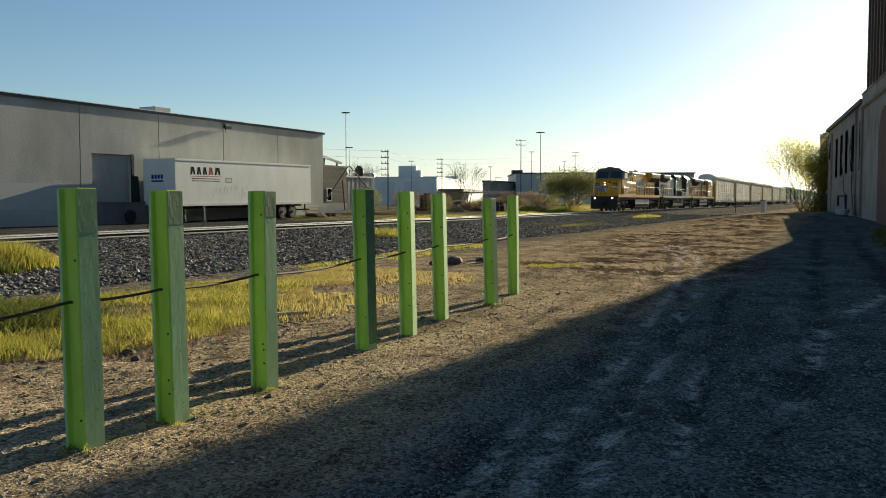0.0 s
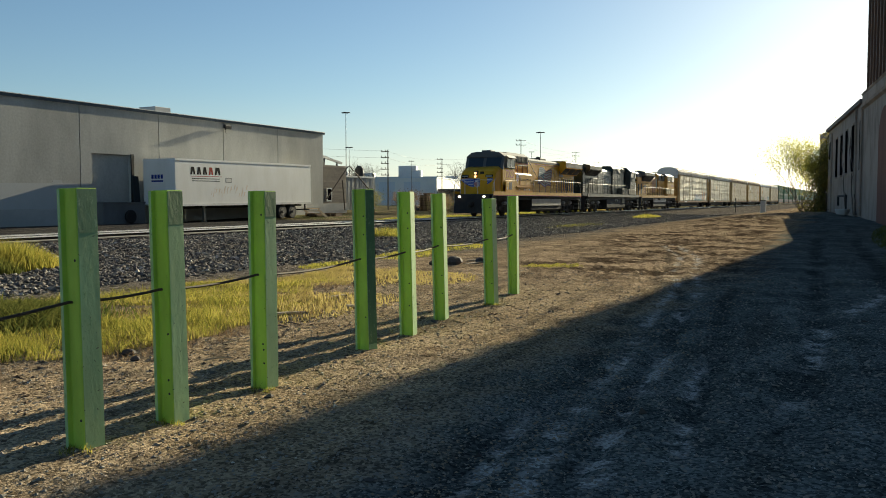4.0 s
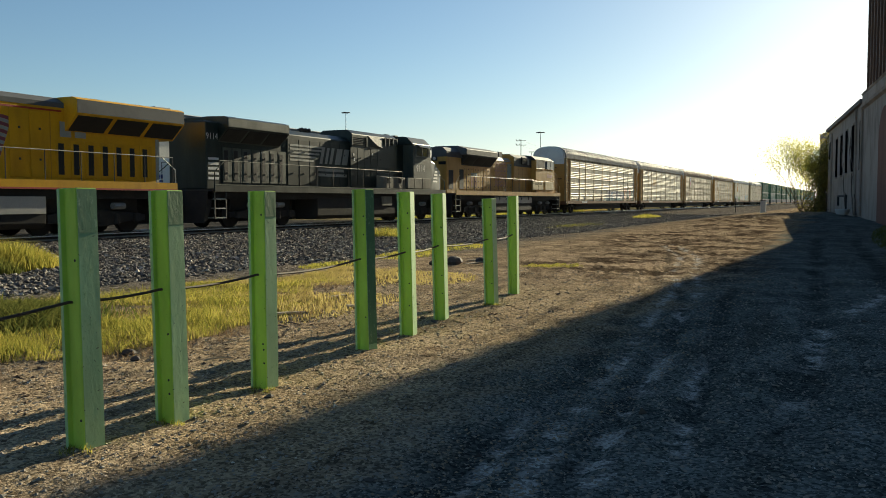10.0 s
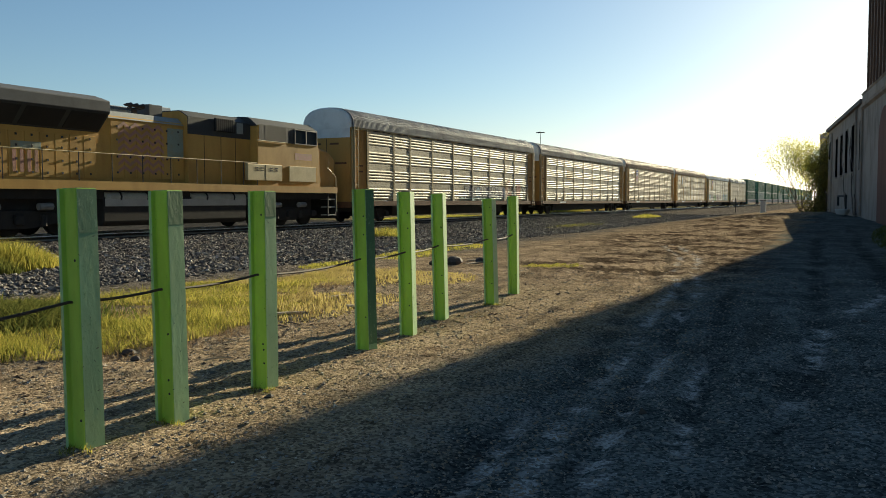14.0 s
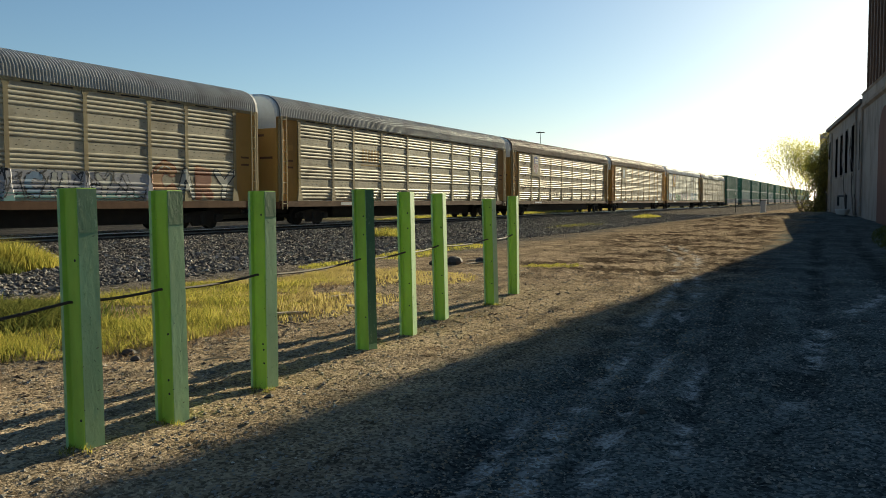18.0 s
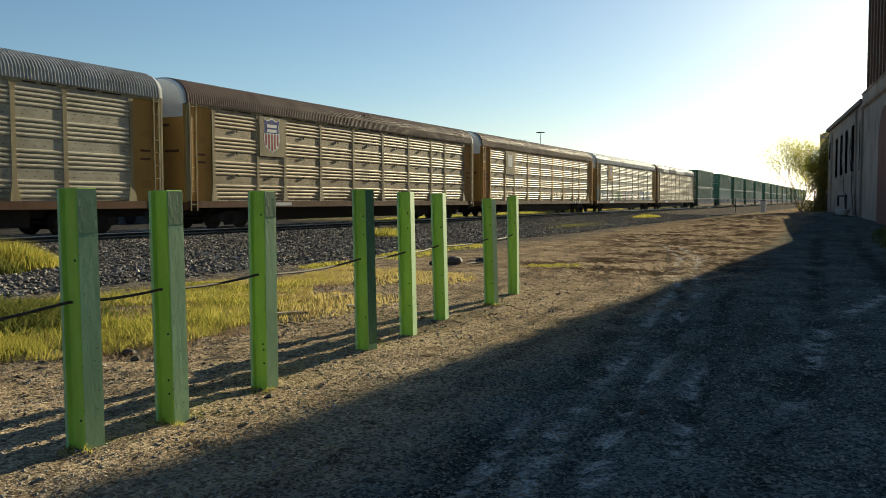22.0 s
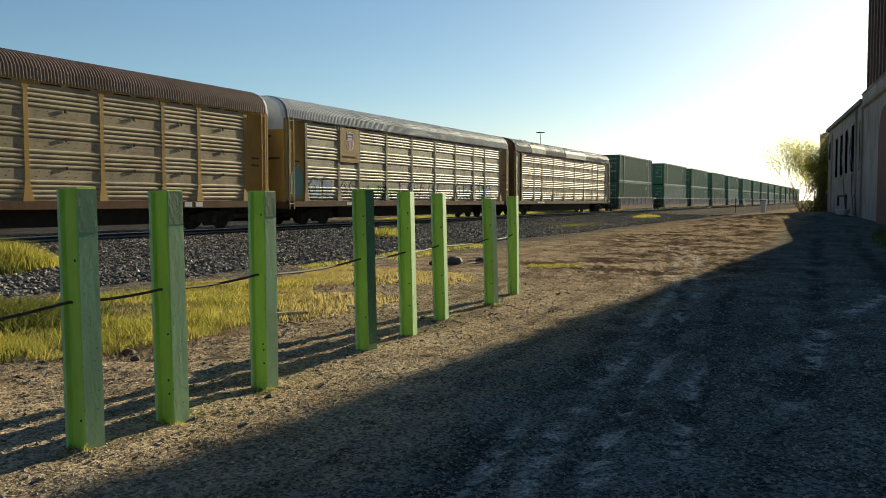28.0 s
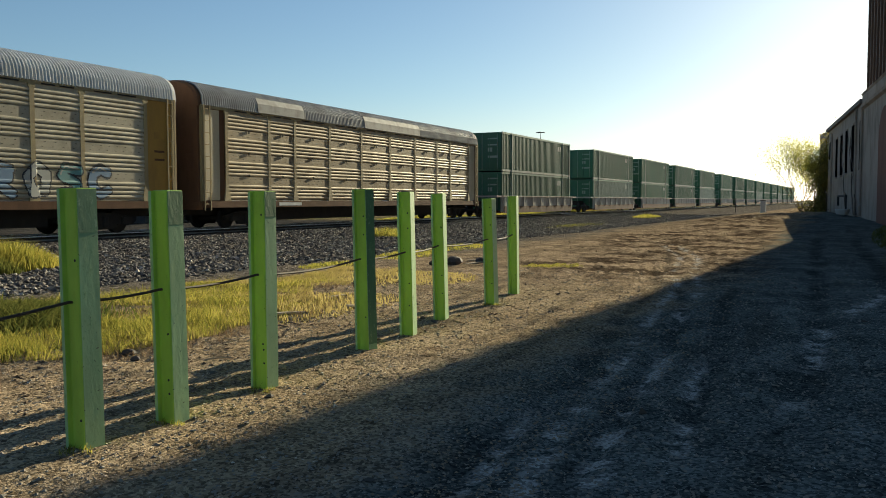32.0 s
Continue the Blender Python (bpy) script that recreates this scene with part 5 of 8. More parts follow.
M_RACKYELLOW = surf("faded_rail_yellow", (0.52, 0.30, 0.07), 0.65, dirt=(0.28, 0.16, 0.06), amount=0.65, scale=1.3, streak=3, rnd=0.1, spec=0.3)
M_RACKBROWN = surf("rusty_brown_paint", (0.17, 0.085, 0.045), 0.75, dirt=(0.09, 0.05, 0.03), amount=0.7, scale=1.6, streak=3, spec=0.2)
M_ENDYELLOW = surf("ochre_end_door", (0.52, 0.29, 0.075), 0.65, dirt=(0.30, 0.155, 0.05), amount=0.7, scale=0.9, streak=3, spec=0.3)
M_ROOFGREY = surf("grey_corrugated_roof", (0.36, 0.36, 0.355), 0.65, 0.0, dirt=(0.16, 0.145, 0.125), amount=0.7, scale=0.8, spec=0.3)
M_ROOFPALE = surf("pale_corrugated_roof", (0.62, 0.63, 0.63), 0.6, 0.0, dirt=(0.35, 0.34, 0.32), amount=0.6, scale=0.8, spec=0.3)
M_ROOFBROWN = surf("rusty_corrugated_roof", (0.24, 0.16, 0.12), 0.65, 0.1, dirt=(0.13, 0.085, 0.065), amount=0.8, scale=0.7, spec=0.2)
M_UPYELLOW = surf("armour_yellow", (0.70, 0.365, 0.015), 0.45, dirt=(0.42, 0.20, 0.015), amount=0.6, scale=1.4, streak=3, vary=0.07, bump=0.05, spec=0.2)
M_UPFADED = surf("sun_faded_yellow", (0.58, 0.34, 0.09), 0.55, dirt=(0.38, 0.20, 0.05), amount=0.7, scale=1.0, streak=3, vary=0.06, bump=0.03, spec=0.22)
M_UPGREY = surf("harbour_grey", (0.11, 0.115, 0.12), 0.6, dirt=(0.075, 0.07, 0.068), amount=0.6, scale=1.5, vary=0.06, spec=0.2)
M_NSBLACK = surf("black_loco_paint", (0.011, 0.021, 0.019), 0.36, dirt=(0.036, 0.048, 0.04), amount=0.75, scale=1.3, streak=4, bump=0.08, grain=9, spec=0.32)
M_NSGRIME = surf("grimy_loco_grey", (0.085, 0.098, 0.082), 0.55, dirt=(0.03, 0.036, 0.031), amount=0.7, scale=1.2, streak=3, spec=0.25)
M_GREEN = surf("green_container", (0.04, 0.145, 0.08), 0.5, dirt=(0.09, 0.15, 0.10), amount=0.6, scale=0.8, streak=3, rnd=0.2, spec=0.4)
M_GREENPALE = surf("pale_green_trim", (0.30, 0.38, 0.32), 0.6, dirt=(0.15, 0.22, 0.17), amount=0.6, scale=2, spec=0.25)
M_WELL = surf("grey_well_car", (0.46, 0.44, 0.40), 0.65, dirt=(0.26, 0.21, 0.16), amount=0.7, scale=1.2, rnd=0.1, spec=0.25)
M_PALECORNER = surf("cream_corner_plate", (0.62, 0.55, 0.38), 0.6, dirt=(0.42, 0.36, 0.24), amount=0.6, scale=1.2, streak=3)
M_SEAM = surf("dark_seam", (0.03, 0.025, 0.02), 0.9)
M_PATCH = surf("newer_pale_roof_sheet", (0.38, 0.375, 0.36), 0.7, dirt=(0.24, 0.225, 0.20), amount=0.8, scale=2.5, vary=0.06, spec=0.15)
GRAFFITI = [surf("graffiti_" + n, c, 0.55, dirt=[0.75 * q for q in c], vary=0.05, spec=0.3) for n, c in (("blue", (0.22, 0.34, 0.48)), ("white", (0.56, 0.55, 0.48)), ("orange", (0.50, 0.26, 0.12)), ("teal", (0.20, 0.40, 0.38)), ("black", (0.05, 0.052, 0.058)), ("green", (0.26, 0.38, 0.16)), ("mauve", (0.44, 0.43, 0.46)), ("rust_red", (0.34, 0.12, 0.07)), ("pale_pink", (0.52, 0.40, 0.36)))]

moving, wheelsets = [], []
CACHE = {}


def shared(key, make):
    if key not in CACHE:
        CACHE[key] = make()
    return CACHE[key]


def rail_vehicle(name, label, category, s, group=""):
    ob = thing(name, label, category, pose(TRACK_X, s, RAIL_Z), group)
    moving.append((ob, s))
    return ob


# panels of a rack car's side: posts along its length
RACK_POSTS = [-12.0, -9.2, -7.3, -4.45, -1.5, 1.5, 4.45, 7.3, 9.2, 12.0]


def rib_profile(z0, z1, seams):
    """Upright outline of a rack panel: groups of four rounded ribs with narrow slots between, flat bands between the groups."""
    out, z = [(-0.09, z0), (-0.008, z0)], z0 + 0.03
    while z + 0.63 < z1:
        for k in range(4):
            out += [(-0.008, z), (-0.036, z + 0.004), (-0.036, z + 0.034), (-0.008, z + 0.038), (0.003, z + 0.054), (0.008, z + 0.092), (0.004, z + 0.130), (-0.006, z + 0.150)]
            z += 0.155
        out += [(-0.008, z + 0.004)]
        z += 0.335
        out += [(-0.007, min(z - 0.01, z1 - 0.01))]
    return out + [(-0.008, z1), (-0.09, z1)]


def vent_holes(length, z0, z1):
    """Rows of small holes in the flat bands of a rack panel."""
    g, z = Geo(), z0 + 0.03 + 4 * 0.155
    while z + 0.2 < z1:
        n = int(length / 0.34)
        for k in range(n):
            for dz in (0.1, 0.25):
                y = -length / 2 + (k + 0.5 + 0.25 * (dz > 0.2)) * length / n
                g.box(-0.009, -0.005, y - 0.035, y + 0.025, z + dz, z + dz + 0.016)
        z += 4 * 0.155 + 0.335
    return g.mesh("perforation", M_SEAM)


def ribbed_panel(length, z0, z1, seams, mat):
    return Geo().extrude_y(rib_profile(z0, z1, seams), -length / 2 + 0.06, length / 2 - 0.06).mesh("side_panel", mat)


def roof_arc(n=12, rise=1.04, half=1.515, z0=4.86):
    return [(math.copysign(half * abs(math.cos(math.pi * k / n)) ** 0.8, math.cos(math.pi * k / n)), z0 + rise * math.sin(math.pi * k / n) ** 0.74) for k in range(n + 1)]


def corrugated_roof(mat):
    """Curved roof of cross-wise corrugated sheet."""
    arc, step = roof_arc(), 0.032
    rings = []
    for i in range(int(26.9 / step) + 1):
        y, up = -13.45 + i * step, (0.0, 0.034, 0.034, 0.0)[i % 4]
        rings.append([(x * (1 + up / 1.6), y, z + up) for x, z in arc])
    return Geo().loft(rings, closed=False).mesh("roof", mat)


def truck(parent, y, wheel_r, axles, span, width=1.05, mat=None):
    mat = mat or M_UNDER
    for sx in (1, -1):
        fr = part("truck_frame", Geo().extrude_x([(y - span / 2 - 0.45, wheel_r + 0.12), (y - span / 2 - 0.45, wheel_r - 0.1), (y - span / 2 + 0.3, wheel_r - 0.12), (y - 0.5, wheel_r - 0.28), (y + 0.5, wheel_r - 0.28), (y + span / 2 - 0.3, wheel_r - 0.12), (y + span / 2 + 0.45, wheel_r - 0.1), (y + span / 2 + 0.45, wheel_r + 0.12), (y + 0.4, wheel_r + 0.3), (y - 0.4, wheel_r + 0.3)], sx * (width - 0.06), sx * (width + 0.06)), mat, parent, bevel=0.015)
        for k in range(axles):
            ya = y - span / 2 + span * k / (axles - 1)
            part("axle_box", Geo().box(sx * (width + 0.05), sx * (width + 0.2), ya - 0.14, ya + 0.14, wheel_r - 0.14, wheel_r + 0.16), mat, fr, bevel=0.02)
            if k < axles - 1:
                part("spring_nest", Geo().rod((sx * (width + 0.1), ya + span / (axles - 1) / 2, wheel_r - 0.2), (sx * (width + 0.1), ya + span / (axles - 1) / 2, wheel_r + 0.15), 0.11, 8), mat, fr)

    def wheelset():
        g = Geo().rod((-0.9, 0, 0), (0.9, 0, 0), 0.09, 10)
        for sx in (1, -1):
            g.rod((sx * 0.70, 0, 0), (sx * 0.82, 0, 0), wheel_r, 24)
            g.rod((sx * 0.66, 0, 0), (sx * 0.70, 0, 0), wheel_r + 0.025, 24)
            g.rod((sx * 0.82, 0.0, 0), (sx * 0.86, 0.0, 0), 0.16, 6)
        return g.mesh("wheelset", M_UNDER)
    for k in range(axles):
        ya = y - span / 2 + span * k / (axles - 1)
        w = part("wheelset", shared(("wheelset", wheel_r), wheelset), M_UNDER, parent, at=pose(0, ya, wheel_r))
        wheelsets.append((w, ya, wheel_r))


def ladder(parent, sx, y0, y1, z0, z1, mat):
    x = 1.57
    ld = part("ladder", Geo().box(sx * (x - 0.03), sx * x, y0, y0 + 0.05, z0, z1).box(sx * (x - 0.03), sx * x, y1 - 0.05, y1, z0, z1), mat, parent, "side ladder")
    rung = shared(("rung", round(y1 - y0, 2), mat.name), lambda: Geo().rod((0, 0.05, 0), (0, y1 - y0 - 0.05, 0), 0.016, 6).mesh("rung", mat))
    for k in range(9):
        part("rung", rung, mat, ld, at=pose(sx * (x - 0.015), y0, z0 + 0.25 + k * (z1 - z0 - 0.4) / 8))


RIB_Z = [p[1] for p in rib_profile(1.14, 4.80, False)]
RIB_X = [p[0] for p in rib_profile(1.14, 4.80, False)]


def seg_distance(y, z, lines):
    """Distance of each place to the nearest of some open lines."""
    d = np.full(y.shape, 9.0)
    for line in lines:
        for (ay, az), (by, bz) in zip(line[:-1], line[1:]):
            ly, lz = by - ay, bz - az
            t = np.clip(((y - ay) * ly + (z - az) * lz) / (ly * ly + lz * lz + 1e-9), 0, 1)
            d = np.minimum(d, np.hypot(y - ay - t * ly, z - az - t * lz))
    return d


def drape(parent, name, lines, width, mat, lift, label=""):
    """A coat of spray paint along some lines, lying on the ribs and posts of a car's side."""
    flat = [p for line in lines for p in line]
    y0, y1 = min(p[0] for p in flat) - width, max(p[0] for p in flat) + width
    z0, z1 = max(1.13, min(p[1] for p in flat) - width), max(p[1] for p in flat) + width
    ys, zs = np.arange(y0, y1, 0.035), np.arange(z0, z1, 0.025)
    Yg, Zg = np.meshgrid(ys, zs)
    xg = np.interp(Zg, RIB_Z, RIB_X) + 1.5
    for p in RACK_POSTS:
        k = np.clip((Zg - 1.15) / 0.6, 0, 1)
        xg = np.where(np.abs(Yg - p) < 0.215 - 0.11 * k, np.maximum(xg, 1.546 - 0.033 * k), xg)
    yc, zc = (Yg[:-1, :-1] + Yg[1:, 1:]) / 2, (Zg[:-1, :-1] + Zg[1:, 1:]) / 2
    inside = seg_distance(yc, zc, lines) < width * (1 + 0.25 * bumps(yc * 5, zc * 5, 77, 1.0))
    j, i = np.nonzero(inside)
    q = j * len(ys) + i
    used, back = np.unique(np.stack([q, q + 1, q + 1 + len(ys), q + len(ys)], 1), return_inverse=True)
    v = np.stack([xg.ravel() + lift, Yg.ravel(), Zg.ravel()], 1)[used]
    return part(name, fast_mesh(name, v, back.reshape(-1, 4), mat), mat, parent, label)


# open shapes in a unit square that the sprayed letters are drawn with
SHAPES = {
    "ring": [[(0.85, 0.85), (0.5, 1.0), (0.15, 0.8), (0.05, 0.5), (0.15, 0.2), (0.5, 0.0), (0.85, 0.15)]],
    "peak": [[(0.0, 0.0), (0.45, 1.0), (0.95, 0.0)], [(0.2, 0.38), (0.75, 0.38)]],
    "fork": [[(0.0, 1.0), (0.5, 0.5), (1.0, 1.0)], [(0.5, 0.5), (0.42, 0.0)]],
    "bow": [[(0.1, 0.0), (0.1, 1.0), (0.8, 0.85), (0.75, 0.55), (0.1, 0.5), (0.9, 0.0)]],
    "wave": [[(0.9, 0.9), (0.3, 1.0), (0.1, 0.7), (0.8, 0.4), (0.8, 0.1), (0.1, 0.0)]],
    "post": [[(0.1, 0.0), (0.2, 1.0)], [(0.2, 0.5), (0.9, 0.55)], [(0.85, 1.0), (0.9, 0.0)]],
    "loop": [[(0.5, 1.0), (0.1, 0.6), (0.3, 0.05), (0.8, 0.1), (0.9, 0.7), (0.5, 1.0)]]}


def letter(car, shape, y, z, w, h, fat, fill, line, shine=None):
    lines = [[(y + a * w, z + b * h) for a, b in l] for l in SHAPES[shape]]
    back = drape(car, "graffiti", lines, fat + 0.055, line, 0.003, "spray-painted letter")
    drape(back, "paint_fill", lines, fat, fill, 0.006)
    if shine:
        drape(back, "paint_shine", [[(a - 0.04, b + 0.05) for a, b in l[:3]] for l in lines], 0.03, shine, 0.009)


def scrawl(car, y0, y1, z0, z1, mat, seed, n=14, width=0.022, label="thin sprayed scrawl"):
    r = random.Random(seed)
    lines = []
    for k in range(n):
        y = y0 + (y1 - y0) * (k + 0.5) / n
        pts = [(y, r.uniform(z0, z1))]
        for q in range(r.choice((2, 3, 4))):
            pts.append((pts[-1][0] + r.uniform(-0.28, 0.34), min(z1, max(z0, pts[-1][1] + r.uniform(-0.6, 0.6)))))
        lines.append(pts)
    drape(car, "graffiti_scrawl", lines, width, mat, 0.010, label)


def rack_car(s, label, panel=0, posts=None, roof=None, ends=None, seams=False, emblem="", flare=True, white_top=True):
    posts, roof, ends = posts or M_RACKTAN, roof or M_ROOFGREY, ends or M_ENDYELLOW
    pmat = M_GALVWARM if panel else M_GALV
    car = rail_vehicle("autorack_car", label, "rail car", s, "autorack cars of the train")
    part("underframe", Geo().box(-1.42, 1.42, -13.5, 13.5, 0.88, 1.08), M_RACKBROWN, car)
    part("center_sill", Geo().box(-0.5, 0.5, -13.6, 13.6, 0.55, 0.88), M_UNDER, car)
    part("low_floor", Geo().box(-0.85, 0.85, -8.3, 8.3, 0.28, 0.88), M_UNDER, car)
    for y in (-5.5, -1.5, 2.5, 6.0):
        part("brake_tank", Geo().rod((0.5, y, 0.72), (0.5, y + 1.2, 0.72), 0.2, 10), M_UNDER, car)
    for sx in (1, -1):
        part("side_sill", Geo().box(sx * 1.42, sx * 1.55, -13.5, 13.5, 0.86, 1.12), M_RACKBROWN, car)
        part("top_rail", Geo().box(sx * 1.47, sx * 1.516, -13.5, 13.5, 4.78, 4.90), posts, car)
        for i, (a, b) in enumerate(zip(RACK_POSTS[:-1], RACK_POSTS[1:])):
            top = 3.02 if (emblem and i == 1 and sx > 0) else 4.80
            me = shared(("panel", round(b - a, 2), top, seams, panel), lambda: ribbed_panel(b - a, 1.14, top, seams, pmat))
            p = part("side_panel", me, pmat, car, at=pose(sx * 1.5, (a + b) / 2, 0, 0, 0, 0 if sx > 0 else 180))
            if sx > 0:
                tagged(part("perforation", shared(("vents", round(b - a, 2), top), lambda: vent_holes(b - a - 0.3, 1.14, top)), M_SEAM, p), kind="stuff")
            if sx > 0:
                slot = shared(("slot", round(b - a, 2)), lambda: Geo().box(0, 0.004, -(b - a) * 0.32, -(b - a) * 0.05, 4.79, 4.835).box(0, 0.004, (b - a) * 0.04, (b - a) * 0.34, 4.79, 4.835).mesh("slot", M_SEAM))
                part("top_slot", slot, M_SEAM, car, "dark slot under the roof edge", at=pose(1.516, (a + b) / 2, 0))
            if seams and sx > 0:
                clip = shared("clip", lambda: Geo().box(0.0, 0.022, -0.04, 0.04, -0.06, 0.06).mesh("clip", M_SEAM))
                for z in (2.18, 3.10, 4.02):
                    if z < top:
                        part("clip", clip, M_SEAM, p, at=pose(0.0, 0, z))
        for y in RACK_POSTS:
            me = shared(("rack_post", posts.name, flare), lambda: Geo().loft([[(0, -w, z), (d, -w, z), (d, w, z), (0, w, z)] for w, d, z in ((0.2 if flare else 0.09, 0.075, 1.02), (0.19 if flare else 0.09, 0.07, 1.15), (0.085, 0.041, 1.75), (0.085, 0.041, 4.62), (0.13, 0.045, 4.70), (0.13, 0.045, 4.86))]).mesh("side_post", posts))
            gus = shared(("gusset", posts.name), lambda: Geo().extrude_x([(-0.30, 4.78), (0.30, 4.78), (0.33, 4.81), (0.33, 4.87), (-0.33, 4.87), (-0.33, 4.81)], 0.0, 0.050).mesh("gusset", posts))
            part("gusset", gus, posts, car, at=pose(sx * 1.47, y, 0, 0, 0, 0 if sx > 0 else 180))
            part("side_post", me, posts, car, at=pose(sx * 1.47, y, 0, 0, 0, 0 if sx > 0 else 180))
        for ey in (1, -1):
            a, b = sorted((ey * 12.1, ey * 13.35))
            ep = part("end_panel", Geo().box(sx * 1.36, sx * 1.46, a, b, 1.1, 4.80), ends, car, "ochre corner panel", bevel=0.01)
            part("corner_post", Geo().box(sx * 1.36, sx * 1.53, ey * 13.3, ey * 13.5, 1.0, 4.86), posts, car)
            for z, h in ((3.4, 0.26), (2.9, 0.08), (2.6, 0.08), (1.6, 0.3)):
                part("stencil", Geo().box(sx * 1.46, sx * 1.463, ey * 12.7 - 0.25, ey * 12.7 + 0.25, z, z + h), ends if h > 0.2 else M_RACKBROWN, ep)
            c, d = sorted((ey * 13.02, ey * 13.42))
            ladder(car, sx, c, d, 0.75, 4.9, posts)
    part("roof", shared(("rack_roof", roof.name), lambda: corrugated_roof(roof)), roof, car, "corrugated arched roof")
    for ey in (1, -1):
        arc = roof_arc(12, 1.04, 1.47)
        part("end_cap", Geo().loft([[(x, ey * 13.44, z) for x, z in arc], [(x, ey * 13.6, z) for x, z in arc], [(x * 0.94, ey * 13.68, z - 0.06) for x, z in arc]]), M_WHITE if white_top else ends, car, "white arched end cap")
        d = part("end_door", Geo().box(-1.42, 1.42, ey * 13.5, ey * 13.62, 1.08, 4.88), ends, car, "ochre end door", bevel=0.01)
        part("door_top", Geo().box(-1.42, 1.42, ey * 13.62, ey * 13.635, 4.35, 4.86), M_WHITE if white_top else ends, d)
        for x in (-0.9, 0.2):
            part("stencil", Geo().box(x, x + 0.55, ey * 13.635, ey * 13.64, 4.0, 4.10), M_RACKBROWN, d)
        part("door_gap", Geo().box(-0.015, 0.015, ey * 13.62, ey * 13.63, 1.1, 4.3), M_SEAM, d)
        for x in (-1.2, 0.5):
            part("handle_slot", Geo().box(x, x + 0.7, ey * 13.62, ey * 13.63, 3.0, 3.10), M_RACKBROWN, d)
        part("end_sill", Geo().box(-1.5, 1.5, ey * 13.45, ey * 13.7, 0.78, 1.08), M_RACKBROWN, car)
        part("coupler", Geo().box(-0.14, 0.14, ey * 13.7, ey * 14.25, 0.72, 0.98), M_UNDER, car, bevel=0.02)
        truck(car, ey * 10.4, 0.42, 2, 1.73)
    if emblem:
        pl = part("emblem_plate", Geo().box(1.49, 1.52, -9.1, -7.4, 3.06, 4.78), M_RACKYELLOW if emblem == "small" else posts if emblem != "faded" else M_RACKTAN, car, "painted emblem panel")
        if emblem == "shield":
            shield(pl, 1.521, -8.25, 3.98, 1.15, 1.5)
        elif emblem == "small":
            shield(pl, 1.521, -8.2, 4.12, 0.72, 0.95)
            words("slogan", "BUILDING AMERICA", 0.15, M_INK, pl, pose(1.522, -8.25, 3.32) @ SIDE)
        else:
            part("faded_mark", Geo().box(1.521, 1.523, -8.7, -7.85, 3.6, 4.5), M_WHITE, pl, "sun-bleached emblem")
    part("mark", Geo().box(1.551, 1.554, -8.6, -6.9, 0.92, 1.06), M_WHITE, car, "white stencilled mark bars")
    return car


def shield(parent, x, y, z, w, h, side=True):
    """Plain heraldic shield: blue chief with pale bars for its words, red and white pales below."""
    m = pose(x, y, z) @ SIDE if side else pose(x, y, z) @ END
    out = [(-0.5 * w, 0.5 * h), (-0.3 * w, 0.42 * h), (0, 0.5 * h), (0.3 * w, 0.42 * h), (0.5 * w, 0.5 * h), (0.44 * w, 0.25 * h), (0.5 * w, -0.1 * h), (0.4 * w, -0.36 * h), (0, -0.5 * h), (-0.4 * w, -0.36 * h), (-0.5 * w, -0.1 * h), (-0.44 * w, 0.25 * h)]
    s = part("shield", Geo().extrude_z(out, 0.0, 0.0008), M_WHITE, parent, "painted shield with red and white pales", at=m)
    part("chief", Geo().extrude_z([(-0.47 * w, 0.46 * h), (-0.28 * w, 0.39 * h), (0, 0.46 * h), (0.28 * w, 0.39 * h), (0.47 * w, 0.46 * h), (0.41 * w, 0.25 * h), (0.45 * w, 0.06 * h), (-0.45 * w, 0.06 * h), (-0.41 * w, 0.25 * h)], 0.0008, 0.0016), M_BLUE, s)
    for zz in (0.27, 0.13):
        part("word_bar", Geo().box(-0.3 * w, 0.3 * w, zz * h - 0.045 * h, zz * h + 0.045 * h, 0.0016, 0.0024), M_WHITE, s)
    for q in (-0.36, -0.18, 0.0, 0.18, 0.36):
        part("pale", Geo().box((q - 0.045) * w, (q + 0.045) * w, -0.30 * h if abs(q) > 0.3 else (-0.40 if abs(q) > 0.1 else -0.46) * h, 0.04 * h, 0.0008, 0.0016), M_RED, s)


car1 = rack_car(172.95, "galvanised autorack car with tan posts and lower-side graffiti", white_top=True)
drape(car1, "graffiti_ground", [[(0.6 + k * 0.9, 1.55 + 0.08 * (k % 2)) for k in range(8)]], 0.52, GRAFFITI[6], 0.003, "pale mauve sprayed ground")
drape(car1, "graffiti_splash", [[(-0.4, 1.22), (2.0, 1.25), (4.2, 1.2), (6.6, 1.22)]], 0.17, GRAFFITI[3], 0.006, "teal sprayed band")
for k, shape in enumerate(("bow", "wave", "ring", "post", "loop", "fork", "peak")):
    letter(car1, shape, 0.3 + k * 0.92, 1.35, 0.62, 0.62, 0.10, GRAFFITI[(1, 6, 0, 1, 6, 1, 6)[k]], GRAFFITI[4])
scrawl(car1, 0.0, 6.6, 1.2, 2.15, GRAFFITI[4], 5, 26)
letter(car1, "ring", 7.55, 1.36, 1.0, 1.05, 0.20, GRAFFITI[2], GRAFFITI[7], GRAFFITI[1])
letter(car1, "peak", 8.75, 1.32, 0.8, 0.95, 0.10, GRAFFITI[1], GRAFFITI[4])
letter(car1, "bow", 9.75, 1.36, 0.8, 0.95, 0.17, GRAFFITI[7], GRAFFITI[2])
letter(car1, "fork", 10.85, 1.32, 1.0, 0.95, 0.12, GRAFFITI[1], GRAFFITI[4])
car2 = rack_car(201.5, "galvanised autorack car with tan posts and white end caps", roof=M_ROOFGREY)
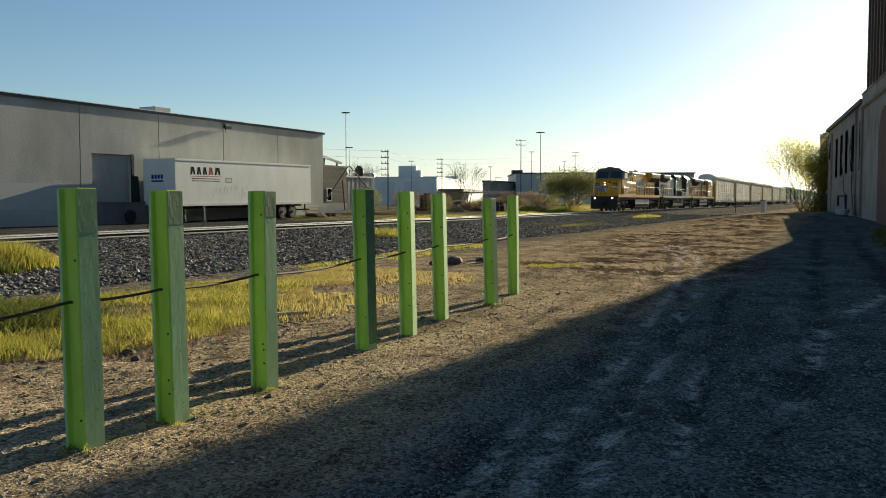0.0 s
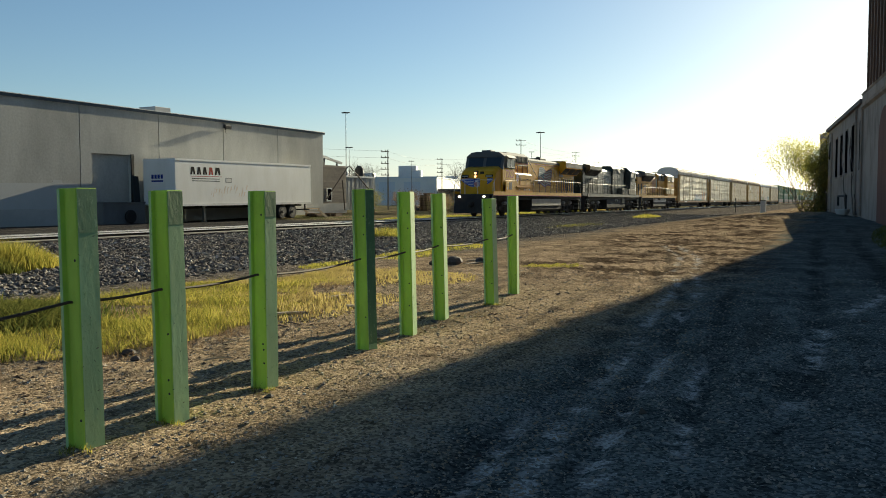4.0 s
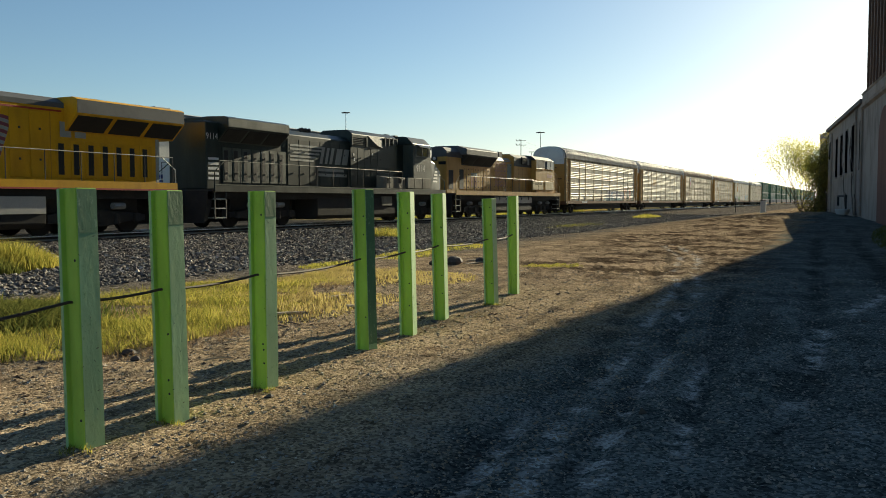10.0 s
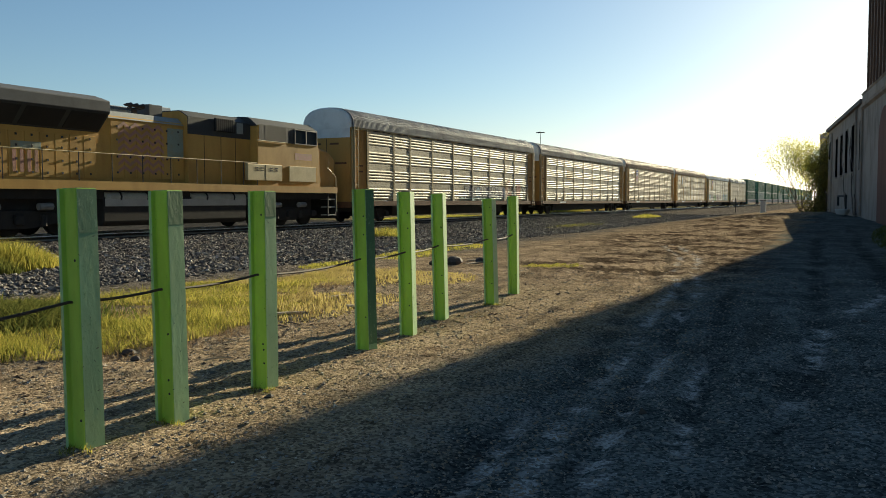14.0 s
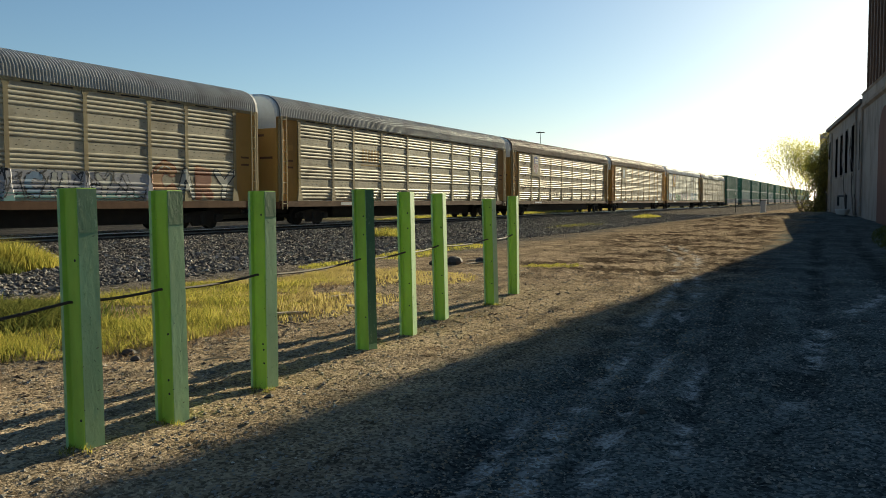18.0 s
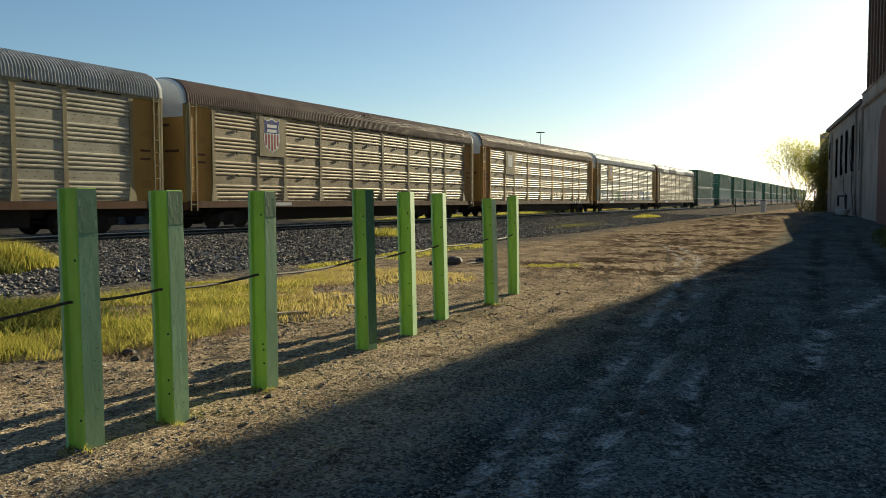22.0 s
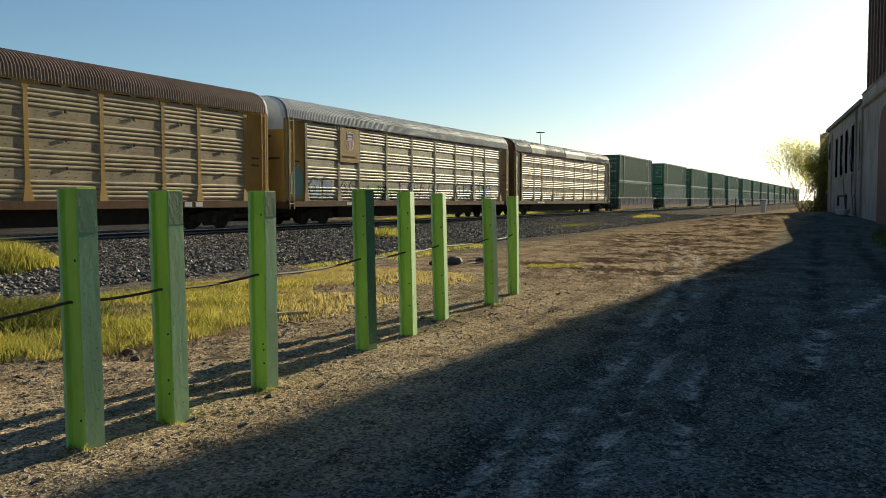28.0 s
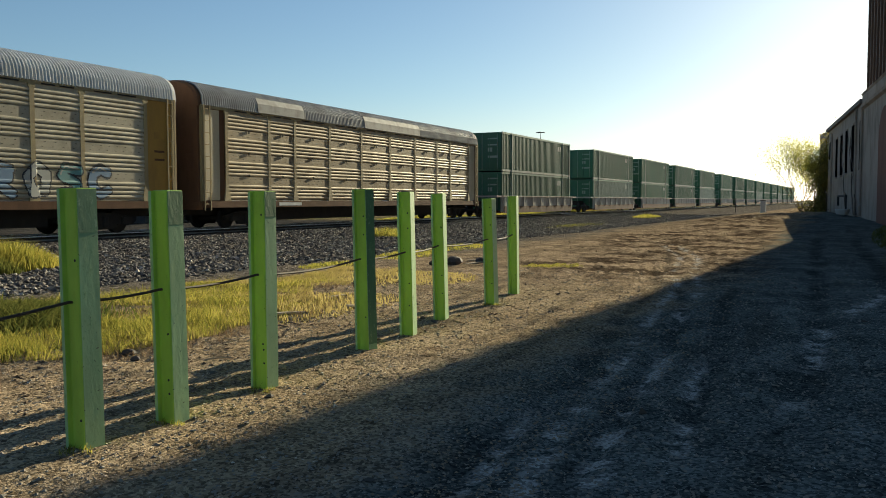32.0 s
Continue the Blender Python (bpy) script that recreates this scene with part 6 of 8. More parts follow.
for k in range(3):
    drape(car2, "faded_initial", [[(-6.4 + k * 0.62, 3.25), (-6.35 + k * 0.62, 3.72)], [(-6.1 + k * 0.62, 3.25), (-6.05 + k * 0.62, 3.72)]], 0.10, M_RACKYELLOW, 0.004, "faded yellow initial as plain blocks")
drape(car2, "faded_line", [[(-6.5, 3.0), (-4.6, 3.0)]], 0.05, M_RACKYELLOW, 0.004, "faded yellow rule")
car3 = rack_car(229.8, "brownish autorack car with a large painted shield", 1, M_RACKTAN, M_ROOFBROWN, seams=True, emblem="shield")
car4 = rack_car(258.3, "brownish autorack car with yellow posts and bleached emblem", 1, M_RACKYELLOW, M_ROOFBROWN, seams=True, emblem="faded")
for k in range(3):
    part("white_initial", Geo().box(1.551, 1.556, 7.7 + k * 0.6, 8.1 + k * 0.6, 0.9, 1.08), M_WHITE, car4)
car5 = rack_car(286.7, "pale galvanised autorack car with small shield and graffiti", 0, M_RACKTAN, M_ROOFPALE, emblem="small", ends=M_RACKYELLOW)
for k, shape in enumerate(("loop", "bow")):
    letter(car5, shape, -11.75 + k * 1.15, 1.36, 0.75, 0.72, 0.15, GRAFFITI[0], GRAFFITI[4], GRAFFITI[1])
for k, shape in enumerate(("loop", "wave")):
    letter(car5, shape, -9.05 + k * 0.8, 1.40, 0.6, 0.62, 0.05, GRAFFITI[6], GRAFFITI[4])
drape(car5, "graffiti_ground", [[(-6.7, 1.5), (-5.6, 1.65), (-4.4, 1.5), (-3.5, 1.55)]], 0.42, GRAFFITI[5], 0.003, "green sprayed ground")
scrawl(car5, -6.8, -3.7, 1.2, 1.95, GRAFFITI[4], 8, 14, 0.05, "dark sprayed letters")
for k, shape in enumerate(("bow", "ring", "peak", "loop", "wave")):
    letter(car5, shape, -2.9 + k * 1.2, 1.36, 0.85, 0.72, 0.15, GRAFFITI[(8, 1, 8, 1, 8)[k]], GRAFFITI[4 if k % 2 else 7], GRAFFITI[1])
for k, shape in enumerate(("loop", "bow", "loop", "wave", "ring")):
    letter(car5, shape, 4.5 + k * 1.25, 1.36, 0.85, 0.85, 0.15, GRAFFITI[(1, 0, 1, 3, 0)[k]], GRAFFITI[4], GRAFFITI[1])
part("graffiti_splash", Geo().extrude_x([(-13.1, 1.3), (-12.4, 1.2), (-12.2, 2.1), (-12.5, 2.8), (-13.0, 2.6), (-13.2, 2.0)], 1.461, 1.464), GRAFFITI[3], car5, "teal spray-painted patch")
car6 = rack_car(315.1, "brown autorack car with patched roof and pale corners", 1, M_RACKTAN, M_ROOFGREY, seams=True, ends=M_RACKBROWN, white_top=False)
arc = roof_arc()
for a, b in ((-10.0, -6.6), (-1.2, 5.0)):
    part("roof_patch", Geo().loft([[(x * 1.03, y, z + 0.035) for x, z in arc[0:3]] + [(x * 1.01, y, z + 0.02) for x, z in reversed(arc[0:3])] for y in (a, b)]), M_PATCH, car6, "newer pale roof sheet")
for ey in (-1, 1):
    part("pale_corner", Geo().box(1.46, 1.475, ey * 12.72 - 0.55, ey * 12.72 + 0.3, 1.15, 4.75), M_PALECORNER, car6, "pale grey corner plate")


def container(s, z, kind, label):
    c = rail_vehicle("shipping_container", label, "container", s, "stacked green containers")
    part("frame", Geo().box(-1.26, 1.26, -8.0, 8.0, z + 0.05, z + 2.86), M_GREEN, c)
    pitch = 0.30
    prof = []
    y = -7.85
    while y < 7.8:
        prof += [(0.0, y), (0.0, y + 0.09), (0.038, y + 0.13), (0.038, y + 0.24)]
        y += pitch
    wall = shared(("corrugated", kind), lambda: Geo().loft([[(1.262 + dx, yy, zz) for dx, yy in prof] for zz in (0.16, 2.74)], closed=False).mesh("corrugated_wall", M_GREENPALE if kind == 2 else M_GREEN))
    for sx in (1, -1):
        part("corrugated_wall", wall, M_GREEN, c, at=pose(0, 0, z, 0, 0, 0 if sx > 0 else 180))
        part("top_rail", Geo().box(sx * 1.25, sx * 1.31, -8.05, 8.05, z + 2.74, z + 2.88), M_GREEN, c)
        part("bottom_rail", Geo().box(sx * 1.25, sx * 1.31, -8.05, 8.05, z, z + 0.16), M_GREENPALE, c, "pale worn bottom rail")
        for y in (-8.0, -6.1, 6.1, 8.0):
            part("post", Geo().box(sx * 1.25, sx * 1.32, y - 0.07, y + 0.07, z, z + 2.88), M_GREENPALE if abs(y) < 7 else M_GREEN, c)
            for zz in (z, z + 2.74):
                part("corner_casting", Geo().box(sx * 1.22, sx * 1.33, y - 0.09, y + 0.09, zz, zz + 0.13), M_GREENPALE, c)
        for k in range(2):
            part("logo_block", Geo().extrude_x([(4.6 + k * 0.5, z + 2.1), (4.9 + k * 0.5, z + 2.05), (4.98 + k * 0.5, z + 2.45), (4.68 + k * 0.5, z + 2.5)], sx * 1.302, sx * 1.306), M_GREENPALE, c, "faded pale logo shape")
    for ey in (1, -1):
        d = part("end_wall", Geo().box(-1.2, 1.2, ey * 8.0, ey * 8.04, z + 0.15, z + 2.75), M_GREEN, c)
        for k in range(4):
            x = -0.9 + k * 0.6
            part("lock_rod", Geo().rod((x, ey * 8.06, z + 0.15), (x, ey * 8.06, z + 2.72), 0.022, 6), M_GREENPALE if k % 2 else M_GREEN, d)
        for k, (w, h) in enumerate(((0.8, 0.1), (0.7, 0.1), (0.35, 0.3), (0.8, 0.16))):
            part("print_bar", Geo().box(0.15, 0.15 + w, ey * 8.04, ey * 8.045, z + 2.35 - k * 0.45, z + 2.35 - k * 0.45 + h), M_GREENPALE, d)
    return c


def well_car(s, i):
    car = rail_vehicle("well_car", "low grey well car carrying two stacked containers", "rail car", s, "container well cars of the train")
    for sx in (1, -1):
        part("side_wall", Geo().extrude_y([(sx * 1.34, 0.3), (sx * 1.40, 0.3), (sx * 1.44, 0.75), (sx * 1.44, 1.40), (sx * 1.52, 1.42), (sx * 1.52, 1.50), (sx * 1.34, 1.50)], -8.5, 8.5), M_WELL, car, "pale grey well side")
        part("lower_chord", Geo().extrude_y([(sx * 1.30, 0.22), (sx * 1.46, 0.22), (sx * 1.46, 0.72), (sx * 1.30, 0.72)], -8.0, 8.0), M_RACKBROWN, car, "rusty lower chord")
        for k in range(9):
            part("side_rib", Geo().box(sx * 1.44, sx * 1.50, -8.0 + k * 2 - 0.05, -8.0 + k * 2 + 0.05, 0.72, 1.42), M_WELL, car)
    part("floor", Geo().box(-1.34, 1.34, -8.4, 8.4, 0.24, 0.34), M_RACKBROWN, car)
    for ey in (1, -1):
        part("end_platform", Geo().box(-1.5, 1.5, ey * 8.5, ey * 9.5, 1.38, 1.5), M_WELL, car)
        part("end_arm", Geo().box(-0.45, 0.45, ey * 8.5, ey * 10.4, 0.7, 1.1), M_UNDER, car)
    truck(car, -10.2, 0.46, 2, 1.73)
    container(s, 0.36, (0, 2, 0, 0, 2, 0, 0)[i % 7], "dark green corrugated shipping container seated in a well car")
    container(s, 3.27, 0, "dark green corrugated shipping container stacked on another")


for i, s in enumerate((341.6, 365.4, 386.1, 407.0, 427.8, 451.6, 472.4, 493.2, 514.0, 534.8, 558.6, 579.4, 600.2, 621.0, 641.8)):
    well_car(s, i)
# ---- locomotives ----
M_GLASS = glass("cab_glass", (0.02, 0.03, 0.04))
M_REDLINE = surf("red_stripe", (0.38, 0.025, 0.015), 0.5, vary=0.05)
M_TANK = surf("grey_fuel_tank", (0.24, 0.24, 0.235), 0.6, dirt=(0.12, 0.11, 0.10), amount=0.7, scale=1.2, streak=2)
M_WINGBLUE = surf("bright_wing_blue", (0.03, 0.09, 0.42), 0.5, dirt=(0.02, 0.06, 0.28), vary=0.05)
M_UPEDGE = surf("worn_yellow_edge", (0.50, 0.23, 0.02), 0.5, dirt=(0.22, 0.10, 0.02), amount=0.7, scale=4)
M_HEADLIGHT = glow("lit_headlight", (1.0, 0.55, 0.25), 1.3)
M_LENS = glow("ditch_light", (1.0, 0.85, 0.65), 1.2)
M_FLAGBLUE = surf("flag_blue", (0.035, 0.10, 0.16), 0.5, dirt=(0.08, 0.2, 0.22), scale=3)
M_FLAGRED = surf("flag_red", (0.22, 0.045, 0.06), 0.5, vary=0.05)
M_TANKPALE = surf("pale_tank_panel", (0.42, 0.40, 0.36), 0.55, dirt=(0.25, 0.23, 0.20), amount=0.6, scale=1.2, streak=2)
M_FRAMEGREY = surf("dull_window_frame", (0.22, 0.22, 0.21), 0.6, vary=0.05)
M_OLDGREY = surf("sooty_dark_grey", (0.045, 0.048, 0.05), 0.6, dirt=(0.085, 0.08, 0.07), amount=0.6, scale=1.3, spec=0.25)
M_CREAM = surf("pale_yellow_box", (0.62, 0.50, 0.26), 0.6, dirt=(0.42, 0.32, 0.16), amount=0.5, scale=2)
M_PINK = surf("faded_red_paint", (0.46, 0.22, 0.17), 0.6, dirt=(0.40, 0.26, 0.13), amount=0.8, scale=3)
M_OLDTEAL = surf("faded_teal_paint", (0.26, 0.32, 0.27), 0.6, dirt=(0.34, 0.26, 0.12), amount=0.7, scale=2.5)
M_NSTAN = surf("dusty_tan_grime", (0.20, 0.185, 0.145), 0.75, dirt=(0.08, 0.075, 0.06), amount=0.7, scale=2.2, streak=2)
M_PIPE = surf("dusty_reservoir", (0.42, 0.41, 0.34), 0.6, dirt=(0.25, 0.23, 0.18), amount=0.6, scale=2)
M_GRILLE = surf("black_grille", (0.012, 0.012, 0.013), 0.7)
M_TARP = surf("faded_grey_green", (0.33, 0.34, 0.31), 0.6, dirt=(0.2, 0.19, 0.17))


def turned(g, k):
    """The same shape with its ends swapped when k is -1."""
    if k < 0:
        g.v = [(-x, -y, z) for x, y, z in g.v]
    return g


def running_gear(lo, sill, tank_y0, tank_y1, rail_col, posts, trucks=(-7.0, 7.0), band=0.72, top=1.27, pipes=(), tank_panel=True):
    part("underframe", Geo().box(-1.35, 1.35, -10.8, 10.8, 1.2, 1.52), M_UNDER, lo)
    part("deck", Geo().box(-1.52, 1.52, -10.6, 10.6, 1.52, 1.60), M_DARKSTEEL, lo, "dark walkway deck")
    for sx in (1, -1):
        part("side_sill", Geo().box(sx * 1.50, sx * 1.56, -10.6, 10.6, 1.50, 1.80), sill, lo)
        rail = part("handrail", Geo().rod((sx * 1.53, posts[0], 2.75), (sx * 1.53, posts[-1], 2.75), 0.016, 6), rail_col, lo)
        for y in posts:
            part("stanchion", Geo().rod((sx * 1.53, y, 1.8), (sx * 1.53, y, 2.76), 0.018, 6), M_DARKSTEEL, rail)
        tank = part("fuel_tank", Geo().extrude_y([(sx * 0.1, 0.25), (sx * 1.25, 0.25), (sx * 1.40, 0.40), (sx * 1.42, band), (sx * 1.40, 1.28), (sx * 0.1, 1.28)], tank_y0, tank_y1), M_UNDER, lo, "grimy black fuel tank", bevel=0.03)
        if tank_panel:
            part("tank_panel", Geo().box(sx * 1.42, sx * 1.45, tank_y0 + 0.03, tank_y1 - 0.03, band, top), M_TANKPALE, tank, "dusty pale tank panel", bevel=0.008)
        for ra, rb, rz_ in pipes:
            res = part("air_reservoir", Geo().rod((sx * 1.28, ra, rz_), (sx * 1.28, rb, rz_), 0.18, 14), M_PIPE, lo, "dusty pale air reservoir", bevel=0.02, smooth=True)
            for q in (0.25, 0.75):
                part("strap", Geo().rod((sx * 1.28, ra + (rb - ra) * q, rz_), (sx * 1.28, ra + (rb - ra) * q + 0.06, rz_), 0.21, 14), M_UNDER, res)
    for y in trucks:
        truck(lo, y, 0.53, 3, 3.7, 1.15)
        part("bogie_frame", Geo().box(-0.6, 0.6, y - 2.35, y + 2.35, 0.42, 1.2), M_UNDER, lo)
        part("traction_motor", Geo().box(-1.02, 1.02, y - 2.1, y + 2.1, 0.75, 1.2), M_UNDER, lo)
        for sx in (1, -1):
            for q in (-0.95, 0.95):
                part("brake_cylinder", Geo().rod((sx * 1.3, y + q - 0.25, 0.95), (sx * 1.3, y + q + 0.25, 0.95), 0.12, 8), M_TANK, lo)
    for ey in (1, -1):
        part("coupler", Geo().box(-0.16, 0.16, ey * 10.7, ey * 11.25, 0.72, 1.05), M_UNDER, lo, bevel=0.03)
        part("pilot", Geo().extrude_x([(ey * 10.55, 1.5), (ey * 10.8, 1.5), (ey * 10.9, 0.95), (ey * 11.05, 0.25), (ey * 10.9, 0.25), (ey * 10.6, 0.9)], -1.35, 1.35), M_UNDER, lo, "black snow-plough pilot")
        for sx in (1, -1):
            st = part("steps", Geo().box(sx * 1.05, sx * 1.5, ey * 9.9, ey * 10.5, 0.42, 0.47).box(sx * 1.05, sx * 1.5, ey * 9.9, ey * 10.5, 0.80, 0.85).box(sx * 1.05, sx * 1.5, ey * 9.9, ey * 10.5, 1.18, 1.23), M_TARP, lo, "steel corner steps")
            part("step_side", Geo().box(sx * 1.46, sx * 1.5, ey * 9.84, ey * 9.9, 0.4, 1.5).box(sx * 1.46, sx * 1.5, ey * 10.5, ey * 10.56, 0.4, 1.5), M_DARKSTEEL, st)
            part("grab_rail", Geo().tube([(sx * 1.5, ey * 10.6, 0.6), (sx * 1.5, ey * 10.55, 2.3), (sx * 1.45, ey * 9.9, 2.75)], 0.025, 6), rail_col, st)


def door_row(lo, x, y0, y1, z0, z1, n, mat, dark=True, latches=2):
    """Hood doors with latches, some with dark louvred screens."""
    w = (y1 - y0) / n
    for sx in (1, -1):
        for k in range(n):
            d = part("hood_door", Geo().box(sx * x, sx * (x + 0.025), y0 + k * w + 0.03, y0 + (k + 1) * w - 0.03, z0, z1), mat, lo, bevel=0.006)
            for q in ((0.25, 0.72) if latches == 2 else (0.08, 0.36, 0.66, 0.9)):
                part("latch", shared("latch", lambda: Geo().box(0, 0.025, -0.03, 0.03, 0, 0.07).mesh("latch", M_DARKSTEEL)), M_DARKSTEEL, d, at=pose(sx * (x + 0.025) - 0.0125 * (1 - sx), y0 + (k + 0.5) * w, z0 + (z1 - z0) * q))
            if dark:
                part("screen", Geo().box(sx * (x + 0.025), sx * (x + 0.032), y0 + k * w + 0.12, y0 + k * w + 0.12 + w * 0.36, z0 + 0.1, z1 - 0.12), M_GRILLE, d, "dark screened opening")


def grille(lo, x, y0, y1, z0, z1, n, frame_mat):
    for sx in (1, -1):
        b = part("intake_grille", Geo().box(sx * x, sx * (x + 0.02), y0, y1, z0, z1), M_GRILLE, lo, "black intake screen")
        for k in range(n + 1):
            y = y0 + (y1 - y0) * k / n
            part("grille_bar", Geo().box(sx * (x + 0.02), sx * (x + 0.05), y - 0.05, y + 0.05, z0 - 0.04, z1 + 0.04), frame_mat, b)
        for k in range(5):
            z = z0 + (z1 - z0) * (k + 0.5) / 5
            part("louvre", Geo().box(sx * (x + 0.02), sx * (x + 0.035), y0, y1, z - 0.012, z + 0.012), frame_mat, b)


def radiator(lo, y0, y1, zl, zm, zt, mat, top_mat, hood=0.9, half=1.5):
    """Overhanging radiator wings: a slanted underside, a low fascia and fans on top."""
    prof = [(-hood, zl), (-half, zm), (-half, zt), (-half + 0.2, zt + 0.07), (half - 0.2, zt + 0.07), (half, zt), (half, zm), (hood, zl)]
    r = part("radiator_wing", Geo().extrude_y(prof, y0, y1), mat, lo, "overhanging radiator wing", bevel=0.015)
    for sx in (1, -1):
        part("fascia", Geo().box(sx * half, sx * (half + 0.012), y0 + 0.03, y1 - 0.03, zm + 0.04, zt - 0.02), top_mat, r)
        n = 3
        for k in range(n):
            a, b = y0 + (y1 - y0) * (k + 0.06) / n, y0 + (y1 - y0) * (k + 0.94) / n
            e = 0.012
            part("under_screen", Geo().add([(sx * (hood + 0.06 + e), a, zl + 0.05), (sx * (hood + 0.06 + e), b, zl + 0.05), (sx * (half - 0.05 + e), b, zm - 0.06), (sx * (half - 0.05 + e), a, zm - 0.06), (sx * (hood + 0.06), a, zl + 0.07), (sx * (hood + 0.06), b, zl + 0.07), (sx * (half - 0.05), b, zm - 0.03), (sx * (half - 0.05), a, zm - 0.03)], [(0, 1, 2, 3), (7, 6, 5, 4), (0, 4, 5, 1), (1, 5, 6, 2), (2, 6, 7, 3), (3, 7, 4, 0)]), M_GRILLE, r)
    for k in range(2):
        part("fan", Geo().rod((0, y0 + (y1 - y0) * (0.3 + 0.4 * k), zt + 0.05), (0, y0 + (y1 - y0) * (0.3 + 0.4 * k), zt + 0.16), 0.75, 18), M_DARKSTEEL, r)


def horn(lo, y, z, x=0.2):
    h = part("air_horn", Geo().box(x - 0.05, x + 0.05, y - 0.3, y + 0.3, z, z + 0.05), M_DARKSTEEL, lo, "black air horn cluster")
    for q in (-0.3, 0.0, 0.3):
        part("trumpet", Geo().rod((x, y + q - 0.18, z + 0.12), (x, y + q + 0.16, z + 0.14), 0.03, 8, 0.1), M_DARKSTEEL, h)


def cab(lo, k, y0, y1, half, z0, zeave, ztop, body, roof, win, slope=0.75):
    """A wide cab; the windscreen leans back from its front end y0."""
    prof = [(-half, zeave), (-half * 0.72, ztop - 0.04), (-half * 0.4, ztop), (half * 0.4, ztop), (half * 0.72, ztop - 0.04), (half, zeave)]
    c = part("cab", turned(Geo().extrude_x([(y0, z0), (y0 + 0.05, 3.35), (y0 + slope * 0.6, zeave), (y1, zeave), (y1, z0)], -half, half), k), body, lo, bevel=0.02)
    part("cab_roof", turned(Geo().loft([[(x, y, z) for x, z in prof + [(half, zeave - 0.06), (-half, zeave - 0.06)]] for y in (y0 + slope * 0.45, y1 + 0.1)]), k), roof, c, "rounded cab roof", bevel=0.02)
    for sx in (1, -1):
        a, b, zb, zt = win
        f = part("side_window", turned(Geo().box(sx * half, sx * (half + 0.015), a, b, zb, zt), k), M_GLASS, c)
        part("window_frame", turned(Geo().box(sx * half, sx * (half + 0.03), a - 0.04, a, zb - 0.04, zt + 0.04).box(sx * half, sx * (half + 0.03), b, b + 0.04, zb - 0.04, zt + 0.04).box(sx * half, sx * (half + 0.03), (a + b) / 2 - 0.03, (a + b) / 2 + 0.03, zb, zt).box(sx * half, sx * (half + 0.03), a, b, zt, zt + 0.04).box(sx * half, sx * (half + 0.03), a, b, zb - 0.04, zb), k), M_FRAMEGREY, f, "grey window frame")
        # windscreen pane, leaning with the cab front
        w0, w1 = (0.12, half * 0.86)
        y_at = lambda z: y0 + 0.05 + (slope * 0.6 - 0.05) * (z - 3.35) / (zeave - 3.35)
        za, zb2 = 3.52, zeave - 0.1
        part("windscreen", turned(Geo().add([(sx * w0, y_at(za) - 0.02, za), (sx * w1, y_at(za) - 0.02, za), (sx * w1, y_at(zb2) - 0.02, zb2), (sx * w0, y_at(zb2) - 0.02, zb2), (sx * w0, y_at(za), za - 0.0), (sx * w1, y_at(za), za), (sx * w1, y_at(zb2), zb2), (sx * w0, y_at(zb2), zb2)], [(0, 1, 2, 3), (7, 6, 5, 4), (0, 4, 5, 1), (1, 5, 6, 2), (2, 6, 7, 3), (3, 7, 4, 0)]), k), M_GLASS, c)
    return c


def wavy_flag(lo, x, y0, y1, z0, z1):
    """A painted waving flag: blue field with pale dots and red and white stripes."""
    f = part("painted_flag", Geo().box(x, x + 0.003, y0 + 0.9, y1 - 0.9, z0 + 0.5, z1 - 0.6), M_TARP, lo, "painted waving flag")
    wave = lambda u: 0.10 * math.sin(u * 9.0) - 0.16 * u
    n, rows = 22, 13
    for r_ in range(rows):
        g, zb = Geo(), z0 + (z1 - z0) * r_ / rows
        h = (z1 - z0) / rows * 0.96
        lo_u = 0.0 if r_ < 6 else 0.42
        bot = [(x + 0.004, y0 + (y1 - y0) * u - 0.35 * (1 - (zb - z0)), zb + wave(u)) for u in [lo_u + (1 - lo_u) * i / n for i in range(n + 1)]]
        top = [(a, b + 0.35 * h, c + h) for a, b, c in bot]
        g.add(bot + top, [(i, i + 1, n + 2 + i, n + 1 + i) for i in range(n)])
        part("stripe", g, M_TARP if r_ % 2 else M_FLAGRED, f)
    g = Geo()
    zb, h = z0 + (z1 - z0) * 6 / rows, (z1 - z0) * 7 / rows
    bot = [(x + 0.004, y0 + (y1 - y0) * u - 0.35 * (1 - (zb - z0)), zb + wave(u)) for u in [0.42 * i / 8 for i in range(9)]]
    g.add(bot + [(a, b + 0.35 * h, c + h) for a, b, c in bot], [(i, i + 1, 10 + i, 9 + i) for i in range(8)])
    part("field", g, M_FLAGBLUE, f)
    for i in range(5):
        for j in range(4):
            u = 0.42 * (i + 0.5) / 5
            y, z = y0 + (y1 - y0) * u + 0.1 * j - 0.1, zb + 0.12 + h * 0.24 * j + wave(u)
            part("star", Geo().rod((x + 0.005, y, z), (x + 0.008, y, z), 0.035, 5), M_WHITE, f)


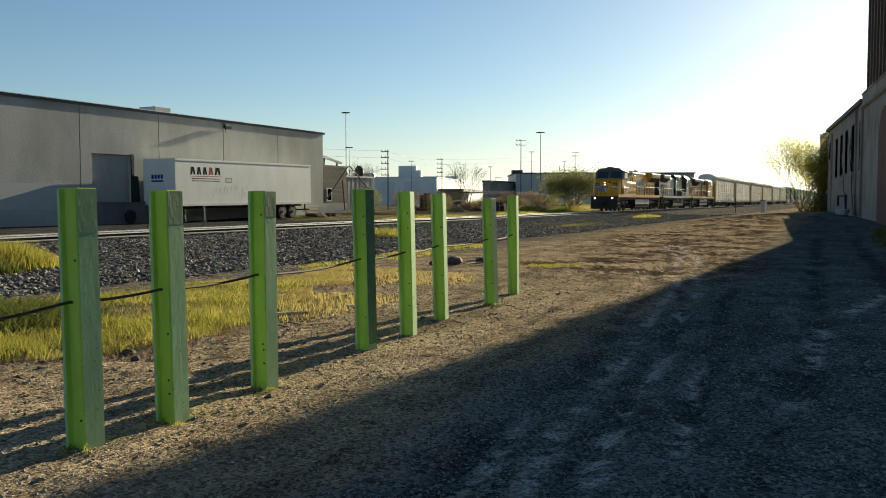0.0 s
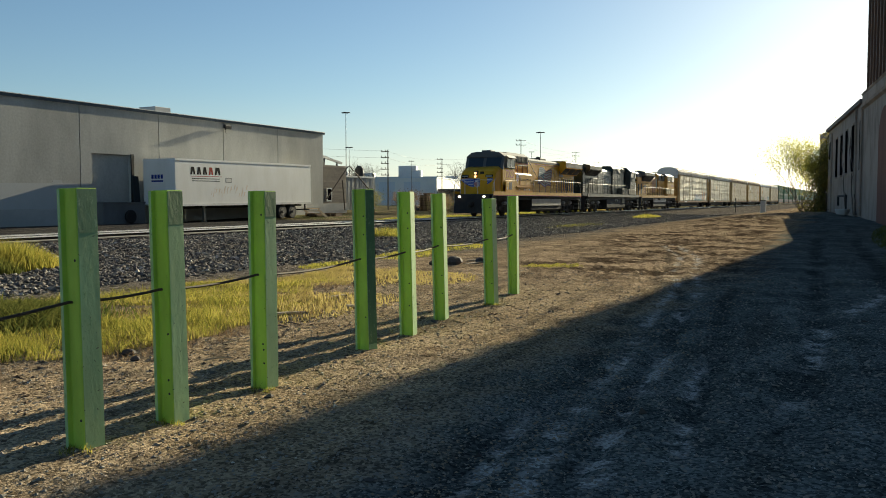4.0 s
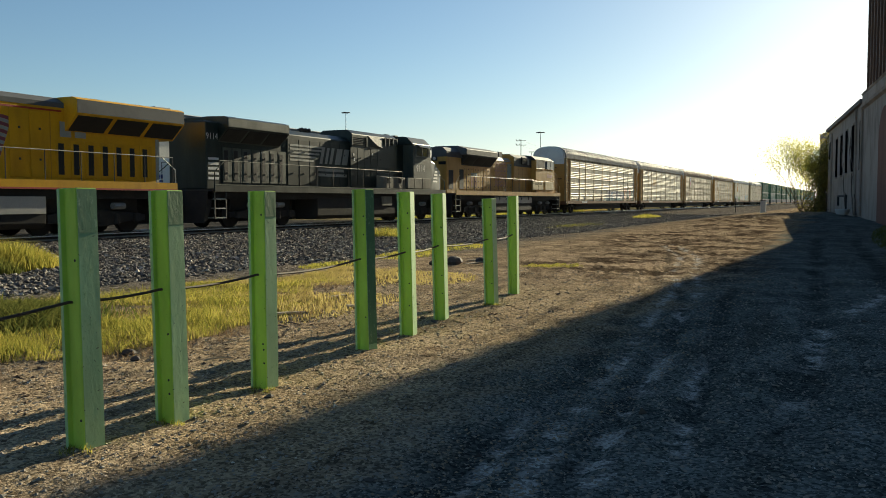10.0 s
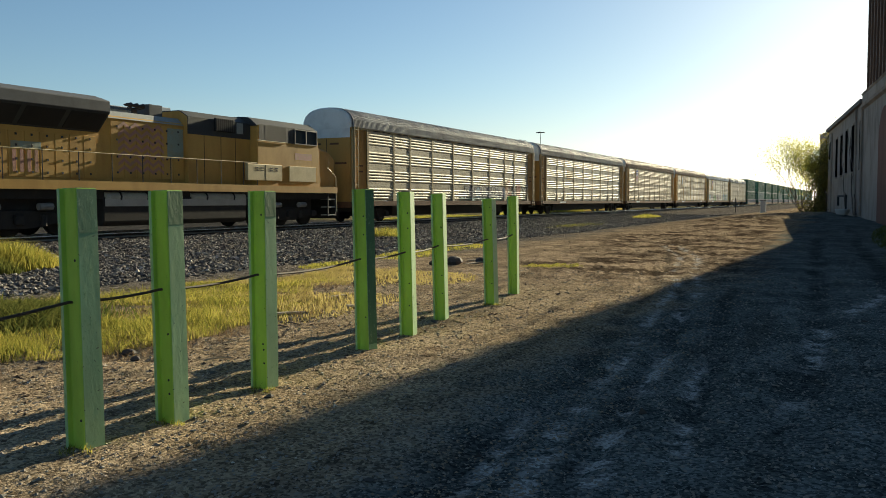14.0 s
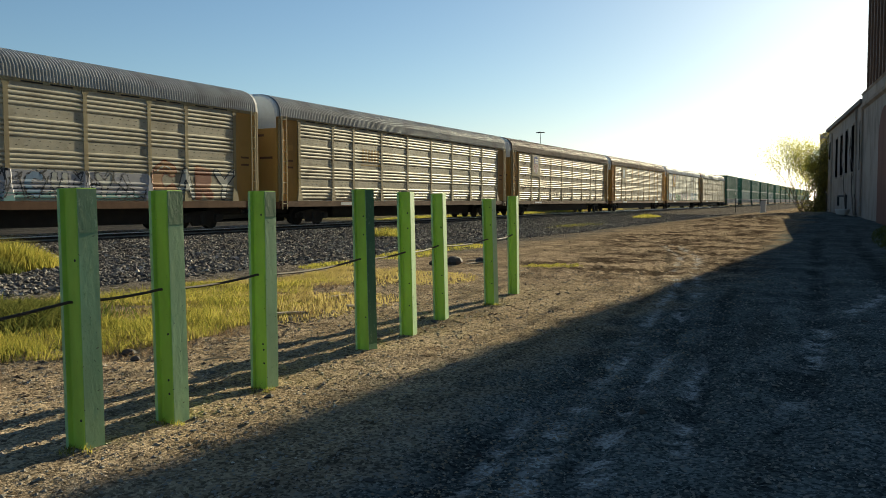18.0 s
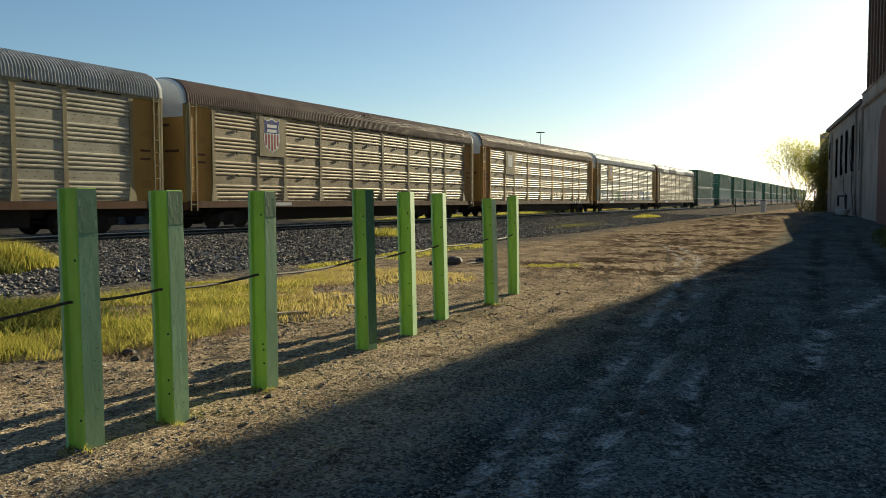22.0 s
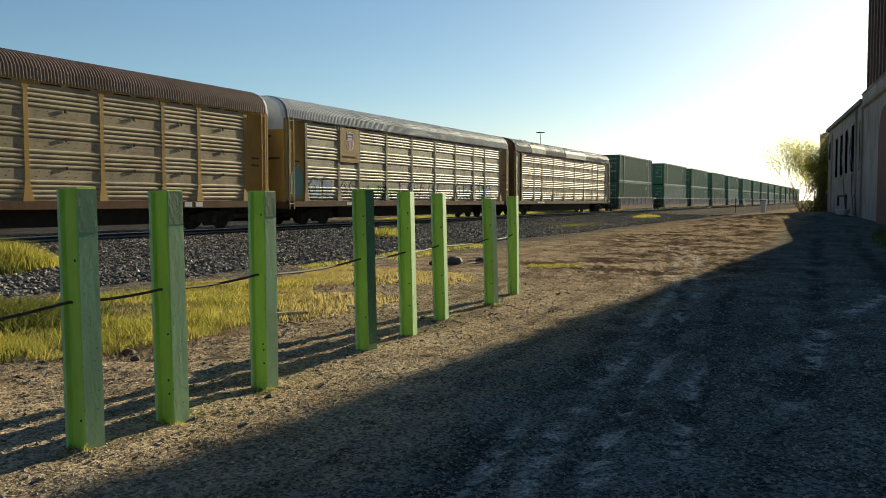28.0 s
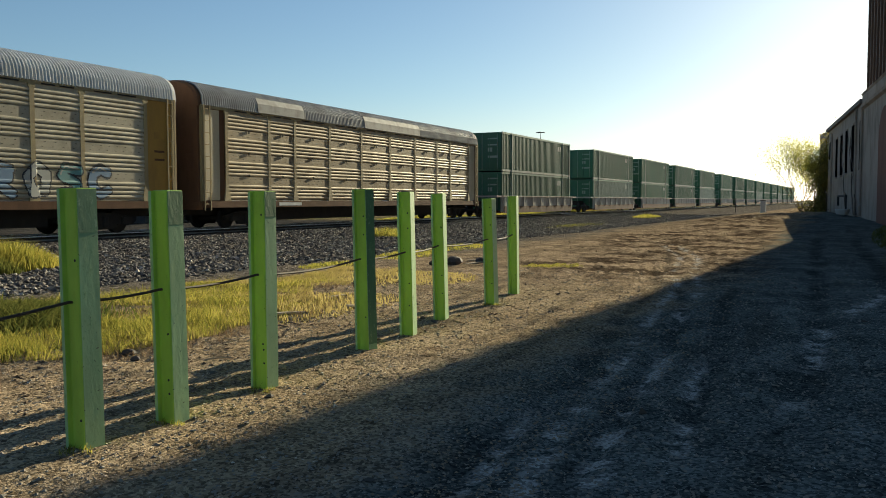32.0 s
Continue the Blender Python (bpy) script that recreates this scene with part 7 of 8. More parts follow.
def lead_loco(s):
    """Yellow and grey wide-nosed freight locomotive, nose first."""
    lo = rail_vehicle("diesel_locomotive", "yellow and grey freight locomotive leading with lit headlights", "locomotive", s, "locomotives of the train")
    running_gear(lo, M_UPYELLOW, -2.4, 4.9, M_TARP, [-2.2, -0.85, 0.55, 1.95, 3.4, 4.8, 6.2, 7.6, 9.0, 10.4])
    for sx in (1, -1):
        part("sill_stripe", Geo().box(sx * 1.56, sx * 1.563, -10.6, 10.6, 1.50, 1.56), M_REDLINE, lo, "red sill stripe")
    # nose
    nose = part("nose", Geo().loft([[(-w, y, z) for w, z in ((h, 1.6), (h, z1 - 0.18), (h - 0.22, z1))] + [(w, y, z) for w, z in ((h - 0.22, z1), (h, z1 - 0.18), (h, 1.6))] for y, h, z1 in ((-9.95, 1.28, 2.98), (-9.72, 1.36, 3.25), (-9.3, 1.40, 3.5), (-8.7, 1.42, 3.62))]), M_UPYELLOW, lo, "broad yellow nose", bevel=0.03)
    part("nose_door", Geo().box(0.25, 0.8, -9.990, -9.940, 1.7, 2.8), M_UPYELLOW, nose)
    for z in (3.12, 2.88):
        part("headlight", Geo().rod((-0.12, -9.820 - (3.12 - z) * 0.4, z), (-0.12, -10.000, z - 0.02), 0.085, 14), M_HEADLIGHT, nose, "lit round headlight")
    part("headlight_plate", Geo().box(-0.27, 0.05, -9.940, -9.800, 2.72, 3.28), M_DARKSTEEL, nose, bevel=0.02)
    for sx in (1, -1):
        nb = part("number_board", Geo().box(sx * 0.66, sx * 1.22, -9.965, -9.86, 2.78, 3.0), M_INK, nose, "dark number board", bevel=0.015)
        part("number_bar", Geo().box(sx * 0.72, sx * 1.16, -9.968, -9.965, 2.84, 2.94), M_TARP, nb)
        wing = part("wing_emblem", Geo().loft([[(sx * p, y, q) for p, q in ((0.20, 2.70), (0.45, 2.74), (1.24, 2.72), (1.20, 2.58), (0.98, 2.40), (0.62, 2.20), (0.30, 2.10), (0.20, 2.16))] for y in (-9.975, -9.95)]), M_WINGBLUE, nose, "blue painted wing")
        for q in range(5):
            part("feather", Geo().loft([[(sx * p, y, z) for p, z in ((0.26, 2.64 - q * 0.11), (1.20 - 0.17 * q, 2.68 - q * 0.12), (1.17 - 0.17 * q, 2.64 - q * 0.12), (0.26, 2.61 - q * 0.11))] for y in (-9.982, -9.975)]), M_WHITE, wing)
        part("ditch_light", Geo().rod((sx * 0.95, -10.98, 1.42), (sx * 0.95, -10.8, 1.42), 0.085, 12), M_LENS, lo, "lit ditch light")
        part("nose_rail", Geo().tube([(sx * 1.35, -9.900, 1.6), (sx * 1.35, -9.900, 2.6), (sx * 0.5, -10.95, 2.6), (sx * 0.5, -10.95, 1.6)], 0.022, 6), M_WHITE, lo)
    shield(nose, 0, -10.000, 2.42, 0.46, 0.66, side=False)
    part("nose_window", Geo().box(0.22, 0.50, -9.90, -9.83, 2.98, 3.22), M_GRILLE, nose, "small square nose door window", bevel=0.02)
    c = cab(lo, 1, -8.8, -6.25, 1.5, 1.6, 4.38, 4.72, M_UPYELLOW, M_UPGREY, (-7.85, -6.45, 3.62, 4.18))
    part("front_band", Geo().extrude_x([(-8.735, 3.40), (-8.365, 4.36), (-8.0, 4.36), (-8.55, 3.40)], -1.503, 1.503), M_UPGREY, c, "grey band round the windscreens")
    part("roof_box", Geo().box(-0.35, 0.35, -8.3, -7.4, 4.70, 4.84), M_UPGREY, c, bevel=0.03)
    part("front_skirt", Geo().box(-1.5, 1.5, -8.7, -6.25, 1.6, 2.3), M_UPYELLOW, c, bevel=0.02)
    words("unit_number", "7023", 0.82, M_REDLINE, c, pose(1.5015, -7.35, 3.08) @ SIDE, "red unit number", bold=0.018)
    for sx in (1, -1):
        part("cab_grey_band", Geo().box(sx * 1.5, sx * 1.506, -8.42, -6.26, 3.50, 4.38), M_UPGREY, c)
        part("locker", Geo().box(sx * 1.45, sx * 1.53, -8.3, -6.2, 1.75, 2.62), M_UPYELLOW, c, "yellow locker below the cab", bevel=0.015)
        part("locker_vent", Geo().box(sx * 1.53, sx * 1.537, -7.55, -6.95, 1.95, 2.5), M_GRILLE, c)
        part("sun_visor", Geo().extrude_y([(sx * 1.46, 4.46), (sx * 1.70, 4.28), (sx * 1.70, 4.26), (sx * 1.46, 4.42)], -8.0, -6.4), M_TARP, c, "pale sheet-metal sun visor")
        part("window_post", Geo().box(sx * 1.5, sx * 1.535, -7.19, -7.11, 3.58, 4.22).box(sx * 1.5, sx * 1.535, -7.9, -7.84, 3.58, 4.22).box(sx * 1.5, sx * 1.535, -7.9, -6.4, 3.56, 3.62), M_WHITE, c, "pale window frame")
        part("body_seam", Geo().box(sx * 1.5, sx * 1.508, -8.25, -6.22, 2.66, 2.70), M_UPEDGE, c, "raised sheet-metal edge")
        door = part("locker_door", Geo().box(sx * 1.53, sx * 1.545, -8.2, -7.66, 1.82, 2.5), M_UPYELLOW, c, bevel=0.01)
        part("door_mark", Geo().extrude_x([(-8.0, 1.95), (-7.86, 1.95), (-7.93, 2.2)], sx * 1.545, sx * 1.548), M_WHITE, door)
    # cabinet behind the cab
    part("blower_hood", Geo().extrude_y([(-1.05, 1.6), (-1.05, 4.55), (-0.7, 4.78), (0.7, 4.78), (1.05, 4.55), (1.05, 1.6)], -6.2, -2.3), M_UPYELLOW, lo, bevel=0.02)
    part("blower_roof", Geo().extrude_y([(-1.07, 4.05), (-1.07, 4.56), (-0.7, 4.80), (0.7, 4.80), (1.07, 4.56), (1.07, 4.05)], -6.2, -2.3), M_UPGREY, lo, "grey upper hood")
    grille(lo, 1.07, -5.7, -2.7, 4.12, 4.50, 3, M_UPGREY)
    for sx in (1, -1):
        bx = part("side_box", Geo().extrude_y([(sx * 1.0, 1.8), (sx * 1.5, 1.8), (sx * 1.5, 3.1), (sx * 1.35, 3.25), (sx * 1.0, 3.25)], -6.15, -2.6), M_UPYELLOW, lo, "yellow equipment box with slogan", bevel=0.015)
        part("box_rib", Geo().box(sx * 1.5, sx * 1.55, -6.0, -2.8, 2.16, 2.24), M_UPYELLOW, bx)
        for ya, yb in ((-5.2, -3.95), (-3.95, -2.75)):
            ym = (ya + yb) / 2
            part("pressed_panel", Geo().add([(sx * 1.5, ya, 2.32), (sx * 1.5, yb, 2.32), (sx * 1.5, yb, 3.08), (sx * 1.5, ya, 3.08), (sx * 1.492, ym, 2.7)], [(0, 1, 4), (1, 2, 4), (2, 3, 4), (3, 0, 4)]), M_UPYELLOW, bx, "cross-creased door panel", at=pose(sx * 0.0095, 0, 0))
            part("panel_edge", Geo().box(sx * 1.5, sx * 1.512, ya - 0.02, ya + 0.02, 2.30, 3.10).box(sx * 1.5, sx * 1.512, ya, yb, 3.07, 3.10), M_UPEDGE, bx)
        for q in (-5.4, -4.2, -3.1):
            part("light_spot", Geo().rod((sx * 1.5, q, 1.98), (sx * 1.506, q, 1.98), 0.05, 10), M_WHITE, bx, "small white reflector")
        for q in (-5.9, -4.75, -3.6, -2.5):
            part("rail_stanchion", Geo().box(sx * 1.08, sx * 1.13, q - 0.03, q + 0.03, 3.25, 3.87), M_RACKBROWN, lo)
        part("upper_rail", Geo().rod((sx * 1.1, -6.0, 3.85), (sx * 1.1, -2.4, 3.85), 0.02, 6).rod((sx * 1.1, -2.4, 4.35), (sx * 1.1, -0.2, 3.0), 0.02, 6), M_DARKSTEEL, lo)
    shield(lo, 1.5005, -5.75, 2.85, 0.52, 0.62)
    words("slogan", "BUILDING AMERICA", 0.26, M_INK, lo, pose(1.5125, -4.0, 2.72) @ SIDE, "dark slogan lettering")
    # engine hood
    part("engine_hood", Geo().extrude_y([(-0.9, 1.6), (-0.9, 4.35), (-0.6, 4.52), (0.6, 4.52), (0.9, 4.35), (0.9, 1.6)], -2.3, 10.2), M_UPYELLOW, lo, bevel=0.02)
    part("hood_roof", Geo().extrude_y([(-0.91, 4.2), (-0.91, 4.36), (-0.6, 4.54), (0.6, 4.54), (0.91, 4.36), (0.91, 4.2)], -2.3, 10.2), M_UPGREY, lo, "grey hood roof")
    door_row(lo, 0.9, -2.2, -0.2, 1.9, 4.1, 2, M_UPYELLOW, False)
    door_row(lo, 0.9, 4.0, 5.5, 1.9, 4.0, 2, M_UPYELLOW, False)
    door_row(lo, 0.9, 5.7, 10.0, 1.9, 3.15, 7, M_UPYELLOW, True)
    for sx in (1, -1):
        part("orange_edge", Geo().box(sx * 0.905, sx * 0.912, -2.3, 6.0, 4.06, 4.12).box(sx * 1.06, sx * 1.076, -6.2, -2.3, 3.96, 4.02), M_REDLINE, lo, "thin red paint line")
    for sx in (1, -1):
        for q in (-2.22, -0.15, 0.55, 1.5, 2.4, 3.3, 4.05, 5.55):
            part("hood_seam", Geo().box(sx * 0.9, sx * 0.9045, q - 0.012, q + 0.012, 1.85, 4.1), M_UPEDGE, lo)
        part("kick_strip", Geo().box(sx * 0.9, sx * 0.925, -2.25, 10.0, 1.62, 1.80), M_TARP, lo, "dusty pale kick strip")
        for q in (5.9, 6.5):
            part("white_vent", Geo().box(sx * 0.925, sx * 0.93, q, q + 0.45, 3.25, 3.75), M_TARP, lo, "pale vent panel")
    wavy_flag(lo, 0.906, 0.7, 4.0, 2.45, 3.85)
    part("exhaust", Geo().box(-0.5, 0.5, 2.2, 3.6, 4.5, 4.72), M_DARKSTEEL, lo, "sooty exhaust stack", bevel=0.03)
    horn(lo, 2.0, 4.58, 0.35)
    radiator(lo, 6.1, 11.1, 3.42, 4.0, 4.50, M_UPYELLOW, M_UPGREY)
    part("rear_panel", Geo().box(-0.9, 0.9, 10.2, 10.35, 1.6, 3.9), M_TARP, lo, "pale rear hood panel")
    return lo


def black_loco(s):
    """Black freight locomotive running long hood first."""
    lo = rail_vehicle("diesel_locomotive", "grimy black freight locomotive with white stripes, hood first", "locomotive", s, "locomotives of the train")
    running_gear(lo, M_NSBLACK, -3.2, 4.4, M_NSGRIME, [-10.3, -9.0, -7.6, -6.2, -4.8, -3.4, -2.0, -0.6, 0.8, 2.2, 3.6, 5.0], pipes=((0.23, 1.37, 1.16),), tank_panel=False)
    for sx in (1, -1):
        part("battery_box", Geo().box(sx * 1.2, sx * 1.46, 2.91, 3.99, 0.86, 1.37), M_NSTAN, lo, "dusty tan equipment box", bevel=0.02)
        part("white_edge", Geo().box(sx * 1.56, sx * 1.563, -10.6, 10.6, 1.76, 1.80), M_NSGRIME, lo, "faded grey sill stripe")
    part("engine_hood", Geo().extrude_y([(-0.9, 1.6), (-0.9, 4.2), (-0.6, 4.42), (0.6, 4.42), (0.9, 4.2), (0.9, 1.6)], -10.2, 0.5), M_NSBLACK, lo, bevel=0.03)
    part("end_box", Geo().box(-1.0, 1.0, -10.45, -9.7, 1.6, 4.35), M_NSBLACK, lo, bevel=0.04)
    radiator(lo, -9.7, -5.5, 3.55, 4.12, 4.52, M_NSBLACK, M_NSGRIME)
    door_row(lo, 0.9, -9.4, -5.0, 1.9, 3.35, 7, M_NSGRIME, True)
    door_row(lo, 0.9, -4.9, 0.4, 1.85, 4.0, 6, M_NSBLACK, False)
    part("dome", Geo().rod((0, -4.7, 4.4), (0, -4.7, 4.62), 0.55, 18), M_NSGRIME, lo, "round grey vent dome")
    horn(lo, -2.7, 4.45, 0.3)
    part("brake_cabin", Geo().extrude_y([(-1.05, 1.6), (-1.05, 4.6), (-0.75, 4.82), (0.75, 4.82), (1.05, 4.6), (1.05, 1.6)], 0.5, 5.3), M_NSBLACK, lo, "tall black equipment hood", bevel=0.03)
    grille(lo, 1.05, 0.48, 1.94, 4.04, 4.48, 1, M_NSBLACK)
    grille(lo, 1.05, 3.91, 5.25, 4.2, 4.6, 3, M_NSBLACK)
    door_row(lo, 1.05, 0.3, 3.7, 1.9, 3.9, 5, M_NSBLACK, False)
    for sx in (1, -1):
        part("buckled_panel", Geo().add([(sx * 1.05, 2.1, 4.6), (sx * 1.05, 3.8, 4.6), (sx * 1.05, 3.8, 4.0), (sx * 1.05, 2.1, 4.0), (sx * 1.14, 2.95, 4.12)], [(0, 1, 4), (1, 2, 4), (2, 3, 4), (3, 0, 4)]), M_NSGRIME, lo, "dusty buckled hood panel")
        for y, z in ((0.55, 3.45), (2.45, 3.55), (0.62, 3.2)):
            part("notice", Geo().box(sx * 1.076, sx * 1.079, y, y + 0.14, z, z + 0.14), M_WHITE, lo, "small white notice")
    for sx in (1, -1):
        bx = part("side_box", Geo().extrude_y([(sx * 1.0, 1.8), (sx * 1.5, 1.8), (sx * 1.5, 2.42), (sx * 1.0, 2.52)], 2.9, 5.47), M_NSTAN, lo, "dusty equipment box", bevel=0.02)
        for q in (3.35, 4.6):
            for k in range(4):
                part("box_vent", Geo().box(sx * 1.5, sx * 1.51, q, q + 0.45, 2.13 + k * 0.07, 2.165 + k * 0.07), M_GRILLE, bx)
        for q, e in ((5.73, 6.45), (6.5, 7.5), (7.55, 8.65)):
            part("cab_locker", Geo().box(sx * 1.4, sx * 1.53, q, e, 1.84, 2.44), M_NSTAN, lo, "dusty locker below the cab", bevel=0.015)
        for k in range(5):
            part("white_stripe", Geo().box(sx * 1.0, sx * 1.008, -10.35, -9.72 + 0.0 * k, 2.0 + k * 0.2, 2.1 + k * 0.2), M_WHITE, lo)
            part("white_stripe", Geo().box(sx * 0.902, sx * 0.93, -4.7, -2.8 + 0.25 * k, 3.0 + k * 0.17, 3.09 + k * 0.17), M_TARP, lo, "faded white speed stripe")
        # large initials as plain blocks
        for y0, w in ((-2.3, 0.25), (-1.85, 0.22), (-1.45, 0.25), (-0.95, 0.5), (-0.3, 0.5)):
            part("initial_block", Geo().extrude_x([(y0, 2.95), (y0 + w, 2.95), (y0 + w + 0.25, 3.75), (y0 + 0.25, 3.75)], sx * 0.926, sx * 0.932), M_TARP, lo)
        for z, w in ((2.65, 2.3), (2.4, 2.6)):
            part("name_bar", Geo().box(sx * 0.926, sx * 0.931, -2.4, -2.4 + w, z - 0.07, z + 0.07), M_TARP, lo)
    part("cab_gap", Geo().box(-0.8, 0.8, 5.3, 6.5, 1.6, 4.3), M_NSBLACK, lo)
    c = cab(lo, -1, -8.85, -6.46, 1.5, 1.6, 4.42, 4.85, M_NSGRIME, M_NSBLACK, (-8.33, -6.75, 3.74, 4.25), 0.5)
    for sx in (1, -1):
        part("sun_visor", Geo().extrude_y([(sx * 1.5, 4.40), (sx * 1.72, 4.26), (sx * 1.72, 4.24), (sx * 1.5, 4.36)], 6.9, 8.4), M_NSBLACK, c, "black sun visor")
    words("unit_number", "9114", 0.55, M_WHITE, c, pose(1.5015, 7.35, 3.0) @ SIDE, "white unit number")
    words("end_number", "9114", 0.36, M_WHITE, lo, pose(1.0015, -10.1, 3.75) @ SIDE, "white unit number")
    nose = part("nose", Geo().loft([[(-h, y, 1.6), (-h, y, z1 - 0.15), (-h + 0.25, y, z1), (h - 0.25, y, z1), (h, y, z1 - 0.15), (h, y, 1.6)] for y, h, z1 in ((8.8, 1.35, 3.75), (9.6, 1.3, 3.55), (10.6, 1.2, 3.05))]), M_NSBLACK, lo, "low black nose", bevel=0.03)
    for k in range(5):
        for sx in (1, -1):
            part("white_stripe", Geo().loft([[(sx * (1.352 - (y - 8.8) * 0.0625 + d), y, z) for y, z in ((9.25 + 0.10 * k, 2.25 + k * 0.2), (9.98, 2.25 + k * 0.2), (9.98, 2.36 + k * 0.2), (9.31 + 0.10 * k, 2.36 + k * 0.2))] for d in (0.0, 0.012)]), M_WHITE, nose)
    for sx in (1, -1):
        part("mirror", Geo().box(sx * 1.55, sx * 1.62, 8.3, 8.55, 3.7, 4.15), M_CHROME, c, bevel=0.01)
    for q in (5.6, 6.6, 7.6):
        part("roof_antenna", Geo().box(-0.2, 0.2, q, q + 0.35, 4.84, 4.95), M_DARKSTEEL, c)
    return lo


def rear_loco(s):
    """Faded yellow locomotive running long hood first at the end of the set."""
    lo = rail_vehicle("diesel_locomotive", "faded yellow and grey freight locomotive running hood first", "locomotive", s, "locomotives of the train")
    running_gear(lo, M_UPFADED, -3.78, 3.78, M_CREAM, [-9.0, -7.7, -6.3, -4.9, -3.5, -2.1, -0.7, 0.7, 2.1, 3.5, 4.4], band=0.94, top=1.2, pipes=((-3.71, -1.2, 1.27), (0.5, 3.76, 1.27)))
    part("engine_hood", Geo().extrude_y([(-0.9, 1.6), (-0.9, 4.1), (-0.6, 4.32), (0.6, 4.32), (0.9, 4.1), (0.9, 1.6)], -9.0, 4.4), M_UPFADED, lo, bevel=0.03)
    part("end_hood", Geo().extrude_y([(-1.0, 1.6), (-1.0, 4.3), (-0.7, 4.55), (0.7, 4.55), (1.0, 4.3), (1.0, 1.6)], -10.9, -8.6), M_UPFADED, lo, "yellow end hood", bevel=0.05)
    part("end_hood_top", Geo().extrude_y([(-1.01, 3.95), (-1.01, 4.31), (-0.7, 4.57), (0.7, 4.57), (1.01, 4.31), (1.01, 3.95)], -10.91, -8.4), M_UPGREY, lo, "grey end hood top")
    part("end_light", Geo().box(-0.35, 0.35, -10.98, -10.9, 3.7, 3.95), M_DARKSTEEL, lo)
    for q in (-0.17, 0.17):
        part("lamp", Geo().rod((q, -10.98, 3.83), (q, -11.02, 3.83), 0.1, 12), M_WHITE, lo)
    part("number_board", Geo().box(0.45, 0.95, -10.95, -10.88, 3.45, 3.65), M_INK, lo)
    part("dark_door", Geo().box(0.99, 1.01, -10.6, -9.9, 1.9, 3.1), M_GRILLE, lo, "dark open doorway")
    part("dark_door", Geo().box(0.92, 1.012, -8.95, -8.3, 1.9, 3.2), M_GRILLE, lo, "dark open doorway")
    radiator(lo, -8.5, -3.5, 3.5, 4.14, 4.5, M_OLDGREY, M_OLDGREY, 0.92, 1.5)
    part("radiator_top", Geo().extrude_y([(-1.52, 4.15), (-1.52, 4.54), (-0.8, 4.76), (0.8, 4.76), (1.52, 4.54), (1.52, 4.15)], -8.9, -3.5), M_UPGREY, lo, "dark grey flared radiator top", bevel=0.03)
    door_row(lo, 0.9, -8.2, -3.6, 1.9, 3.35, 8, M_UPFADED, False, 4)
    door_row(lo, 0.9, -3.0, 0.65, 1.95, 3.95, 6, M_UPFADED, False, 4)
    for sx in (1, -1):
        part("hood_shoulder", Geo().extrude_y([(sx * 0.9, 4.05), (sx * 0.935, 4.05), (sx * 0.64, 4.34), (sx * 0.6, 4.33)], -3.4, 0.66), M_TARP, lo, "dusty pale hood shoulder")
        # faded flag in wavy stripes on the doors, a pale green field beside it
        for k in range(7):
            z = 2.2 + k * 0.26
            low = [(sx * 0.929, -2.65 + 0.278 * i, z + (0.09 if i % 2 else -0.09)) for i in range(9)]
            part("faded_stripe", Geo().add(low + [(a, b, c + 0.13) for a, b, c in low], [(i, i + 1, i + 10, i + 9) for i in range(8)]), M_PINK, lo, "sun-bleached pink flag stripe")
        part("faded_field", Geo().box(sx * 0.926, sx * 0.930, -0.24, 0.62, 2.75, 3.9), M_OLDTEAL, lo, "bleached teal flag field")
        for k in range(4):
            part("faded_bar", Geo().box(sx * 0.926, sx * 0.930, -6.9 + k * 0.27, -6.77 + k * 0.27, 2.05, 2.75), M_PINK, lo, "bleached red emblem bar")
        part("faded_band", Geo().box(sx * 0.926, sx * 0.930, -6.95, -5.85, 2.78, 3.02), M_OLDTEAL, lo, "bleached emblem band")
    horn(lo, -1.25, 4.55, 0.3)
    part("horn_stand", Geo().box(0.25, 0.35, -1.35, -1.15, 4.3, 4.58), M_DARKSTEEL, lo)
    part("roof_box", Geo().box(-0.3, 0.4, -0.6, 0.1, 4.32, 4.8), M_UPGREY, lo, bevel=0.02)
    part("filter_hood", Geo().extrude_y([(-1.1, 1.6), (-1.1, 4.42), (-0.7, 4.66), (0.7, 4.66), (1.1, 4.42), (1.1, 1.6)], 0.69, 4.5), M_UPFADED, lo, "faded yellow filter housing", bevel=0.03)
    part("filter_roof", Geo().extrude_y([(-1.11, 3.75), (-1.11, 4.43), (-0.7, 4.68), (0.7, 4.68), (1.11, 4.43), (1.11, 3.75)], 0.7, 4.5), M_OLDGREY, lo, "sooty grey upper housing")
    for sx in (1, -1):
        lb = part("louvre_box", Geo().box(sx * 1.1, sx * 1.2, 2.2, 3.4, 3.95, 4.5), M_GRILLE, lo, "black louvred intake", bevel=0.02)
        for k in range(9):
            part("louvre", Geo().box(sx * 1.2, sx * 1.215, 2.26 + k * 0.125, 2.29 + k * 0.125, 3.98, 4.47), M_OLDGREY, lb)
        part("vent_panel", Geo().box(sx * 1.11, sx * 1.125, 3.6, 4.0, 3.95, 4.4), M_TARP, lo, "pale vent panel")
        for y in (1.6, 2.6, 3.5):
            part("panel_seam", Geo().box(sx * 1.1, sx * 1.104, y, y + 0.03, 1.7, 3.75), M_SEAM, lo)
    c = cab(lo, -1, -9.2, -4.5, 1.5, 1.6, 4.4, 4.75, M_UPFADED, M_OLDGREY, (-8.9, -7.2, 3.75, 4.35), 0.5)
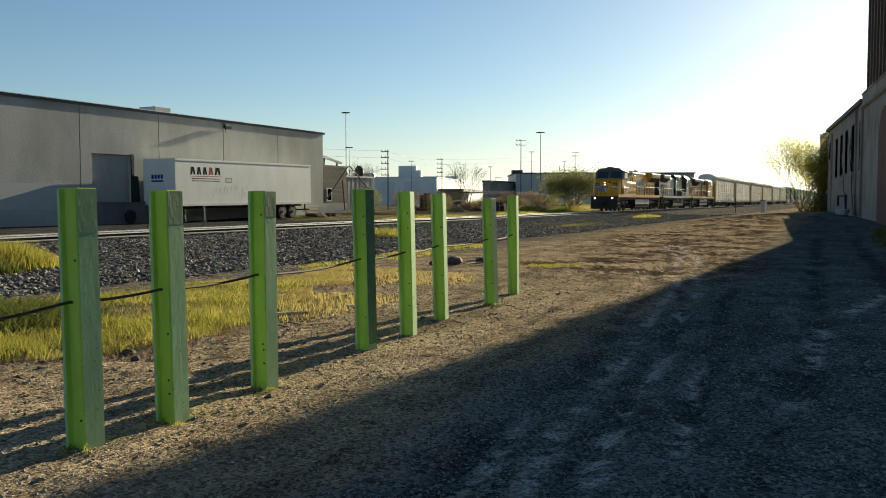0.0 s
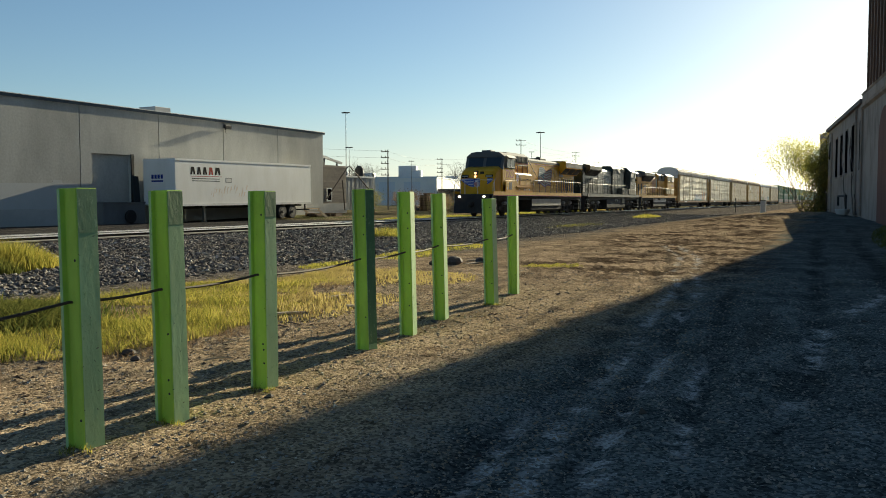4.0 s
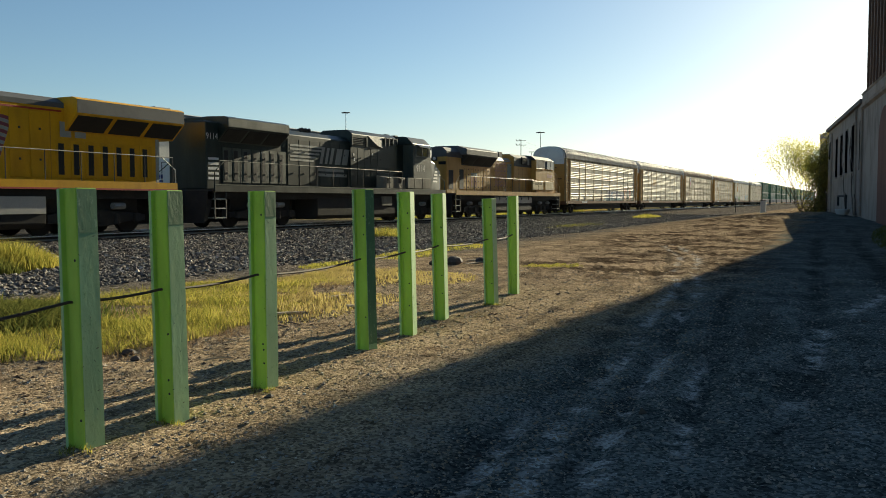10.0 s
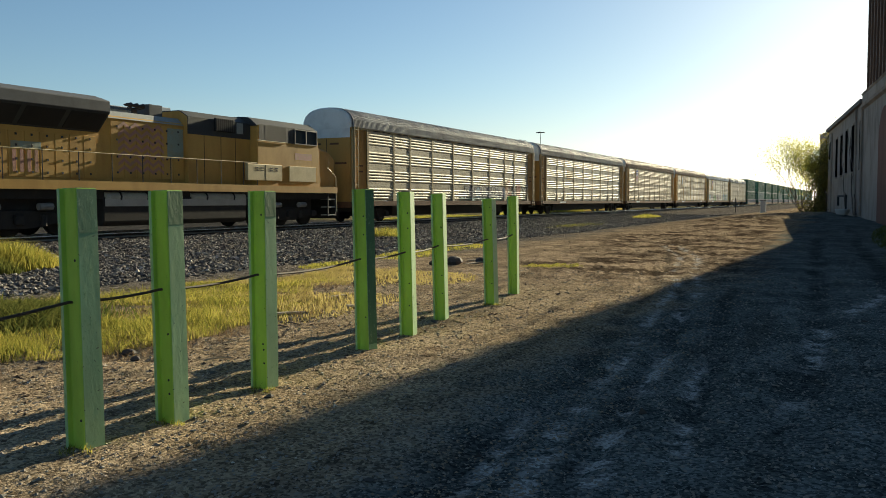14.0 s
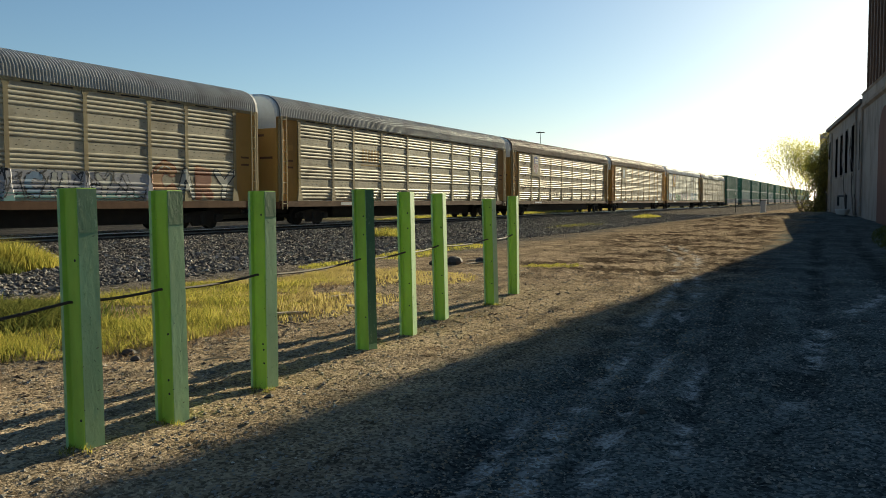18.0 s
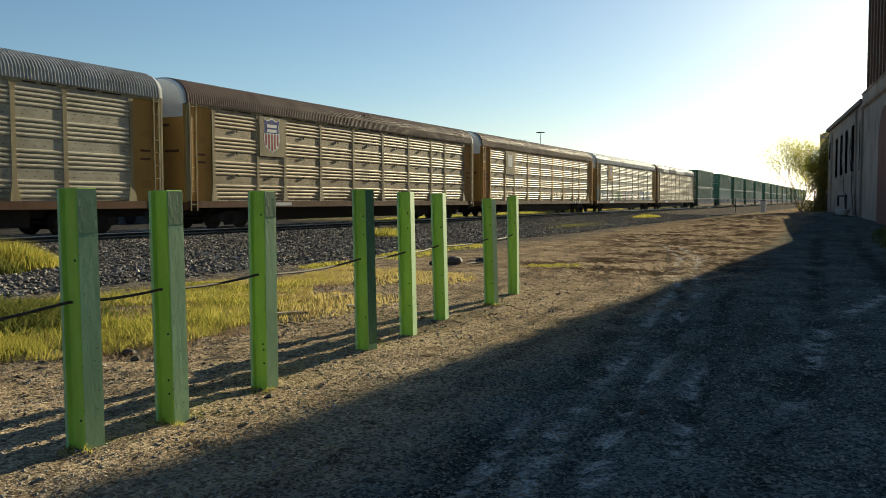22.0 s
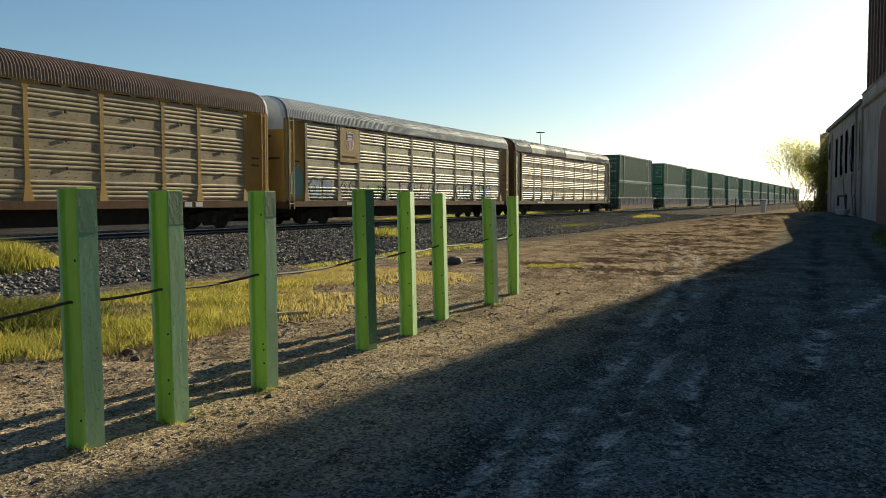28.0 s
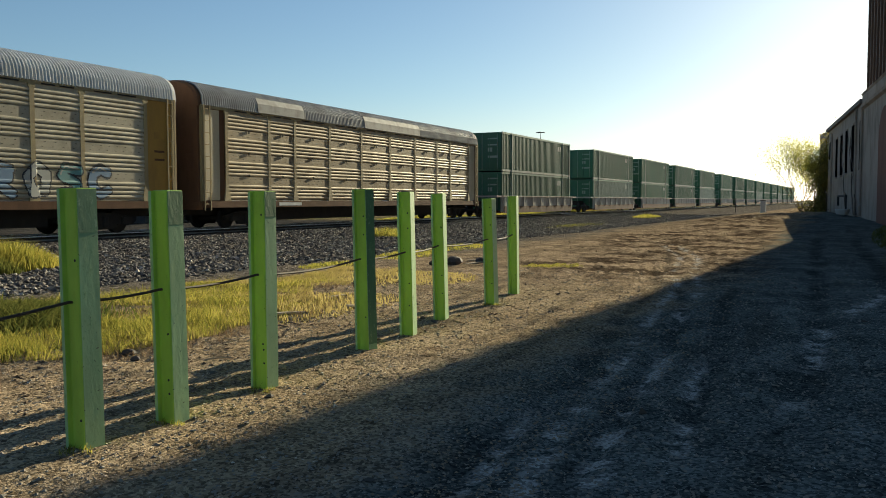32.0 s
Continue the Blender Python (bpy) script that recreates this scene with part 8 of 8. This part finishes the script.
    for sx in (1, -1):
        part("cab_grey_band", Geo().box(sx * 1.5, sx * 1.505, 4.6, 8.5, 3.72, 4.42), M_OLDGREY, c)
        # flat black sheet that puts the shade at the cab's rear into colour
        part("cab_recess", Geo().box(sx * 1.5, sx * 1.507, 5.0, 6.5, 3.75, 4.38), M_GRILLE, c, "black sheet for the shaded cab rear")
        part("cab_rail", Geo().rod((sx * 1.53, 4.4, 3.72), (sx * 1.53, 6.6, 3.72), 0.018, 6), M_CREAM, c)
        part("number_bar", Geo().box(sx * 1.5, sx * 1.503, 7.2, 8.5, 3.0, 3.3), M_PINK, c)
        bx = part("side_box", Geo().extrude_y([(sx * 1.4, 2.0), (sx * 1.56, 2.0), (sx * 1.56, 2.70), (sx * 1.4, 2.74)], 3.75, 6.14), M_CREAM, lo, "pale yellow equipment boxes", bevel=0.02)
        part("box_gap", Geo().box(sx * 1.56, sx * 1.564, 4.93, 4.97, 2.0, 2.68), M_SEAM, bx)
        for q in (4.25, 4.6, 5.25, 5.6):
            for k in range(2):
                part("box_vent", Geo().box(sx * 1.56, sx * 1.567, q, q + 0.2, 2.42 + k * 0.1, 2.47 + k * 0.1), M_GRILLE, bx)
        part("nose_locker", Geo().box(sx * 1.5, sx * 1.54, 6.7, 8.8, 2.0, 2.7), M_CREAM, lo, "pale yellow locker", bevel=0.015)
    part("nose", Geo().loft([[(-h, y, 1.6), (-h, y, z1 - 0.15), (-h + 0.25, y, z1), (h - 0.25, y, z1), (h, y, z1 - 0.15), (h, y, 1.6)] for y, h, z1 in ((9.1, 1.35, 3.75), (10.2, 1.3, 3.62), (10.9, 1.2, 3.3))]), M_UPFADED, lo, "faded yellow nose", bevel=0.04)
    return lo


lead_loco(101.2)
black_loco(124.5)
rear_loco(147.3)
# ---- movement ----
def motions():
    for ob, s in moving:
        walk(ob, [(t, pose(TRACK_X, s - d, RAIL_Z)) for t, d in TRAVEL])
    # wheels turn with the distance run, two rows for each half turn and more
    times = np.arange(0, 32 * FPS + 1, 2) / FPS
    run = np.interp(times, [t for t, d in TRAVEL], [d for t, d in TRAVEL])
    for wheel, y, r in wheelsets:
        walk(wheel, [(t, pose(0, y, r, math.degrees(d / r) % 360)) for t, d in zip(times, run)])


motions()
